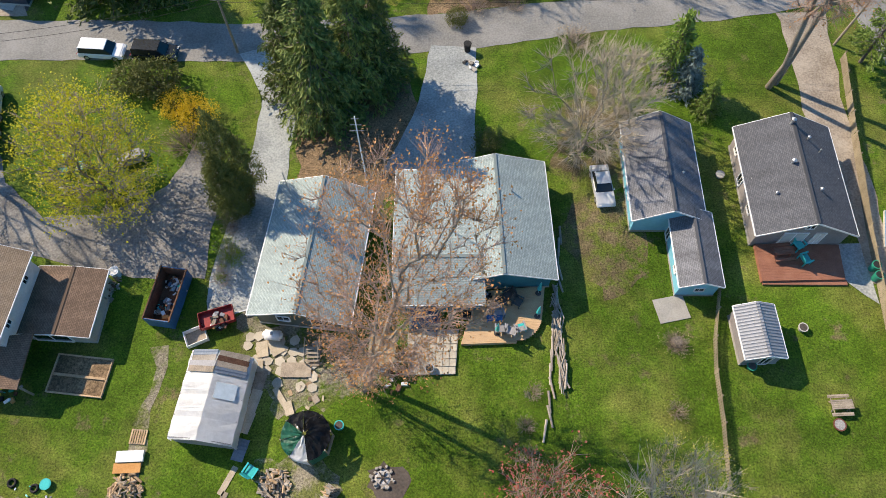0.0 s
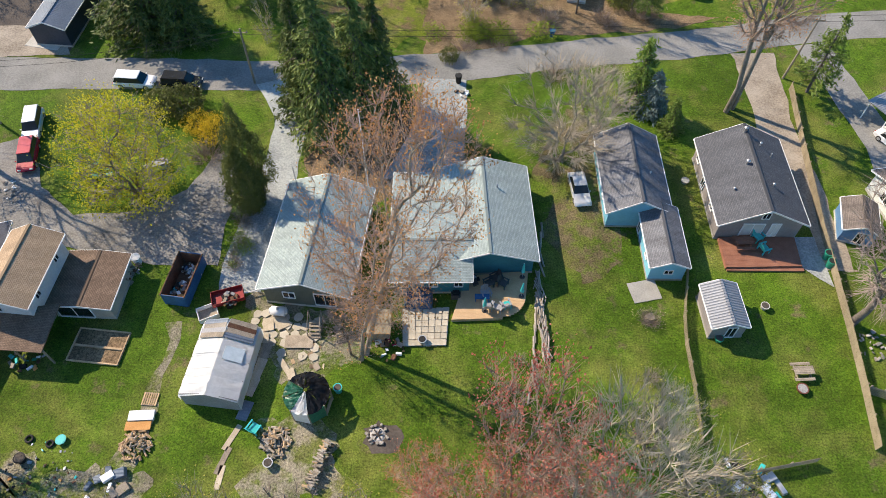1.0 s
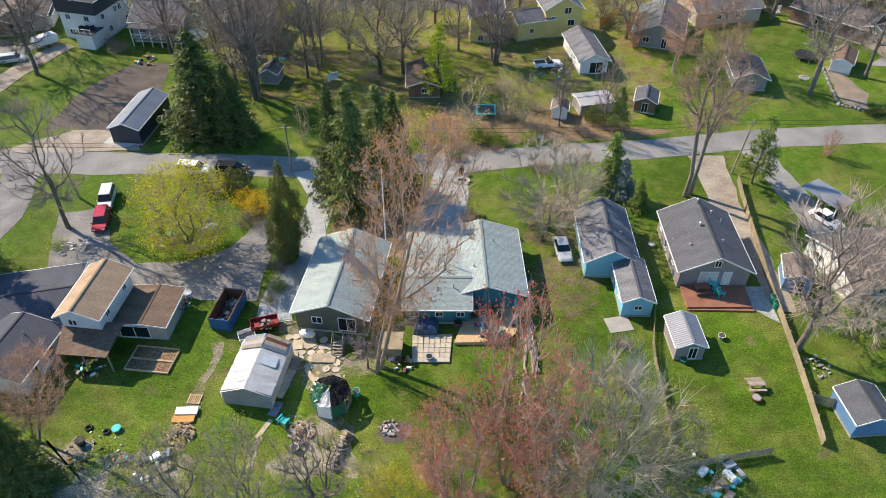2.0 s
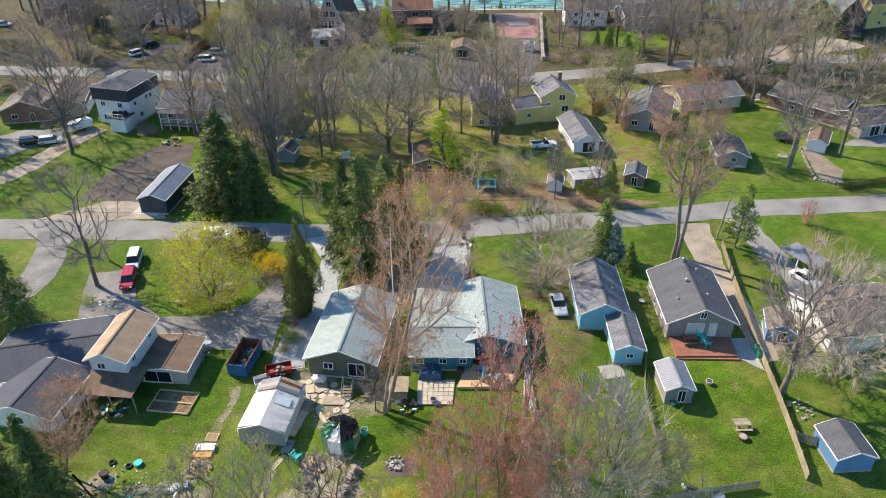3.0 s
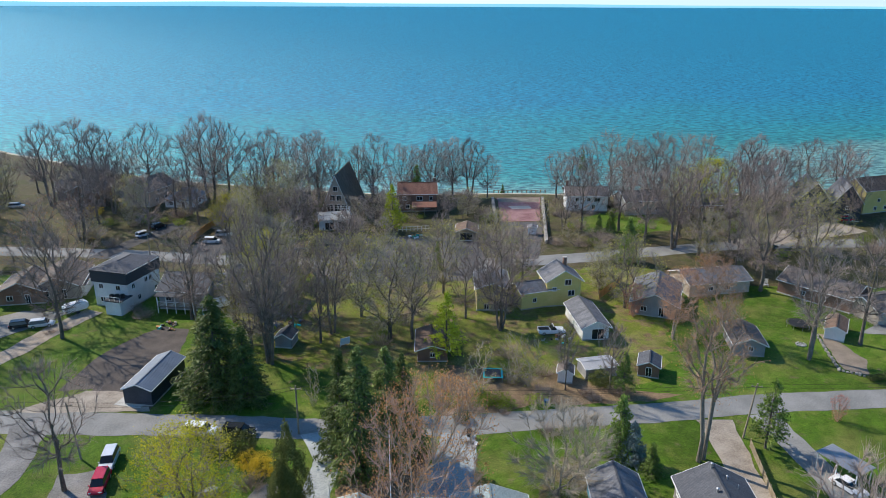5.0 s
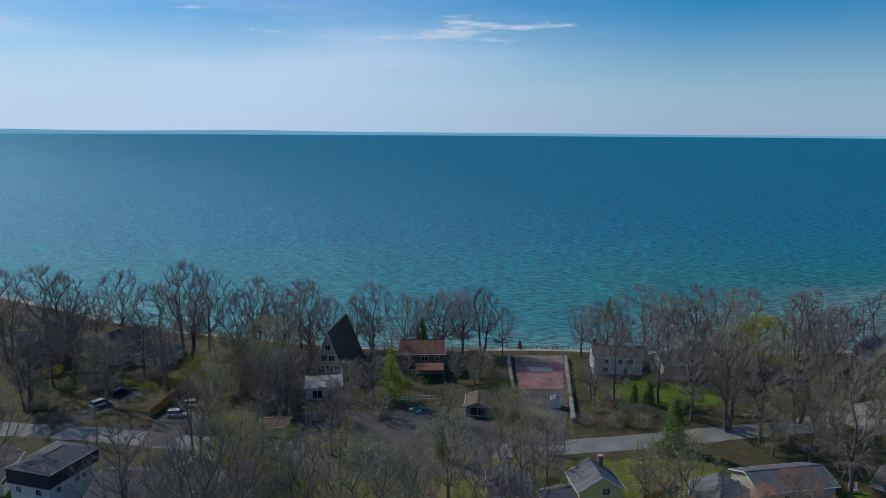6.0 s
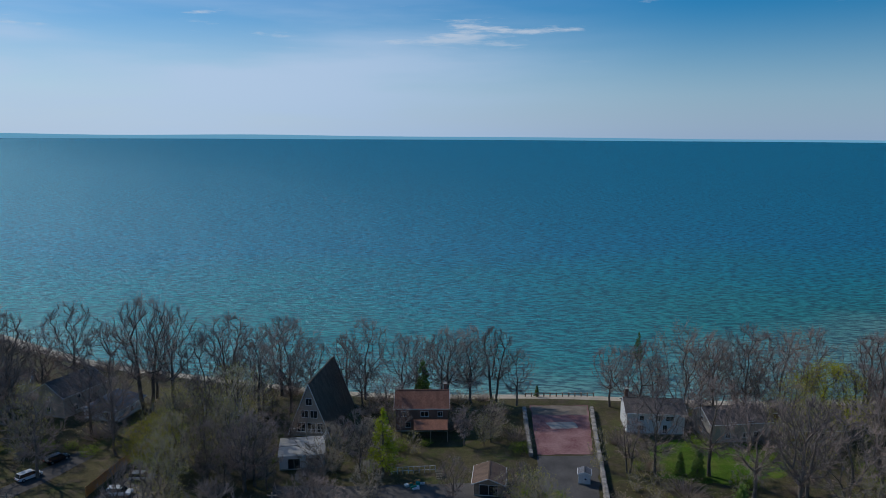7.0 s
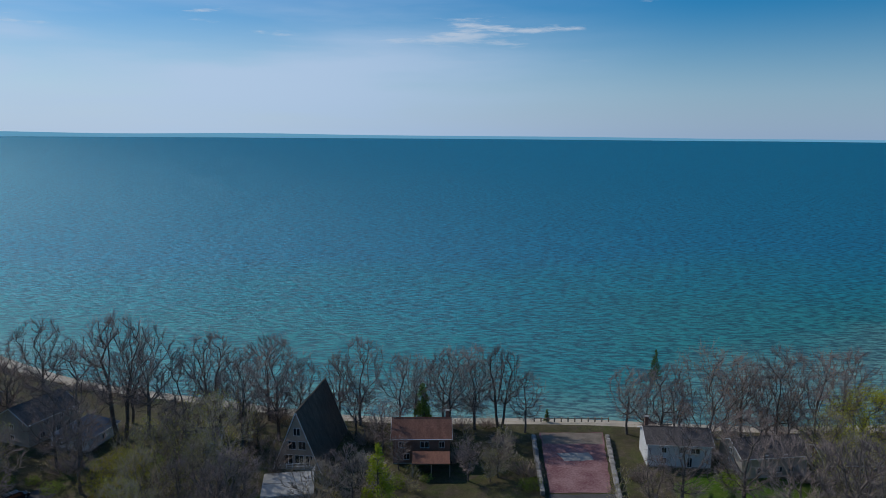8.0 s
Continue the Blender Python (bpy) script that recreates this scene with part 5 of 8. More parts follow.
for kind, x, y, h, turn in (
        ("bare2", 2.3, 185.0, 20.0, 300), ("bare", 7.8, 183.0, 14.7, 30), ("bare3", 30.1, 184.0, 16.4, 0), ("bare", 35.9, 178.0, 19.2, 40),
        ("brown", 45.1, 175.0, 24.8, 80), ("bare3", 52.7, 180.0, 20.9, 120), ("bare", 59.4, 178.0, 23.7, 160), ("brown", 66.0, 176.0, 24.0, 200),
        ("bare3", 74.4, 182.0, 23.1, 240), ("lime", 74.5, 172.0, 16.0, 0), ("bare", 79.5, 170.0, 18.0, 10), ("bare", 89.3, 178.0, 23.2, 60), ("bare2", 94.7, 175.0, 19.7, 90),
        ("bare", 104.6, 175.0, 22.7, 20), ("bare3", 114.8, 175.0, 22.9, 50), ("bare2", -125.7, 168.0, 27.0, 50)):
    plant(kind, x, y, h, turn, 0.95, G1)
# woods between the lake road and the shore
for kind, x, y, h, turn in (
        ("bare", -83.7, 140.0, 17.9, 0), ("olive", -57.3, 140.0, 14.5, 0), ("bare", -51.0, 140.0, 12.9, 50), ("bare2", -43.3, 138.0, 15.0, 90), ("bare3", -73.9, 150.0, 17.5, 20),
        ("bare", -25.2, 122.0, 12.0, 0), ("pale", -22.1, 150.0, 10.0, 0), ("lime", -44.8, 112.0, 10.9, 0), ("bare", -27.1, 118.0, 14.7, 220), ("olive", 0.1, 160.0, 7.0, 30),
        ("bare3", -5.1, 135.0, 9.9, 30), ("bare", 6.0, 128.0, 12.6, 60), ("olive", 8.2, 122.0, 14.2, 90), ("bare", 13.3, 108.0, 15.0, 10), ("bare2", 27.9, 150.0, 11.5, 100),
        ("bare", 32.9, 150.0, 17.8, 150), ("bare3", 47.7, 140.0, 21.5, 200)):
    plant(kind, x, y, h, turn, 1.0, G3)
for kind, x, y, h, turn in (
        ("bare", 43.1, 150.0, 20.5, 200), ("bare2", 54.0, 135.0, 23.3, 10), ("bare", 58.8, 130.0, 24.0, 80), ("bare2", 70.6, 140.0, 22.1, 120), ("bare", 77.7, 140.0, 23.4, 20),
        ("bare3", -102.4, 150.0, 19.3, 20), ("bare", -101.2, 140.0, 22.2, 220), ("bare2", -102.7, 160.0, 17.7, 300), ("bare3", -21.8, 170.0, 12.6, 120), ("young", 40.1, 125.0, 10.9, 0),
        ("lime", -64.4, 146.0, 10.3, 0), ("young", -14.9, 184.0, 10.0, 0), ("young", 13.1, 190.0, 2.7, 0), ("young", 37.6, 150.0, 4.6, 0)):
    plant(kind, x, y, h, turn, 1.0, G3)
# shrubs and brush
rnd = random.Random(77)
for kind, x, y, h in (
        ("shrub", *(-30.6, 45.1), 3.2), ("shrub", *(-33.6, 45.4), 2.4), ("forsythia", *(-26.1, 40.7), 2.4), ("forsythia", *(-28.2, 42.1), 2.0), ("brush", *(-26.7, 37.8), 2.2),
        ("leafy", *(-20.5, 25.5), 1.2), ("brush", *(-21.1, 23.3), 1.0), ("brush", *(19.1, 17.5), 1.1), ("brush", *(19.3, 17.2), 0.9), ("shrub", *(0.3, 54.4), 1.6),
        ("brush", *(2.2, 56.3), 1.5), ("brush", *(6.8, 56.4), 1.3), ("leafy", *(3.2, 62.1), 1.2), ("shrub", *(23.1, 65.7), 2.4), ("leafy", *(-50.1, 32.4), 1.2),
        ("brush", *(12.9, 51.3), 1.8), ("shrub", *(3.3, 38.0), 1.6), ("brush", *(6.6, 13.0), 0.8), ("brush", *(5.9, 10.2), 0.9), ("brush", *(6.0, 7.6), 1.0), ("brush", *(18.5, 11.5), 1.1)):
    plant(kind, x, y, h, rnd.uniform(0, 360), rnd.uniform(0.85, 1.2), "garden shrubs")
# dry hedge between the gravel yard and the drive
for i in range(11):
    p = Vector((-21.3, 36.1)).lerp(Vector((-21.4, 23.3)), i / 10)
    plant(("brush", "leafy", "brush")[i % 3], p.x + rnd.uniform(-0.5, 0.5), p.y, rnd.uniform(0.7, 1.4), rnd.uniform(0, 360), rnd.uniform(0.7, 1.0), "garden hedge")

# ---- houses of the near row ----
h1 = house("house", "long dark green bungalow with pale grey shingle roof", (-13.1, 18.7), (-11.75, 31.0), 4.0, 4.0, 3.1, 4.7, GREEN_SIDING, SH_PALE,
           [("N", -1.6, 1.3, 1.2, 1.0), ("N", 1.8, 0.5, 2.0, 2.0, "door"), ("L", -3, 1.3, 1.2, 1.0), ("L", 3, 1.3, 1.2, 1.0), ("R", 0, 1.3, 1.2, 1.0)], stacks=((0.55, 0.25, 0.5, 0.08), (0.93, -0.8, 3.2, 0.045)))
house("house", "teal bungalow with pale grey shingle roof beside a timber deck", (4.2, 22.5), (3.7, 33.7), 4.3, 4.3, 2.8, 4.3, TEAL, SH_PALE,
           [("N", -2.6, 0.4, 1.9, 2.0, "door"), ("R", -3, 1.0, 1.2, 1.0), ("R", 3, 1.0, 1.2, 1.0), ("F", 1.5, 0.2, 1.0, 2.0, "door")], stacks=((0.3, -0.3, 0.4, 0.07), (0.7, 0.3, 0.4, 0.07)))
house("house_wing", "low teal wing with pale grey shingle roof", (-5.0, 23.8), (2.2, 23.9), 9.2, 3.6, 2.7, 3.9, TEAL, SH_PALE,
            [("R", -2.6, 1.2, 1.0, 0.8), ("R", 0.2, 1.2, 0.9, 0.8), ("R", 2.6, 1.2, 0.9, 0.8)], over=0.35, stacks=((0.75, 0.35, 0.5, 0.06),))
house("house", "light blue cottage with grey shingle roof", (19.4, 28.4), (19.4, 38.5), 3.0, 3.0, 2.9, 4.6, SKYBLUE, SH_GREY,
           [("L", -2, 1.2, 1.0, 1.0), ("L", 2.4, 1.2, 1.0, 1.0), ("R", 0, 1.2, 1.0, 1.0)], over=0.35, stacks=((0.4, 0.5, 0.25, 0.08),))
house("house_wing", "light blue back wing with grey shingle roof", (21.4, 21.9), (21.4, 28.8), 1.7, 1.7, 2.6, 3.4, SKYBLUE, SH_GREY,
            [("N", 0.1, 1.1, 0.9, 0.7), ("L", 2.3, 0.3, 0.9, 2.0, "door"), ("L", -1.5, 1.2, 0.9, 0.8)], over=0.25)
h4 = house("house", "taupe bungalow with dark shingle roof and french doors", (31.4, 27.0), (31.4, 37.9), 4.1, 4.1, 3.0, 5.1, TAUPE, SH_DARK,
           [("N", -0.7, 0.55, 2.2, 2.0, "door", LAMPGLASS), ("N", 1.5, 0.55, 1.0, 2.0, "door", LAMPGLASS), ("N", 0.0, 3.3, 0.8, 1.0), ("L", -2.5, 1.2, 1.0, 1.1), ("L", 1.0, 0.5, 0.95, 2.0, "door"), ("L", 4.0, 1.2, 1.0, 1.1), ("R", 0, 1.2, 1.2, 1.0)],
           stacks=((0.93, -0.05, 0.7, 0.14), (0.8, 0.3, 0.45, 0.09), (0.55, -0.2, 0.5, 0.13), (0.3, 0.3, 0.3, 0.1), (0.3, -0.6, 0.25, 0.09), (0.7, 0.55, 0.5, 0.05)))
part("gable_band", boxed(0, -h4.children[0].dimensions.y / 2 - 0.05, 2.85, 8.0, 0.08, 0.22), TRIM, h4, "white band board")
shed = house("garden_shed", "taupe garden shed with ribbed grey metal roof", (25.9, 15.6), (25.7, 20.0), 1.55, 1.55, 2.2, 2.9, TAUPE, STEEL_ROOF_WHITE, [("N", 0.3, 0.15, 0.95, 1.8, "door")], over=0.2, roof_thick=0.07, category="shed")

mast = thing("aerial_mast", "thin pale aerial mast beside the dark green house", "mast", pose(-8.0, 31.4, 0))
part("pole", rod((0, 0, 0), (0, 0, 13.5), 0.09, 0.05, 8), TRIM, mast)
for k, z in enumerate((11.6, 12.4, 13.2)):
    part("aerial_rod", rod((-0.6 + 0.15 * k, 0, z), (0.6 - 0.15 * k, 0, z), 0.025, n=5), STEEL, mast)
part("stay", rod((0, 0, 3.0), (-0.5, -0.5, 3.0), 0.03, n=5), STEEL, mast)
# the brown house and its neighbours
house("house", "two-storey white house with brown and tan shingle roof", (-39.5, 16.0), (-38.9, 23.4), 1.9, 2.4, 5.0, 6.0, WHITE, SH_TAN,
           [("N", -0.6, 3.3, 1.0, 0.9), ("R", -2, 3.4, 0.8, 0.9), ("R", 2, 3.4, 0.8, 0.9), ("L", 0, 3.4, 1.0, 0.9)], over=0.45)
# the wide dark door pane stands in for the shade inside the open front
house("carport", "low carport with brown shingle roof and open front", (-33.7, 17.3), (-33.4, 23.0), 3.0, 2.6, 2.3, 2.6, BEIGE, SH_BROWN, [("N", -1.0, 0.1, 3.4, 1.8, "door")], over=0.3, category="carport")
house("house", "grey bungalow with dark blue-grey shingle roof", (-53.0, 18.6), (-42.2, 21.4), 5.0, 4.4, 2.8, 4.0, WHITE, SH_NAVY, [("N", 0, 1.0, 1.2, 1.0), ("L", 0, 1.0, 1.2, 1.0)], over=0.4)
house("house_wing", "white gabled wing with dark shingle roof", (-47.0, 9.7), (-46.0, 16.9), 4.0, 4.0, 2.7, 3.9, WHITE, SH_NAVY, [("R", 1, 0.9, 1.4, 1.2), ("R", -1.6, 0.2, 1.0, 2.0, "door"), ("N", 0, 1.0, 1.2, 1.0)], over=0.4, stacks=((0.7, 0.4, 0.4, 0.07),))


def porch(label, corners, z0, z1, roof, name="porch"):
    """A lean-to roof on posts; corners: the high pair, then the low pair, in plan."""
    p = thing(name, label, "porch")
    a, b, c, d = corners
    part("roof_slope", slab(bmesh.new(), [(*d, z0), (*c, z0), (*b, z1), (*a, z1)], 0.14), roof, p)
    for q in (c, d, ((c[0] + d[0]) / 2, (c[1] + d[1]) / 2)):
        part("post", boxed(q[0], q[1] + 0.25, 0, 0.14, 0.14, z0 - 0.1), OLDWOOD, p)
    part("beam", rod((c[0], c[1] + 0.25, z0 - 0.22), (d[0], d[1] + 0.25, z0 - 0.22), 0.09, n=6), OLDWOOD, p)
    return p


porch("brown shingle porch roof on timber posts", [(-41.5, 16.1), (-35.1, 17.0), (-35.5, 12.3), (-41.0, 12.7)], 2.5, 3.05, SH_BROWN)

# ---- houses between the roads ----
g1 = house("garage", "dark steel garage with pale ribbed roof", (-49.8, 56.7), (-48.8, 67.6), 2.3, 2.3, 2.9, 3.8, NAVY, STEEL_ROOF, [], over=0.2, roof_thick=0.08, category="garage")
part("roller_door", boxed(0, -g1.children[0].dimensions.y / 2 - 0.03, 0.1, 3.0, 0.06, 2.4), GREYWALL, g1, "grey roller door")
solid("concrete_apron", boxed(0, 0, 0.0, 4.6, 3.0, 0.09, bevel=0.02), CONCRETE, "pale concrete slab before the garage door", "slab", pose(*(-51.2, 57.7), 0.0, 0, 0, -12), kind="structure")
WIN2 = [("N", -2.2, 1.0, 1.1, 1.1), ("N", 1.8, 1.0, 1.1, 1.1), ("N", -2.2, 3.9, 1.1, 1.1), ("N", 1.8, 3.9, 1.1, 1.1), ("R", -2, 1.0, 1.0, 1.1), ("R", 2, 3.8, 1.0, 1.1), ("L", 0, 3.8, 1.0, 1.1), ("L", 0, 1.0, 1.0, 1.1)]
WIN1 = [("N", -2.0, 1.0, 1.2, 1.1), ("N", 1.4, 0.2, 1.0, 2.0, "door"), ("R", -2.2, 1.0, 1.1, 1.0), ("R", 2, 1.0, 1.1, 1.0), ("L", -2, 1.0, 1.1, 1.0), ("L", 2, 1.0, 1.1, 1.0)]
tall = house("house", "tall white house with black mansard upper storey", (-71.3, 93.4), (-69.0, 103.4), 4.0, 4.0, 8.0, 9.1, WHITE, SH_DARK, WIN2 + [("R", -3.4, 3.9, 1.0, 1.1), ("R", 0.6, 3.9, 1.0, 1.1), ("R", 3.4, 1.0, 1.0, 1.1), ("N", -0.3, 0.2, 1.0, 2.1, "door")], over=0.4, hip=3.2)
part("mansard", boxed(0, 0, 5.4, 8.5, 10.9, 2.45), SH_DARK, tall, "black shingled mansard storey")
lt = thing("lean_to", "white flat-roofed lean-to with a roof terrace behind a tall house", "lean-to", pose(*(-68.9, 91.2), 0, 0, 0, -13))
part("wall", boxed(0, 0, 0, 3.6, 3.6, 2.9, bevel=0.05), WHITE, lt)
part("roof_slab", boxed(0, 0, 2.9, 3.9, 3.9, 0.12), SH_DARK, lt)
for x in (-1.8, -0.6, 0.6, 1.8):
    part("post", boxed(x, -1.85, 3.0, 0.08, 0.08, 0.95), TRIM, lt)
part("rail", boxed(0, -1.85, 3.9, 3.8, 0.08, 0.08), TRIM, lt)
for k, x in enumerate((-1.2, -0.2, 0.9)):
    part("deck_seat", boxed(x, 0.3 * (k - 1), 3.02, 0.7, 0.7, 0.8, 0.3 * k, bevel=0.06), BLACK, lt)
house("house", "grey house with a long verandah and dark roof", (-61.0, 97.8), (-51.2, 97.0), 5.2, 4.8, 4.3, 6.4, GREYWALL, SH_DARK, [("R", -3.0, 1.9, 1.4, 1.3), ("R", 0.2, 1.7, 1.0, 2.1, "door"), ("R", 3.0, 1.9, 1.4, 1.3), ("R", 3.2, 0.1, 2.2, 1.4), ("F", 0, 1.9, 1.1, 1.1)], over=0.5)
house("house_wing", "grey side wing with dark roof behind the verandah house", (-49.6, 95.5), (-49.0, 106.5), 3.0, 3.0, 3.4, 5.0, GREYWALL, SH_DARK, [("N", 0, 1.0, 1.3, 1.2), ("R", 0, 1.0, 1.1, 1.1)], over=0.4)
vd = thing("verandah", "white railed timber verandah on posts", "verandah", pose(-56.2, 91.6, 0, 0, 0, -5))
part("deck_floor", boxed(0, 0, 1.4, 9.6, 2.2, 0.16, bevel=0.02), OLDWOOD, vd)
part("verandah_roof", box(bmesh.new(), 0, -0.1, 3.75, 10.2, 2.5, 0.12, rx=0.12), SH_DARK, vd)
for i in range(6):
    part("post", boxed(-4.7 + i * 1.88, -1.0, 0, 0.14, 0.14, 3.75), TRIM, vd)
part("rail", boxed(0, -1.02, 2.4, 9.5, 0.07, 0.08), TRIM, vd)
for i in range(40):
    part("baluster", boxed(-4.6 + i * 0.236, -1.02, 1.56, 0.05, 0.04, 0.85), TRIM, vd)
house("house", "grey two-storey house with dark hipped roof", (-40.3, 91.5), (-39.6, 101.5), 3.9, 3.9, 4.6, 6.4, GREYWALL, SH_DARK, WIN2, hip=2.6)
ya = house("house", "yellow two-storey house block with grey roof", (6.3, 94.6), (6.1, 104.3), 3.2, 3.2, 5.0, 6.2, YELLOW, SH_GREY, [("N", 0.6, 3.4, 0.9, 1.0), ("N", -1.2, 0.3, 1.0, 1.2), ("N", 1.2, 0.2, 1.8, 1.9, "door"), ("R", 0, 3.2, 0.9, 1.0), ("L", 0, 3.2, 0.9, 1.0)])
yb = house("house", "yellow gabled house with white trim and grey roof", (21.0, 97.5), (20.0, 103.5), 3.6, 3.6, 5.8, 8.0, YELLOW, SH_GREY, [("N", 0.8, 4.6, 1.4, 1.3), ("N", -2.0, 3.4, 0.9, 0.9), ("N", 1.6, 2.2, 1.4, 1.3), ("R", 0, 2.0, 1.0, 1.0), ("L", 0, 3.2, 1.0, 1.0)], chimney=(1.6, 2.5, 0.7))
house("house_wing", "yellow low link wing with grey roof", (11.3, 97.3), (18.6, 100.1), 2.6, 2.6, 4.0, 5.2, YELLOW, SH_GREY, [("R", -1, 1.4, 0.9, 1.0)])
house("garage", "white garage with grey shingle roof and orange door edge", (25.0, 82.0), (23.4, 93.4), 2.5, 2.5, 2.8, 4.0, WHITE, SH_GREY, [("L", -2, 1.2, 0.8, 0.7), ("N", 0.4, 0.1, 2.4, 2.2, "door")], category="garage")
house("house", "grey bungalow behind budding trees", (38.4, 92.8), (42.5, 105.5), 4.4, 4.4, 3.0, 5.0, GREYWALL, SH_GREY, WIN1)
house("house", "beige bungalow with long grey roof", (47.6, 107.4), (61.5, 110.8), 4.2, 4.2, 3.0, 4.6, BEIGE, SH_GREY, WIN1)
house("cottage", "small grey cottage with weathered roof on the lawn", (51.2, 76.6), (52.1, 84.5), 2.6, 2.6, 2.5, 3.6, GREYWALL, SH_WARM, [("N", 0.2, 1.0, 0.9, 0.9), ("R", 0, 1.0, 0.8, 0.8)], category="cottage")
house("house", "long brown bungalow with garages", (72.3, 110.1), (82.3, 99.0), 5.0, 5.0, 3.2, 5.0, BRICK, SH_WARM, WIN1)
house("garage", "beige double garage with white doors", (79.7, 93.9), (89.3, 97.2), 4.0, 4.0, 3.0, 4.6, BEIGE, SH_WARM, [("R", -1.6, 0.1, 2.4, 2.2, "door"), ("R", 1.8, 0.1, 2.4, 2.2, "door")], category="garage")
house("garden_shed", "white barn-shaped shed with brown roof", (69.4, 83.4), (72.7, 89.3), 1.7, 1.7, 2.2, 2.9, WHITE, SH_BROWN, [], over=0.2, category="shed")
house("garden_shed", "small white playhouse with grey roof", (17.2, 65.9), (17.7, 68.6), 1.2, 1.2, 2.0, 2.8, WHITE, SH_WARM, [], over=0.2, category="shed")
house("garden_shed", "low shed with pale metal roof", (20.4, 69.0), (25.8, 70.4), 1.8, 1.8, 2.0, 2.4, GREYWALL, STEEL_ROOF_WHITE, [], over=0.2, category="shed")
house("garden_shed", "dark brown garden shed", (31.4, 68.3), (32.6, 72.4), 1.7, 1.7, 2.2, 3.0, BRICK, SH_DARK, [("N", 0, 0.1, 1.0, 1.8, "door")], over=0.2, category="shed")
house("garden_shed", "small grey shed under bare trees", (-32.1, 76.6), (-31.7, 80.2), 1.5, 1.5, 2.1, 3.0, GREYWALL, SH_DARK, [], over=0.2, category="shed")
house("cabin", "dark brown cabin among evergreens", (-4.9, 72.4), (-5.3, 80.3), 2.6, 2.6, 2.5, 3.4, BRICK, SH_BROWN, [("N", 0, 0.9, 0.9, 0.9)], category="cabin")
house("garden_shed", "white shed behind a tall house", (-82.0, 98.7), (-83.6, 105.3), 2.0, 2.0, 2.4, 3.2, WHITE, SH_WARM, [], over=0.2, category="shed")
house("house", "brown bungalow at the edge of the lots", (-90.8, 93.9), (-93.0, 103.6), 4.6, 4.6, 3.0, 5.0, BRICK, SH_WARM, WIN1)
house("house", "beige house under a large budding tree", (-84.8, 96.7), (-88.3, 108.7), 4.6, 4.6, 3.0, 5.2, BEIGE, SH_WARM, WIN1)

# ---- houses on the corner lots ----
house("garden_shed", "blue garden shed with weathered roof", (41.3, 26.4), (42.3, 30.2), 1.6, 1.6, 2.2, 3.0, BLUE_SIDING, SH_WARM, [("N", 0.2, 0.1, 1.0, 1.8, "door")], over=0.2, category="shed")
house("house", "white bungalow with weathered roof behind bare trees", (45.8, 29.1), (58.3, 31.2), 4.6, 4.6, 2.9, 4.6, WHITE, SH_WARM, WIN1)
house("garden_shed", "mid-blue shed with dark roof at the garden's foot", (41.4, 6.2), (41.0, 10.6), 2.0, 2.0, 2.2, 3.1, BLUE_SIDING, SH_DARK, [], over=0.15, category="shed")

# ---- houses on the lake ----
house("house", "steep dark A-frame house with glazed front gable", (-37.3, 162.0), (-36.0, 180.6), 4.6, 4.6, 0.6, 12.0, BEIGE, SH_BROWN,
           [("N", 0, 7.0, 1.4, 1.6), ("N", -1.0, 4.2, 1.6, 1.7), ("N", 1.0, 4.2, 1.6, 1.7), ("N", -1.8, 1.0, 1.8, 2.1, "door"), ("N", 0.4, 1.0, 1.8, 2.1, "door"), ("N", 2.4, 1.0, 1.4, 2.1)], over=0.5)
house("garage", "flat white garage with a roof terrace", (-40.1, 150.0), (-31.8, 151.9), 4.0, 4.0, 3.0, 3.15, WHITE, CONCRETE, [("R", -1.5, 0.1, 2.4, 2.2, "door"), ("R", 2.2, 0.1, 2.4, 2.2, "door")], over=0.2, category="garage")
rt = thing("terrace_railing", "white railing round the flat garage roof", "railing", pose(-36.2, 151.2, 3.25, 0, 0, -1))
for ax, ay, bx_, by_ in ((-3.9, 5.0, 3.9, 5.0), (3.9, -4.6, 3.9, 5.0)):
    for z in (0.35, 0.95):
        part("rail", rod((ax, ay, z), (bx_, by_, z), 0.05, n=6), TRIM, rt)
    for k in range(8):
        part("post", boxed(ax + (bx_ - ax) * k / 7, ay + (by_ - ay) * k / 7, 0, 0.09, 0.09, 1.0), TRIM, rt)
house("house", "brick house with red-brown roof and white windows", (-19.5, 170.1), (-8.2, 171.0), 4.6, 4.2, 5.6, 8.0, BRICK, SH_RED, [("R", -4, 3.4, 1.1, 1.3), ("R", 0.6, 3.4, 1.8, 1.3), ("R", 4, 3.4, 1.1, 1.3), ("R", -3, 0.9, 1.2, 1.3), ("R", 3, 0.9, 1.8, 1.3)], over=0.4, chimney=(-1.5, 5.2, 0.9))
porch("red-brown shingle porch roof on posts", [(-15.1, 164.2), (-7.8, 164.8), (-7.6, 161.0), (-14.7, 160.4)], 2.9, 3.6, SH_RED)
house("house", "white two-storey lake house with grey roof", (31.2, 172.8), (43.5, 172.6), 4.0, 4.0, 5.0, 6.8, WHITE, SH_WARM, [("R", -3, 3.0, 1.0, 1.2), ("R", 0.5, 3.0, 1.0, 1.2), ("R", 3, 3.0, 1.8, 1.2), ("R", -3, 0.8, 1.1, 1.2), ("R", 2, 0.2, 1.0, 2.0, "door"), ("L", 0, 1, 1, 1)], chimney=(-2.0, -5.4, 1.2))
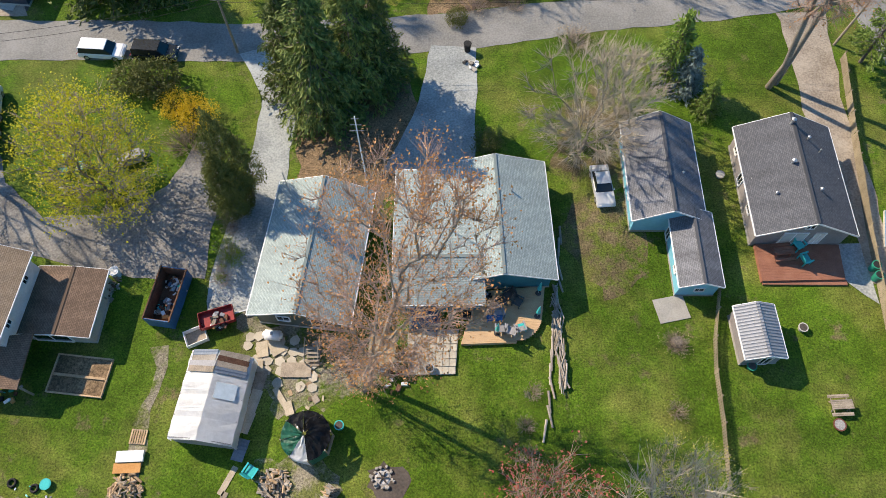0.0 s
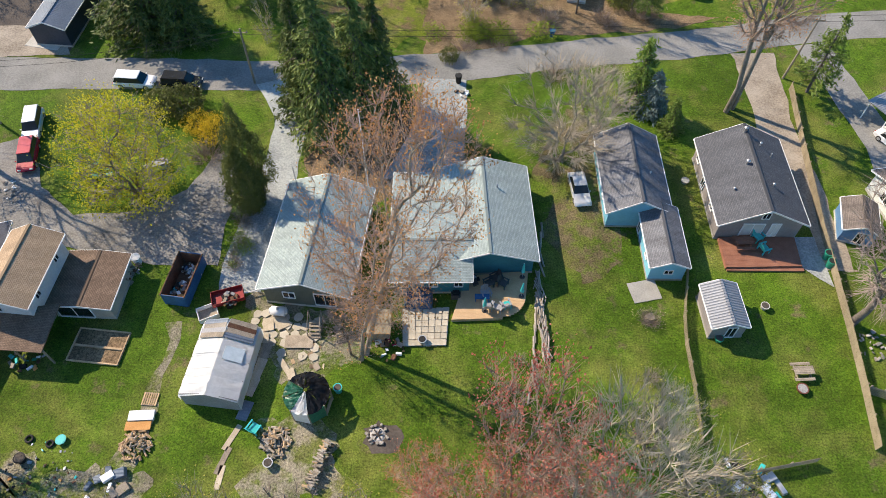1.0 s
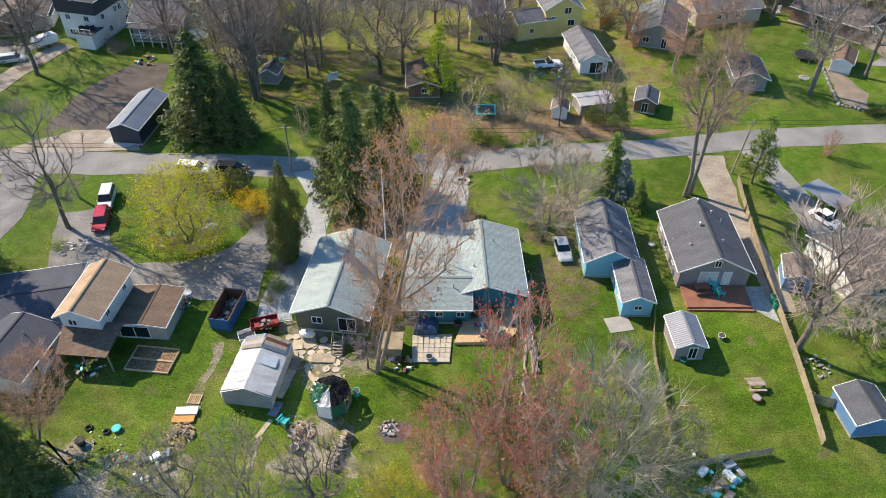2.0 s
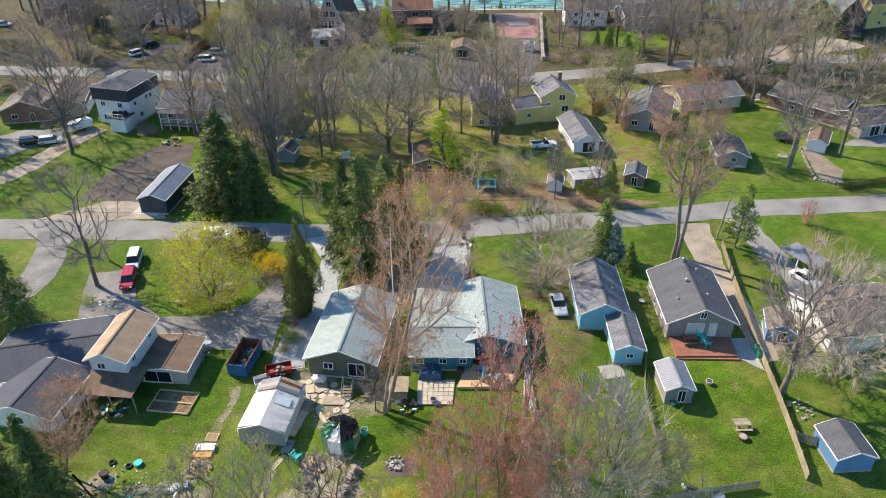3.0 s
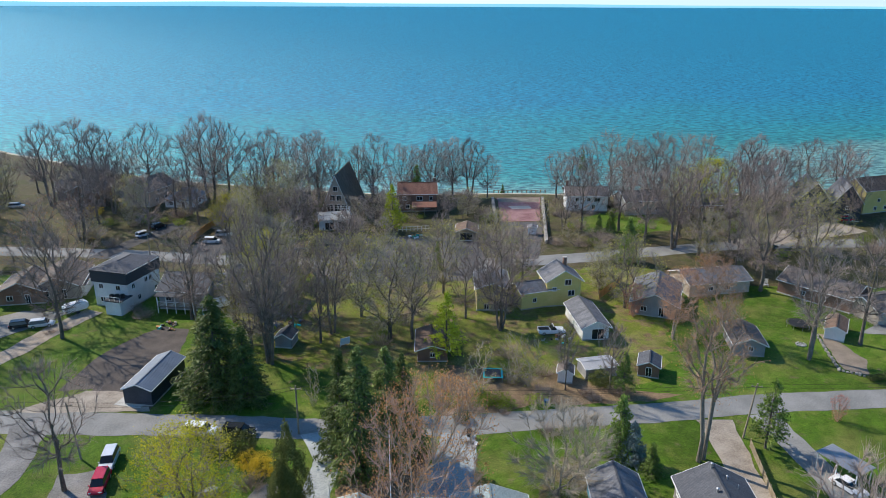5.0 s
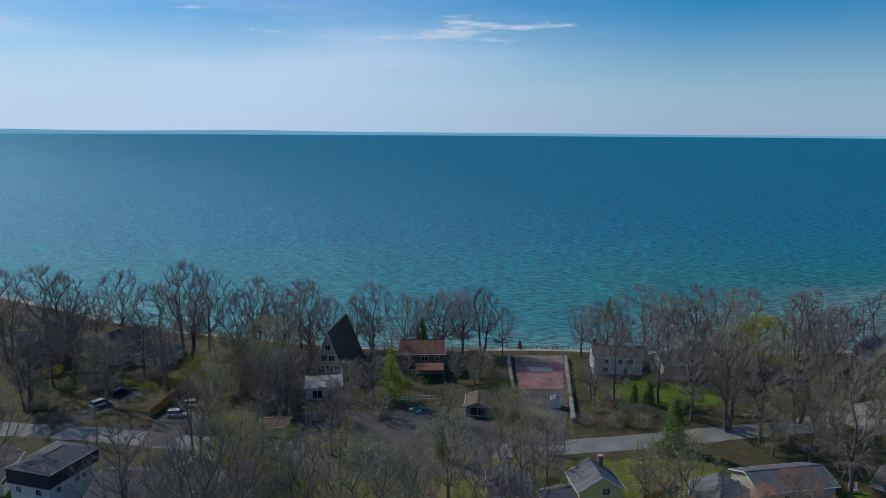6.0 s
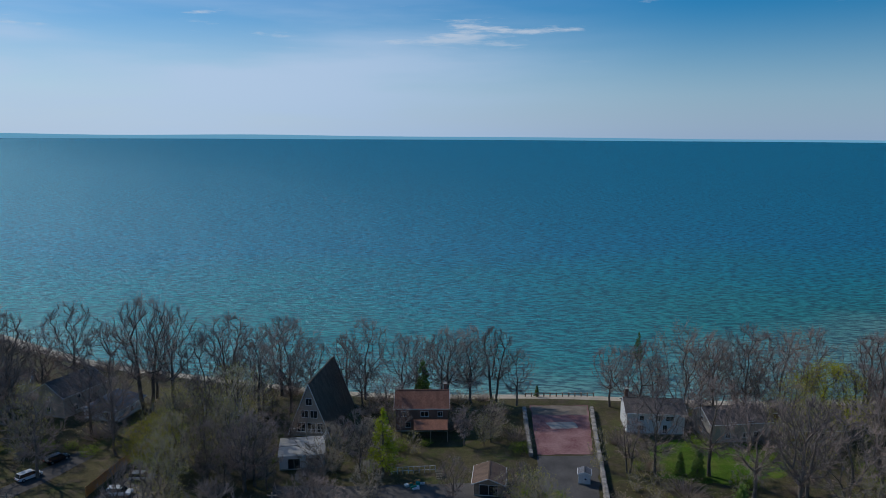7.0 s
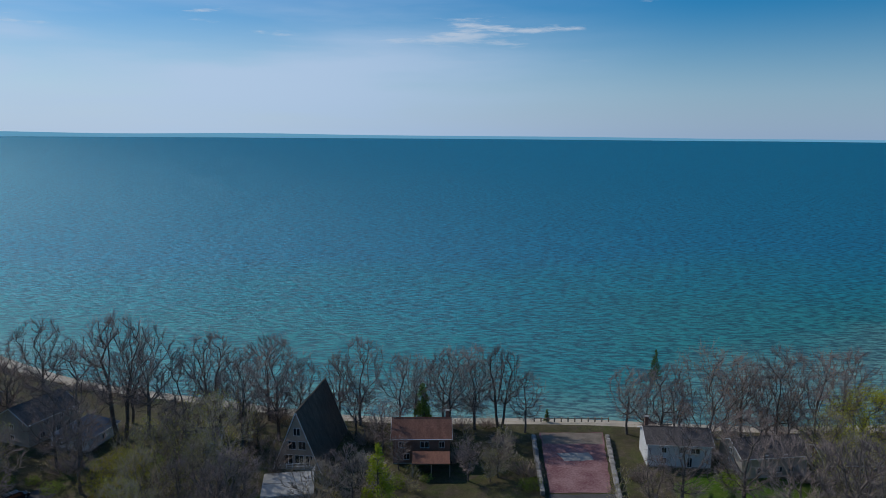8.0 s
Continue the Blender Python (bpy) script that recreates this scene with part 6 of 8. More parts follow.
house("house", "white bungalow with grey striped hipped roof by the shore", (-86.2, 166.8), (-84.9, 176.2), 4.4, 4.4, 3.0, 5.4, WHITE, STEEL_ROOF, [("N", -2.4, 0.9, 1.2, 1.2), ("N", 1.5, 0.2, 1.0, 2.0, "door"), ("R", 0, 0.9, 1.2, 1.2)], hip=3.6)
for lab, a, b, wl, ev, tp, wm, rm in (
        ("two-storey beige lake house with dark roof", (-99.6, 168.6), (-96.2, 180.6), 4.6, 5.2, 8.0, BEIGE, SH_WARM),
        ("brown lake house with weathered roof", (-115.6, 166.3), (-115.1, 175.5), 4.4, 5.0, 7.0, BRICK, SH_WARM),
        ("low grey cottage hidden among bare trees", (-62.3, 169.3), (-55.7, 170.7), 3.6, 3.0, 4.6, GREYWALL, SH_WARM),
        ("beige lake house under bare trees", (47.2, 169.0), (60.4, 171.6), 4.2, 4.4, 6.5, BEIGE, SH_WARM),
        ("brown bungalow by the beach", (64.1, 170.6), (76.3, 171.6), 4.2, 3.0, 5.0, BRICK, SH_WARM),
        ("black modern house with steep roofs", (102.0, 163.5), (104.5, 176.0), 4.2, 6.0, 10.8, NAVY, SH_DARK),
        ("grey modern house wing with steep roof", (110.6, 161.5), (113.0, 172.0), 3.6, 6.0, 10.8, NAVY, SH_GREY),
        ("yellow lake house with brown roof", (117.6, 172.5), (132.0, 178.0), 4.2, 7.4, 10.2, YELLOW, SH_BROWN),
        ("grey lake house with a long roof", (-129.2, 177.7), (-114.3, 184.6), 4.2, 3.4, 5.5, GREYWALL, SH_WARM)):
    house("house", lab, a, b, wl, wl, ev, tp, wm, rm, [("R", -3, 0.9, 1.2, 1.2), ("R", 1, 0.9, 1.2, 1.2), ("R", 3.4, 0.9, 1.2, 1.2), ("N", 0, 0.9, 1.2, 1.2)] + ([("R", -2, 3.4, 1.1, 1.1), ("R", 2, 3.4, 1.1, 1.1), ("N", 0, 3.4, 1.1, 1.1)] if ev > 4.2 else []))
house("garden_shed", "small brown shed beside the parking yard", (-43.7, 127.9), (-38.6, 128.2), 2.3, 2.3, 2.4, 3.1, BEIGE, SH_BROWN, [("R", 0, 1.0, 0.9, 0.8)], category="shed")
# its opening is closed by a dark pane in place of the shaded inside
house("shelter", "open timber shelter with brown gable roof", (1.0, 139.2), (1.3, 145.5), 2.6, 2.6, 2.6, 3.6, OLDWOOD, SH_BROWN, [("N", 0, 0.1, 3.4, 2.1, "door")], category="shelter")
house("garden_shed", "small white hut beside the court", (18.8, 144.7), (19.1, 146.9), 1.1, 1.1, 2.2, 2.6, WHITE, SH_GREY, [("N", 0.2, 0.9, 0.5, 0.5)], over=0.15, category="shed")


# ---- woods: leafless trees filling the lots between the lanes and the shore ----
OPEN = [(-66, 138, 13), (-84, 140, 9), (18, 178, 16), (-9, 143, 15), (-4, 133, 10), (18, 145, 9), (19, 160, 10), (40, 150, 9), (104, 153, 10), (95, 148, 8)]


def ROAD_Y(x):
    """The middle of the lake road."""
    for (xa, ya), (xb, yb) in (((-400, 135.0), (-116, 126.2)), ((-116, 126.2), (-54, 121.6)), ((-54, 121.6), (4.4, 122.4)), ((4.4, 122.4), (400, 216.0))):
        if x < xb:
            return ya + (yb - ya) * (x - xa) / (xb - xa)
    return 216.0


def lane_free(x, y):
    if abs(y - ROAD_Y(x)) < 5.0:
        return False
    return not any((x - hx) ** 2 + (y - hy) ** 2 < (hr * 0.85) ** 2 for hx, hy, hr in HOUSES + OPEN)


rnd = random.Random(2024)
placed = []
for kinds, x0, x1, y0, y1, h0, h1, cnt, group in (
        (("bare", "bare2", "olive", "olive"), -165, -12, 122, 164, 13, 20, 16, G3), (("bare", "olive", "bare2", "olive"), -45, 16, 74, 114, 12, 19, 12, G3),
        (("bare", "olive", "bare3", "olive"), 30, 135, 118, 164, 13, 20, 13, G3), (("bare", "olive"), -135, -88, 62, 108, 14, 20, 6, G3), (("bare", "bare2", "rust"), 84, 135, 62, 112, 14, 20, 6, G3),
        (("bare3", "bare", "bare2"), -165, 4, 166, 186, 14, 21, 17, G1), (("bare3", "bare2", "brown"), 32, 150, 166, 186, 14, 21, 13, G1)):
    tries = 0
    while cnt and tries < 400:
        tries += 1
        x, y = rnd.uniform(x0, x1), rnd.uniform(y0, y1)
        if lane_free(x, y) and all((x - a) ** 2 + (y - b) ** 2 > 25 for a, b in placed):
            placed.append((x, y))
            plant(rnd.choice(kinds), x, y, rnd.uniform(h0, h1), rnd.uniform(0, 360), rnd.uniform(0.85, 1.1), group)
            cnt -= 1
# low trees crowding the lots behind the lake houses
rnd = random.Random(303)
cnt = 0
while cnt < 16:
    x, y = rnd.uniform(-62, 8), rnd.uniform(132, 172)
    if lane_free(x, y):
        plant(rnd.choice(("bare2", "bare3", "bare3", "pale")), x, y, rnd.uniform(7, 11), rnd.uniform(0, 360), rnd.uniform(0.9, 1.2), G3)
        cnt += 1
# undergrowth
rnd = random.Random(78)
for kind, x0, x1, y0, y1, cnt in (("brush", 6, 22, -14, 0, 7), ("brush", -110, 100, 128, 178, 40), ("leafy", -100, 110, 130, 180, 26), ("shrub", -110, 110, 100, 176, 14), ("brush", -120, 120, 70, 112, 14), ("brush", 0, 30, 60, 70, 10), ("leafy", -4, 12, 57.5, 59.5, 9)):
    for _ in range(cnt):
        x, y = rnd.uniform(x0, x1), rnd.uniform(y0, y1)
        if not lane_free(x, y):
            continue
        plant(kind, x, y, rnd.uniform(0.9, 2.2), rnd.uniform(0, 360), rnd.uniform(0.9, 1.4), "undergrowth")
# dry brush along the bank above the beach
for i in range(40):
    x = -150 + i * 7.2 + rnd.uniform(-2.5, 2.5)
    if not 4 < x < 34:
        plant("brush", x, shore(x) - 10.5 + rnd.uniform(-1.2, 0.8), rnd.uniform(1.4, 2.8), rnd.uniform(0, 360), rnd.uniform(1.0, 1.6), "brush along the bank")
# young stems and thickets among the lake houses
rnd = random.Random(91)
for kind, cnt, h0, h1 in (("sapling", 40, 4.0, 9.0), ("brush", 70, 1.5, 3.4), ("forsythia", 3, 1.8, 2.6), ("leafy", 22, 1.2, 2.6)):
    for _ in range(cnt):
        x, y = rnd.uniform(-115, 110), rnd.uniform(128, 178)
        if lane_free(x, y):
            plant(kind, x, y, rnd.uniform(h0, h1), rnd.uniform(0, 360), rnd.uniform(0.9, 1.4), "undergrowth")

# ---- fences ----
def fence(label, pts, height, material, gap=0.03, board=0.14, name="fence", cap=True):
    f = thing(name, label, "fence")
    rnd = random.Random(len(label))
    for a, b in zip(pts[:-1], pts[1:]):
        a, b = Vector((*a, 0)), Vector((*b, 0))
        n = max(1, round((b - a).length / 2.4))
        ang = math.atan2(b.y - a.y, b.x - a.x)
        for i in range(n):
            p, q = a.lerp(b, i / n), a.lerp(b, (i + 1) / n)
            ln = (q - p).length
            m = Matrix.Translation(p) @ Matrix.Rotation(ang, 4, "Z") @ Matrix.Rotation(rnd.uniform(-0.025, 0.025), 4, "X")
            part("post", box(bmesh.new(), p.x, p.y, 0, 0.12, 0.12, height + 0.12, ang, bevel=0.01), material, f)
            bm = bmesh.new()
            box(bm, ln / 2, 0, 0.35, ln - 0.1, 0.05, 0.09)
            box(bm, ln / 2, 0, height - 0.35, ln - 0.1, 0.05, 0.09)
            x = 0.12
            while x < ln - 0.05:
                box(bm, x, -0.045 + rnd.uniform(-0.006, 0.006), 0.06, board, 0.02, height - 0.06 + rnd.uniform(-0.04, 0.03))
                x += board + gap
            bmesh.ops.transform(bm, matrix=m, verts=bm.verts)
            part("panel", bm, material, f)["kind"] = "stuff"
    return f


fence("weathered board fence beside the taupe house", [(41.1, 49.1), (39.8, 39.0), (38.6, 28.7), (37.6, 16.4), (37.0, 10.5), (36.3, 4.9)], 1.25, FENCEWOOD)
fence("grey picket fence between two gardens", [(23.9, 23.0), (22.6, 17.8), (22.2, 14.8), (22.1, 10.4), (21.7, 5.2)], 1.05, FENCEWOOD, 0.09)
fence("low grey fence at the garden's foot", [(21.3, 1.9), (25.8, 3.0), (31.1, 4.0)], 1.2, OLDWOOD, 0.06)
fence("grey side fence behind the blue shed", [(37.1, 10.2), (38.8, 9.6), (41.9, 9.4)], 1.4, OLDWOOD, 0.05)
fence("orange cedar board fence beside parked cars", [(-70.6, 133.7), (-70.1, 144.4), (-68.4, 155.2), (-67.8, 165.0)], 1.9, CEDARWOOD, 0.01)
fence("weathered privacy fence on the corner lot", [(29.1, 101.3), (35.9, 111.2)], 1.8, CEDARWOOD, 0.01)

# ---- seawall and terrace ----
sw = thing("seawall", "low dark timber seawall railing at the court's end", "railing")
for i in range(12):
    p = Vector((*(10.2, 189.2), 0)).lerp(Vector((*(27.2, 190.6), 0)), i / 11)
    part("post", boxed(p.x, p.y, 0, 0.3, 0.3, 1.0), OLDWOOD, sw)
    if i < 11:
        q = Vector((*(10.2, 189.2), 0)).lerp(Vector((*(27.2, 190.6), 0)), (i + 1) / 11)
        part("rail", rod((p.x, p.y, 0.8), (q.x, q.y, 0.8), 0.08, n=6), OLDWOOD, sw)
for lab, a, b in (("grey stone retaining wall along the court", (9.4, 179.7), (9.6, 155.1)), ("grey stone retaining wall beside the court lane", (25.3, 181.0), (21.9, 137.2))):
    a, b = Vector((*a, 0)), Vector((*b, 0))
    w = thing("retaining_wall", lab, "wall")
    rnd = random.Random(5)
    n = int((b - a).length / 0.9)
    for i in range(n):
        for k in range(2):
            p = a.lerp(b, (i + 0.5 * k) / n)
            part("stone", boxed(p.x + rnd.uniform(-0.1, 0.1), p.y, k * 0.55, 0.8, 0.95, 0.6, rnd.uniform(-0.2, 0.2), bevel=0.08), STONE, w)


# ---- decks and patio ----
def deck(label, corners, z, material, round_corner=None, name="deck"):
    """A timber deck over four plan corners (near left, near right, far right, far left): planks on a frame."""
    d = thing(name, label, "deck")
    a, b, c, e = [Vector(p) for p in corners]
    n = max(8, int((e - a).length / 0.15))
    bm = bmesh.new()
    for i in range(n):
        p, q = a.lerp(e, (i + 0.5) / n), b.lerp(c, (i + 0.5) / n)
        if round_corner:
            k = max(0.0, 1 - i * (e - a).length / n / round_corner)
            q = q + (p - q).normalized() * round_corner * (1 - math.sqrt(max(0, 1 - k * k)))
        m, ang = (p + q) / 2, math.atan2(q.y - p.y, q.x - p.x)
        box(bm, m.x, m.y, z - 0.04, (q - p).length, (e - a).length / n - 0.012, 0.04, ang)
    dk = part("decking", bm, material, d)
    dk["kind"] = "stuff"
    for p, q in ((a, b if not round_corner else b + (a - b).normalized() * round_corner), (b + ((c - b).normalized() * round_corner if round_corner else Vector((0, 0))), c), (a, e)):
        m, ang = (p + q) / 2, math.atan2(q.y - p.y, q.x - p.x)
        part("fascia", boxed(m.x, m.y, 0, (q - p).length, 0.05, z - 0.05, ang), material, d)
    return d


deck("new blond timber deck with a rounded corner behind the teal house", [(0.6, 17.1), (7.4, 17.4), (8.1, 22.6), (2.0, 22.0)], 0.4, DECKWOOD, 2.0)
deck("red-stained timber deck behind the taupe house", [(27.7, 23.2), (35.2, 23.4), (35.4, 26.9), (27.7, 26.9)], 0.4, DECKRED)
part("step", boxed(0, 0, 0, 7.6, 0.5, 0.2), DECKRED, thing("deck_step", "long red timber step along the deck", "step", pose(*(31.6, 23.2), 0)))
a_, b_, c_, d_ = [Vector(p) for p in ((-3.9, 14.4), (0.1, 14.5), (0.4, 18.6), (-4.1, 18.3))]
pat = tagged(patch("patio", "square pale concrete pavers behind the teal wing", [a_, b_, c_, d_], CONCRETE, 0.03, 0.05, seed=50, category="patio"), kind="structure")
stone_mesh = None
for i in range(7):
    for j in range(6):
        u, v = (i + 0.5) / 7, (j + 0.5) / 6
        p = a_.lerp(b_, u).lerp(d_.lerp(c_, u), v)
        if stone_mesh is None:
            bm = boxed(0, 0, 0, (b_ - a_).length / 7 - 0.018, (d_ - a_).length / 6 - 0.018, 0.05, bevel=0.012)
            ob = part("paver", bm, PAVER, pat)
            stone_mesh = ob.data
        else:
            ob = new("paver", stone_mesh)
            ob.parent = pat
        ob.matrix_local = pose(p.x, p.y, 0.16 + random.Random(i * 9 + j).uniform(-0.006, 0.006), 0, 0, random.Random(i + j * 7).uniform(-1, 1))


# ---- vehicles ----
def car(label, paint, at, yaw, ln=4.6, wd=1.85, ht=1.5, suv=False, bed=False, group="parked vehicles"):
    """A parked car or pick-up; yaw: where its nose points, in degrees from +x."""
    c = thing("pickup_truck" if bed else "car", label, "car", pose(*at, 0.05, 0, 0, yaw), group)
    mid = ht * 0.56
    side = [(-ln / 2, 0.42), (-ln / 2 + 0.05, mid - 0.05), (-ln / 2 + 0.5, mid), (ln * 0.22, mid), (ln / 2 - 0.25, mid - 0.14), (ln / 2, mid - 0.35), (ln / 2 - 0.02, 0.38), (ln / 2 - 0.4, 0.26), (-ln / 2 + 0.4, 0.26)]
    bm = bmesh.new()
    lo = [bm.verts.new((x, -wd / 2, z)) for x, z in side]
    hi = [bm.verts.new((x, wd / 2, z)) for x, z in side]
    bm.faces.new(lo); bm.faces.new(hi[::-1])
    for i in range(len(side)):
        bm.faces.new((lo[i], hi[i], hi[(i + 1) % len(side)], lo[(i + 1) % len(side)]))
    bmesh.ops.recalc_face_normals(bm, faces=bm.faces)
    bmesh.ops.bevel(bm, geom=[e for e in bm.edges], offset=0.07, segments=2, affect="EDGES", clamp_overlap=True)
    body = part("body", bm, paint, c)
    back = -ln / 2 + (0.12 if suv else 0.7)
    if bed:
        back = -0.3
    front = ln * (0.29 if suv else 0.2)
    tb, tf = back + (0.3 if suv else 0.6), front - 0.7

    def taper(x0, x1, x2, x3, z0, z1, w0, w1):
        bm = bmesh.new()
        v = [bm.verts.new(p) for p in ((x0, -w0, z0), (x3, -w0, z0), (x3, w0, z0), (x0, w0, z0), (x1, -w1, z1), (x2, -w1, z1), (x2, w1, z1), (x1, w1, z1))]
        for f in ((0, 3, 2, 1), (4, 5, 6, 7), (0, 1, 5, 4), (1, 2, 6, 5), (2, 3, 7, 6), (3, 0, 4, 7)):
            bm.faces.new([v[i] for i in f])
        bmesh.ops.bevel(bm, geom=list(bm.edges), offset=0.05, segments=2, affect="EDGES", clamp_overlap=True)
        return bm
    part("glazing", taper(back, tb, tf, front, mid - 0.04, ht - 0.06, wd / 2 - 0.08, wd / 2 - 0.25), GLASS, c, "dark tinted glass")
    part("roof", boxed((tb + tf) / 2, 0, ht - 0.09, tf - tb + 0.1, wd - 0.4, 0.09, bevel=0.04), paint, c)
    for sx in (tb - 0.12, (tb + tf) / 2):
        for sy in (-1, 1):
            part("pillar", box(bmesh.new(), sx, sy * (wd / 2 - 0.14), mid - 0.05, 0.09, 0.06, ht - mid - 0.02, rx=sy * 0.25), paint, c)
    if bed:
        part("cargo_bed", boxed((-ln / 2 + back) / 2 + 0.05, 0, mid - 0.02, back + ln / 2 - 0.25, wd - 0.3, 0.03), BLACK, c)
        for sy in (-1, 1):
            part("bed_side", boxed((-ln / 2 + back) / 2, sy * (wd / 2 - 0.1), mid - 0.02, back + ln / 2 - 0.1, 0.12, 0.16, bevel=0.03), paint, c)
    for sx in (-ln * 0.31, ln * 0.31):
        for sy in (-1, 1):
            wh = part("wheel", rod((sx, sy * (wd / 2 - 0.2), 0.33), (sx, sy * (wd / 2 + 0.01), 0.33), 0.33, n=16), BLACK, c)
            part("rim", rod((sx, sy * (wd / 2), 0.33), (sx, sy * (wd / 2 + 0.02), 0.33), 0.21, n=12), STEEL, wh)
    for sy in (-1, 1):
        part("headlight", boxed(ln / 2 - 0.1, sy * (wd / 2 - 0.3), mid - 0.36, 0.14, 0.36, 0.14, bevel=0.03), LAMPGLASS, c)
        part("tail_light", boxed(-ln / 2 + 0.03, sy * (wd / 2 - 0.2), mid - 0.25, 0.1, 0.26, 0.16, bevel=0.02), TAILRED, c)
        part("mirror", boxed(front - 0.25, sy * (wd / 2 + 0.06), mid, 0.14, 0.16, 0.12, bevel=0.03), paint, c)
    return c


car("silver sedan parked on dry grass beside the light blue cottage", SILVERCAR, (14.2, 33.0), -85, 4.6, 1.8, 1.45)
car("white estate car parked at the road's edge", WHITECAR, (-37.6, 49.6), -4, 4.9, 1.9, 1.6, True)
car("black estate car parked at the road's edge", BLACKCAR, (-31.9, 49.4), -4, 4.9, 1.9, 1.65, True)
car("bright red estate car parked on gravel", REDCAR, (-46.3, 37.4), -78, 4.7, 1.85, 1.65, True)
car("silver estate car parked behind the red car", SILVERCAR, (-47.4, 42.2), -78, 4.8, 1.9, 1.7, True)
car("white saloon under an open carport", WHITECAR, (50.2, 40.0), -60, 4.6, 1.8, 1.45)
car("white pickup parked near the yellow house", WHITECAR, (17.1, 84.6), 10, 5.2, 1.9, 1.7, False, True)
for lab, paint, at, yaw in (("white van on the drive by the cedar fence", WHITECAR, (-85.1, 139.6), 60), ("dark grey car on the drive by the cedar fence", BLACKCAR, (-84.1, 146.8), 60), ("white hatchback in the parking yard", WHITECAR, (-65.1, 134.9), 5),
                            ("grey car in the parking yard", SILVERCAR, (-63.8, 140.7), 5), ("red car beside the lake house", REDCAR, (-122.7, 174.8), 20), ("dark car on the corner drive", BLACKCAR, (-84.2, 83.3), 20),
                            ("grey car on the corner drive", SILVERCAR, (-80.7, 83.9), 20), ("red car before the modern house", REDCAR, (110.7, 161.3), 10), ("dark car under the bare trees", BLACKCAR, (78.6, 136.1), 10),
                            ("white car on the side drive", WHITECAR, (-49.3, 95.4), 60), ("pale car near the lake road", SILVERCAR, (-135.5, 165.4), 10)):
    car(lab, paint, at, yaw, 4.5, 1.82, 1.55, True)


# ---- near garden things ----
def shelter():
    """White tarpaulin over a gabled frame, with a board end."""
    a, b, c, d = [Vector((*p, 0)) for p in ((-22.6, 8.6), (-17.8, 8.0), (-17.2, 14.4), (-21.9, 15.0))]
    near, far = (a + b) / 2, (c + d) / 2 + Vector((0.2, 0.9, 0))
    ln, w = (far - near).length, ((b - a).length + (c - d).length) / 4
    yaw = math.atan2(far.y - near.y, far.x - near.x) - math.pi / 2
    mid = (near + far) / 2
    t = thing("storage_shelter", "white tarpaulin storage shelter with patched board end", "shelter", Matrix.Translation(mid) @ Matrix.Rotation(yaw, 4, "Z"))
    bm = bmesh.new()
    w += 0.25
    prof = [(-w, 1.1), (-w, 2.0), (-w * 0.5, 2.5), (0, 2.98), (w * 0.5, 2.5), (w, 2.0), (w, 0.6)]
    rows = []
    for j in range(17):
        y = -ln / 2 + ln * j / 16
        row = []
        for k, (x, z) in enumerate(prof):
            sag = 0.07 * abs(math.sin(j * math.pi / 4)) * (0 if z < 1 else 1)
            row.append(bm.verts.new((x + noise.noise((x, y * 2, 1)) * 0.06, y, z - 0.06 + sag + noise.noise((x * 1.5, y * 1.5, 4)) * 0.07)))
        rows.append(row)
    for j in range(16):
        for k in range(6):
            bm.faces.new((rows[j][k], rows[j][k + 1], rows[j + 1][k + 1], rows[j + 1][k]))
    bmesh.ops.solidify(bm, geom=bm.faces[:], thickness=0.03)
    cov = part("cover", bm, TARP, t)
    pts = [(-w + 0.08, 0), (w - 0.08, 0), (w - 0.08, 2.1), (0, 2.9), (-w + 0.08, 2.1)]
    for ya in (-ln / 2 + 0.12, ln / 2 - 0.2):
        bm = bmesh.new()
        f1 = [bm.verts.new((x, ya, z)) for x, z in pts]
        f2 = [bm.verts.new((x, ya + 0.06, z)) for x, z in pts]
        bm.faces.new(f1); bm.faces.new(f2[::-1])
        for i in range(5):
            bm.faces.new((f1[i], f2[i], f2[(i + 1) % 5], f1[(i + 1) % 5]))
        bmesh.ops.recalc_face_normals(bm, faces=bm.faces)
        part("end_board", bm, GREYWALL, t)
    for i in range(5):
        part("frame_arch", rod((-w + 0.1, -ln / 2 + 0.2 + i * (ln - 0.4) / 4, 0), (-w + 0.1, -ln / 2 + 0.2 + i * (ln - 0.4) / 4, 2.1), 0.04), STEEL, t)
        part("frame_arch", rod((w - 0.1, -ln / 2 + 0.2 + i * (ln - 0.4) / 4, 0), (w - 0.1, -ln / 2 + 0.2 + i * (ln - 0.4) / 4, 2.1), 0.04), STEEL, t)
    rnd = random.Random(3)
    run = math.hypot(w * 0.92, 0.9)
    for i in range(8):
        s = -1 if i % 2 else 1
        bm = boxed(0, 0, 0, run * rnd.uniform(0.92, 1.02), 0.5, 0.025)
        bmesh.ops.transform(bm, matrix=Matrix.Translation((s * w * 0.47, ln / 2 - 0.2 - (i // 2) * 0.47, 2.56 + 0.006 * i)) @ Matrix.Rotation(s * 0.345, 4, "Y") @ Matrix.Rotation(rnd.uniform(-0.04, 0.04), 4, "Z"), verts=bm.verts)
        part("roof_board", bm, (OLDWOOD, STEEL_ROOF, RUST, GREYWOOD, OLDWOOD, GREYWALL, STEEL_ROOF, OLDWOOD)[i], t)
    part("cover_patch", box(bmesh.new(), w * 0.47, ln * 0.06, 2.575, 1.7, 1.3, 0.02, ry=0.345), TARP_GREY, t, "pale blue-grey patch on the cover")
    for i in range(3):
        part("fold", box(bmesh.new(), -w * 0.45, -ln * 0.35 + i * ln * 0.2, 2.585, run * 0.95, 0.06, 0.02, ry=-0.345), TARP, t)


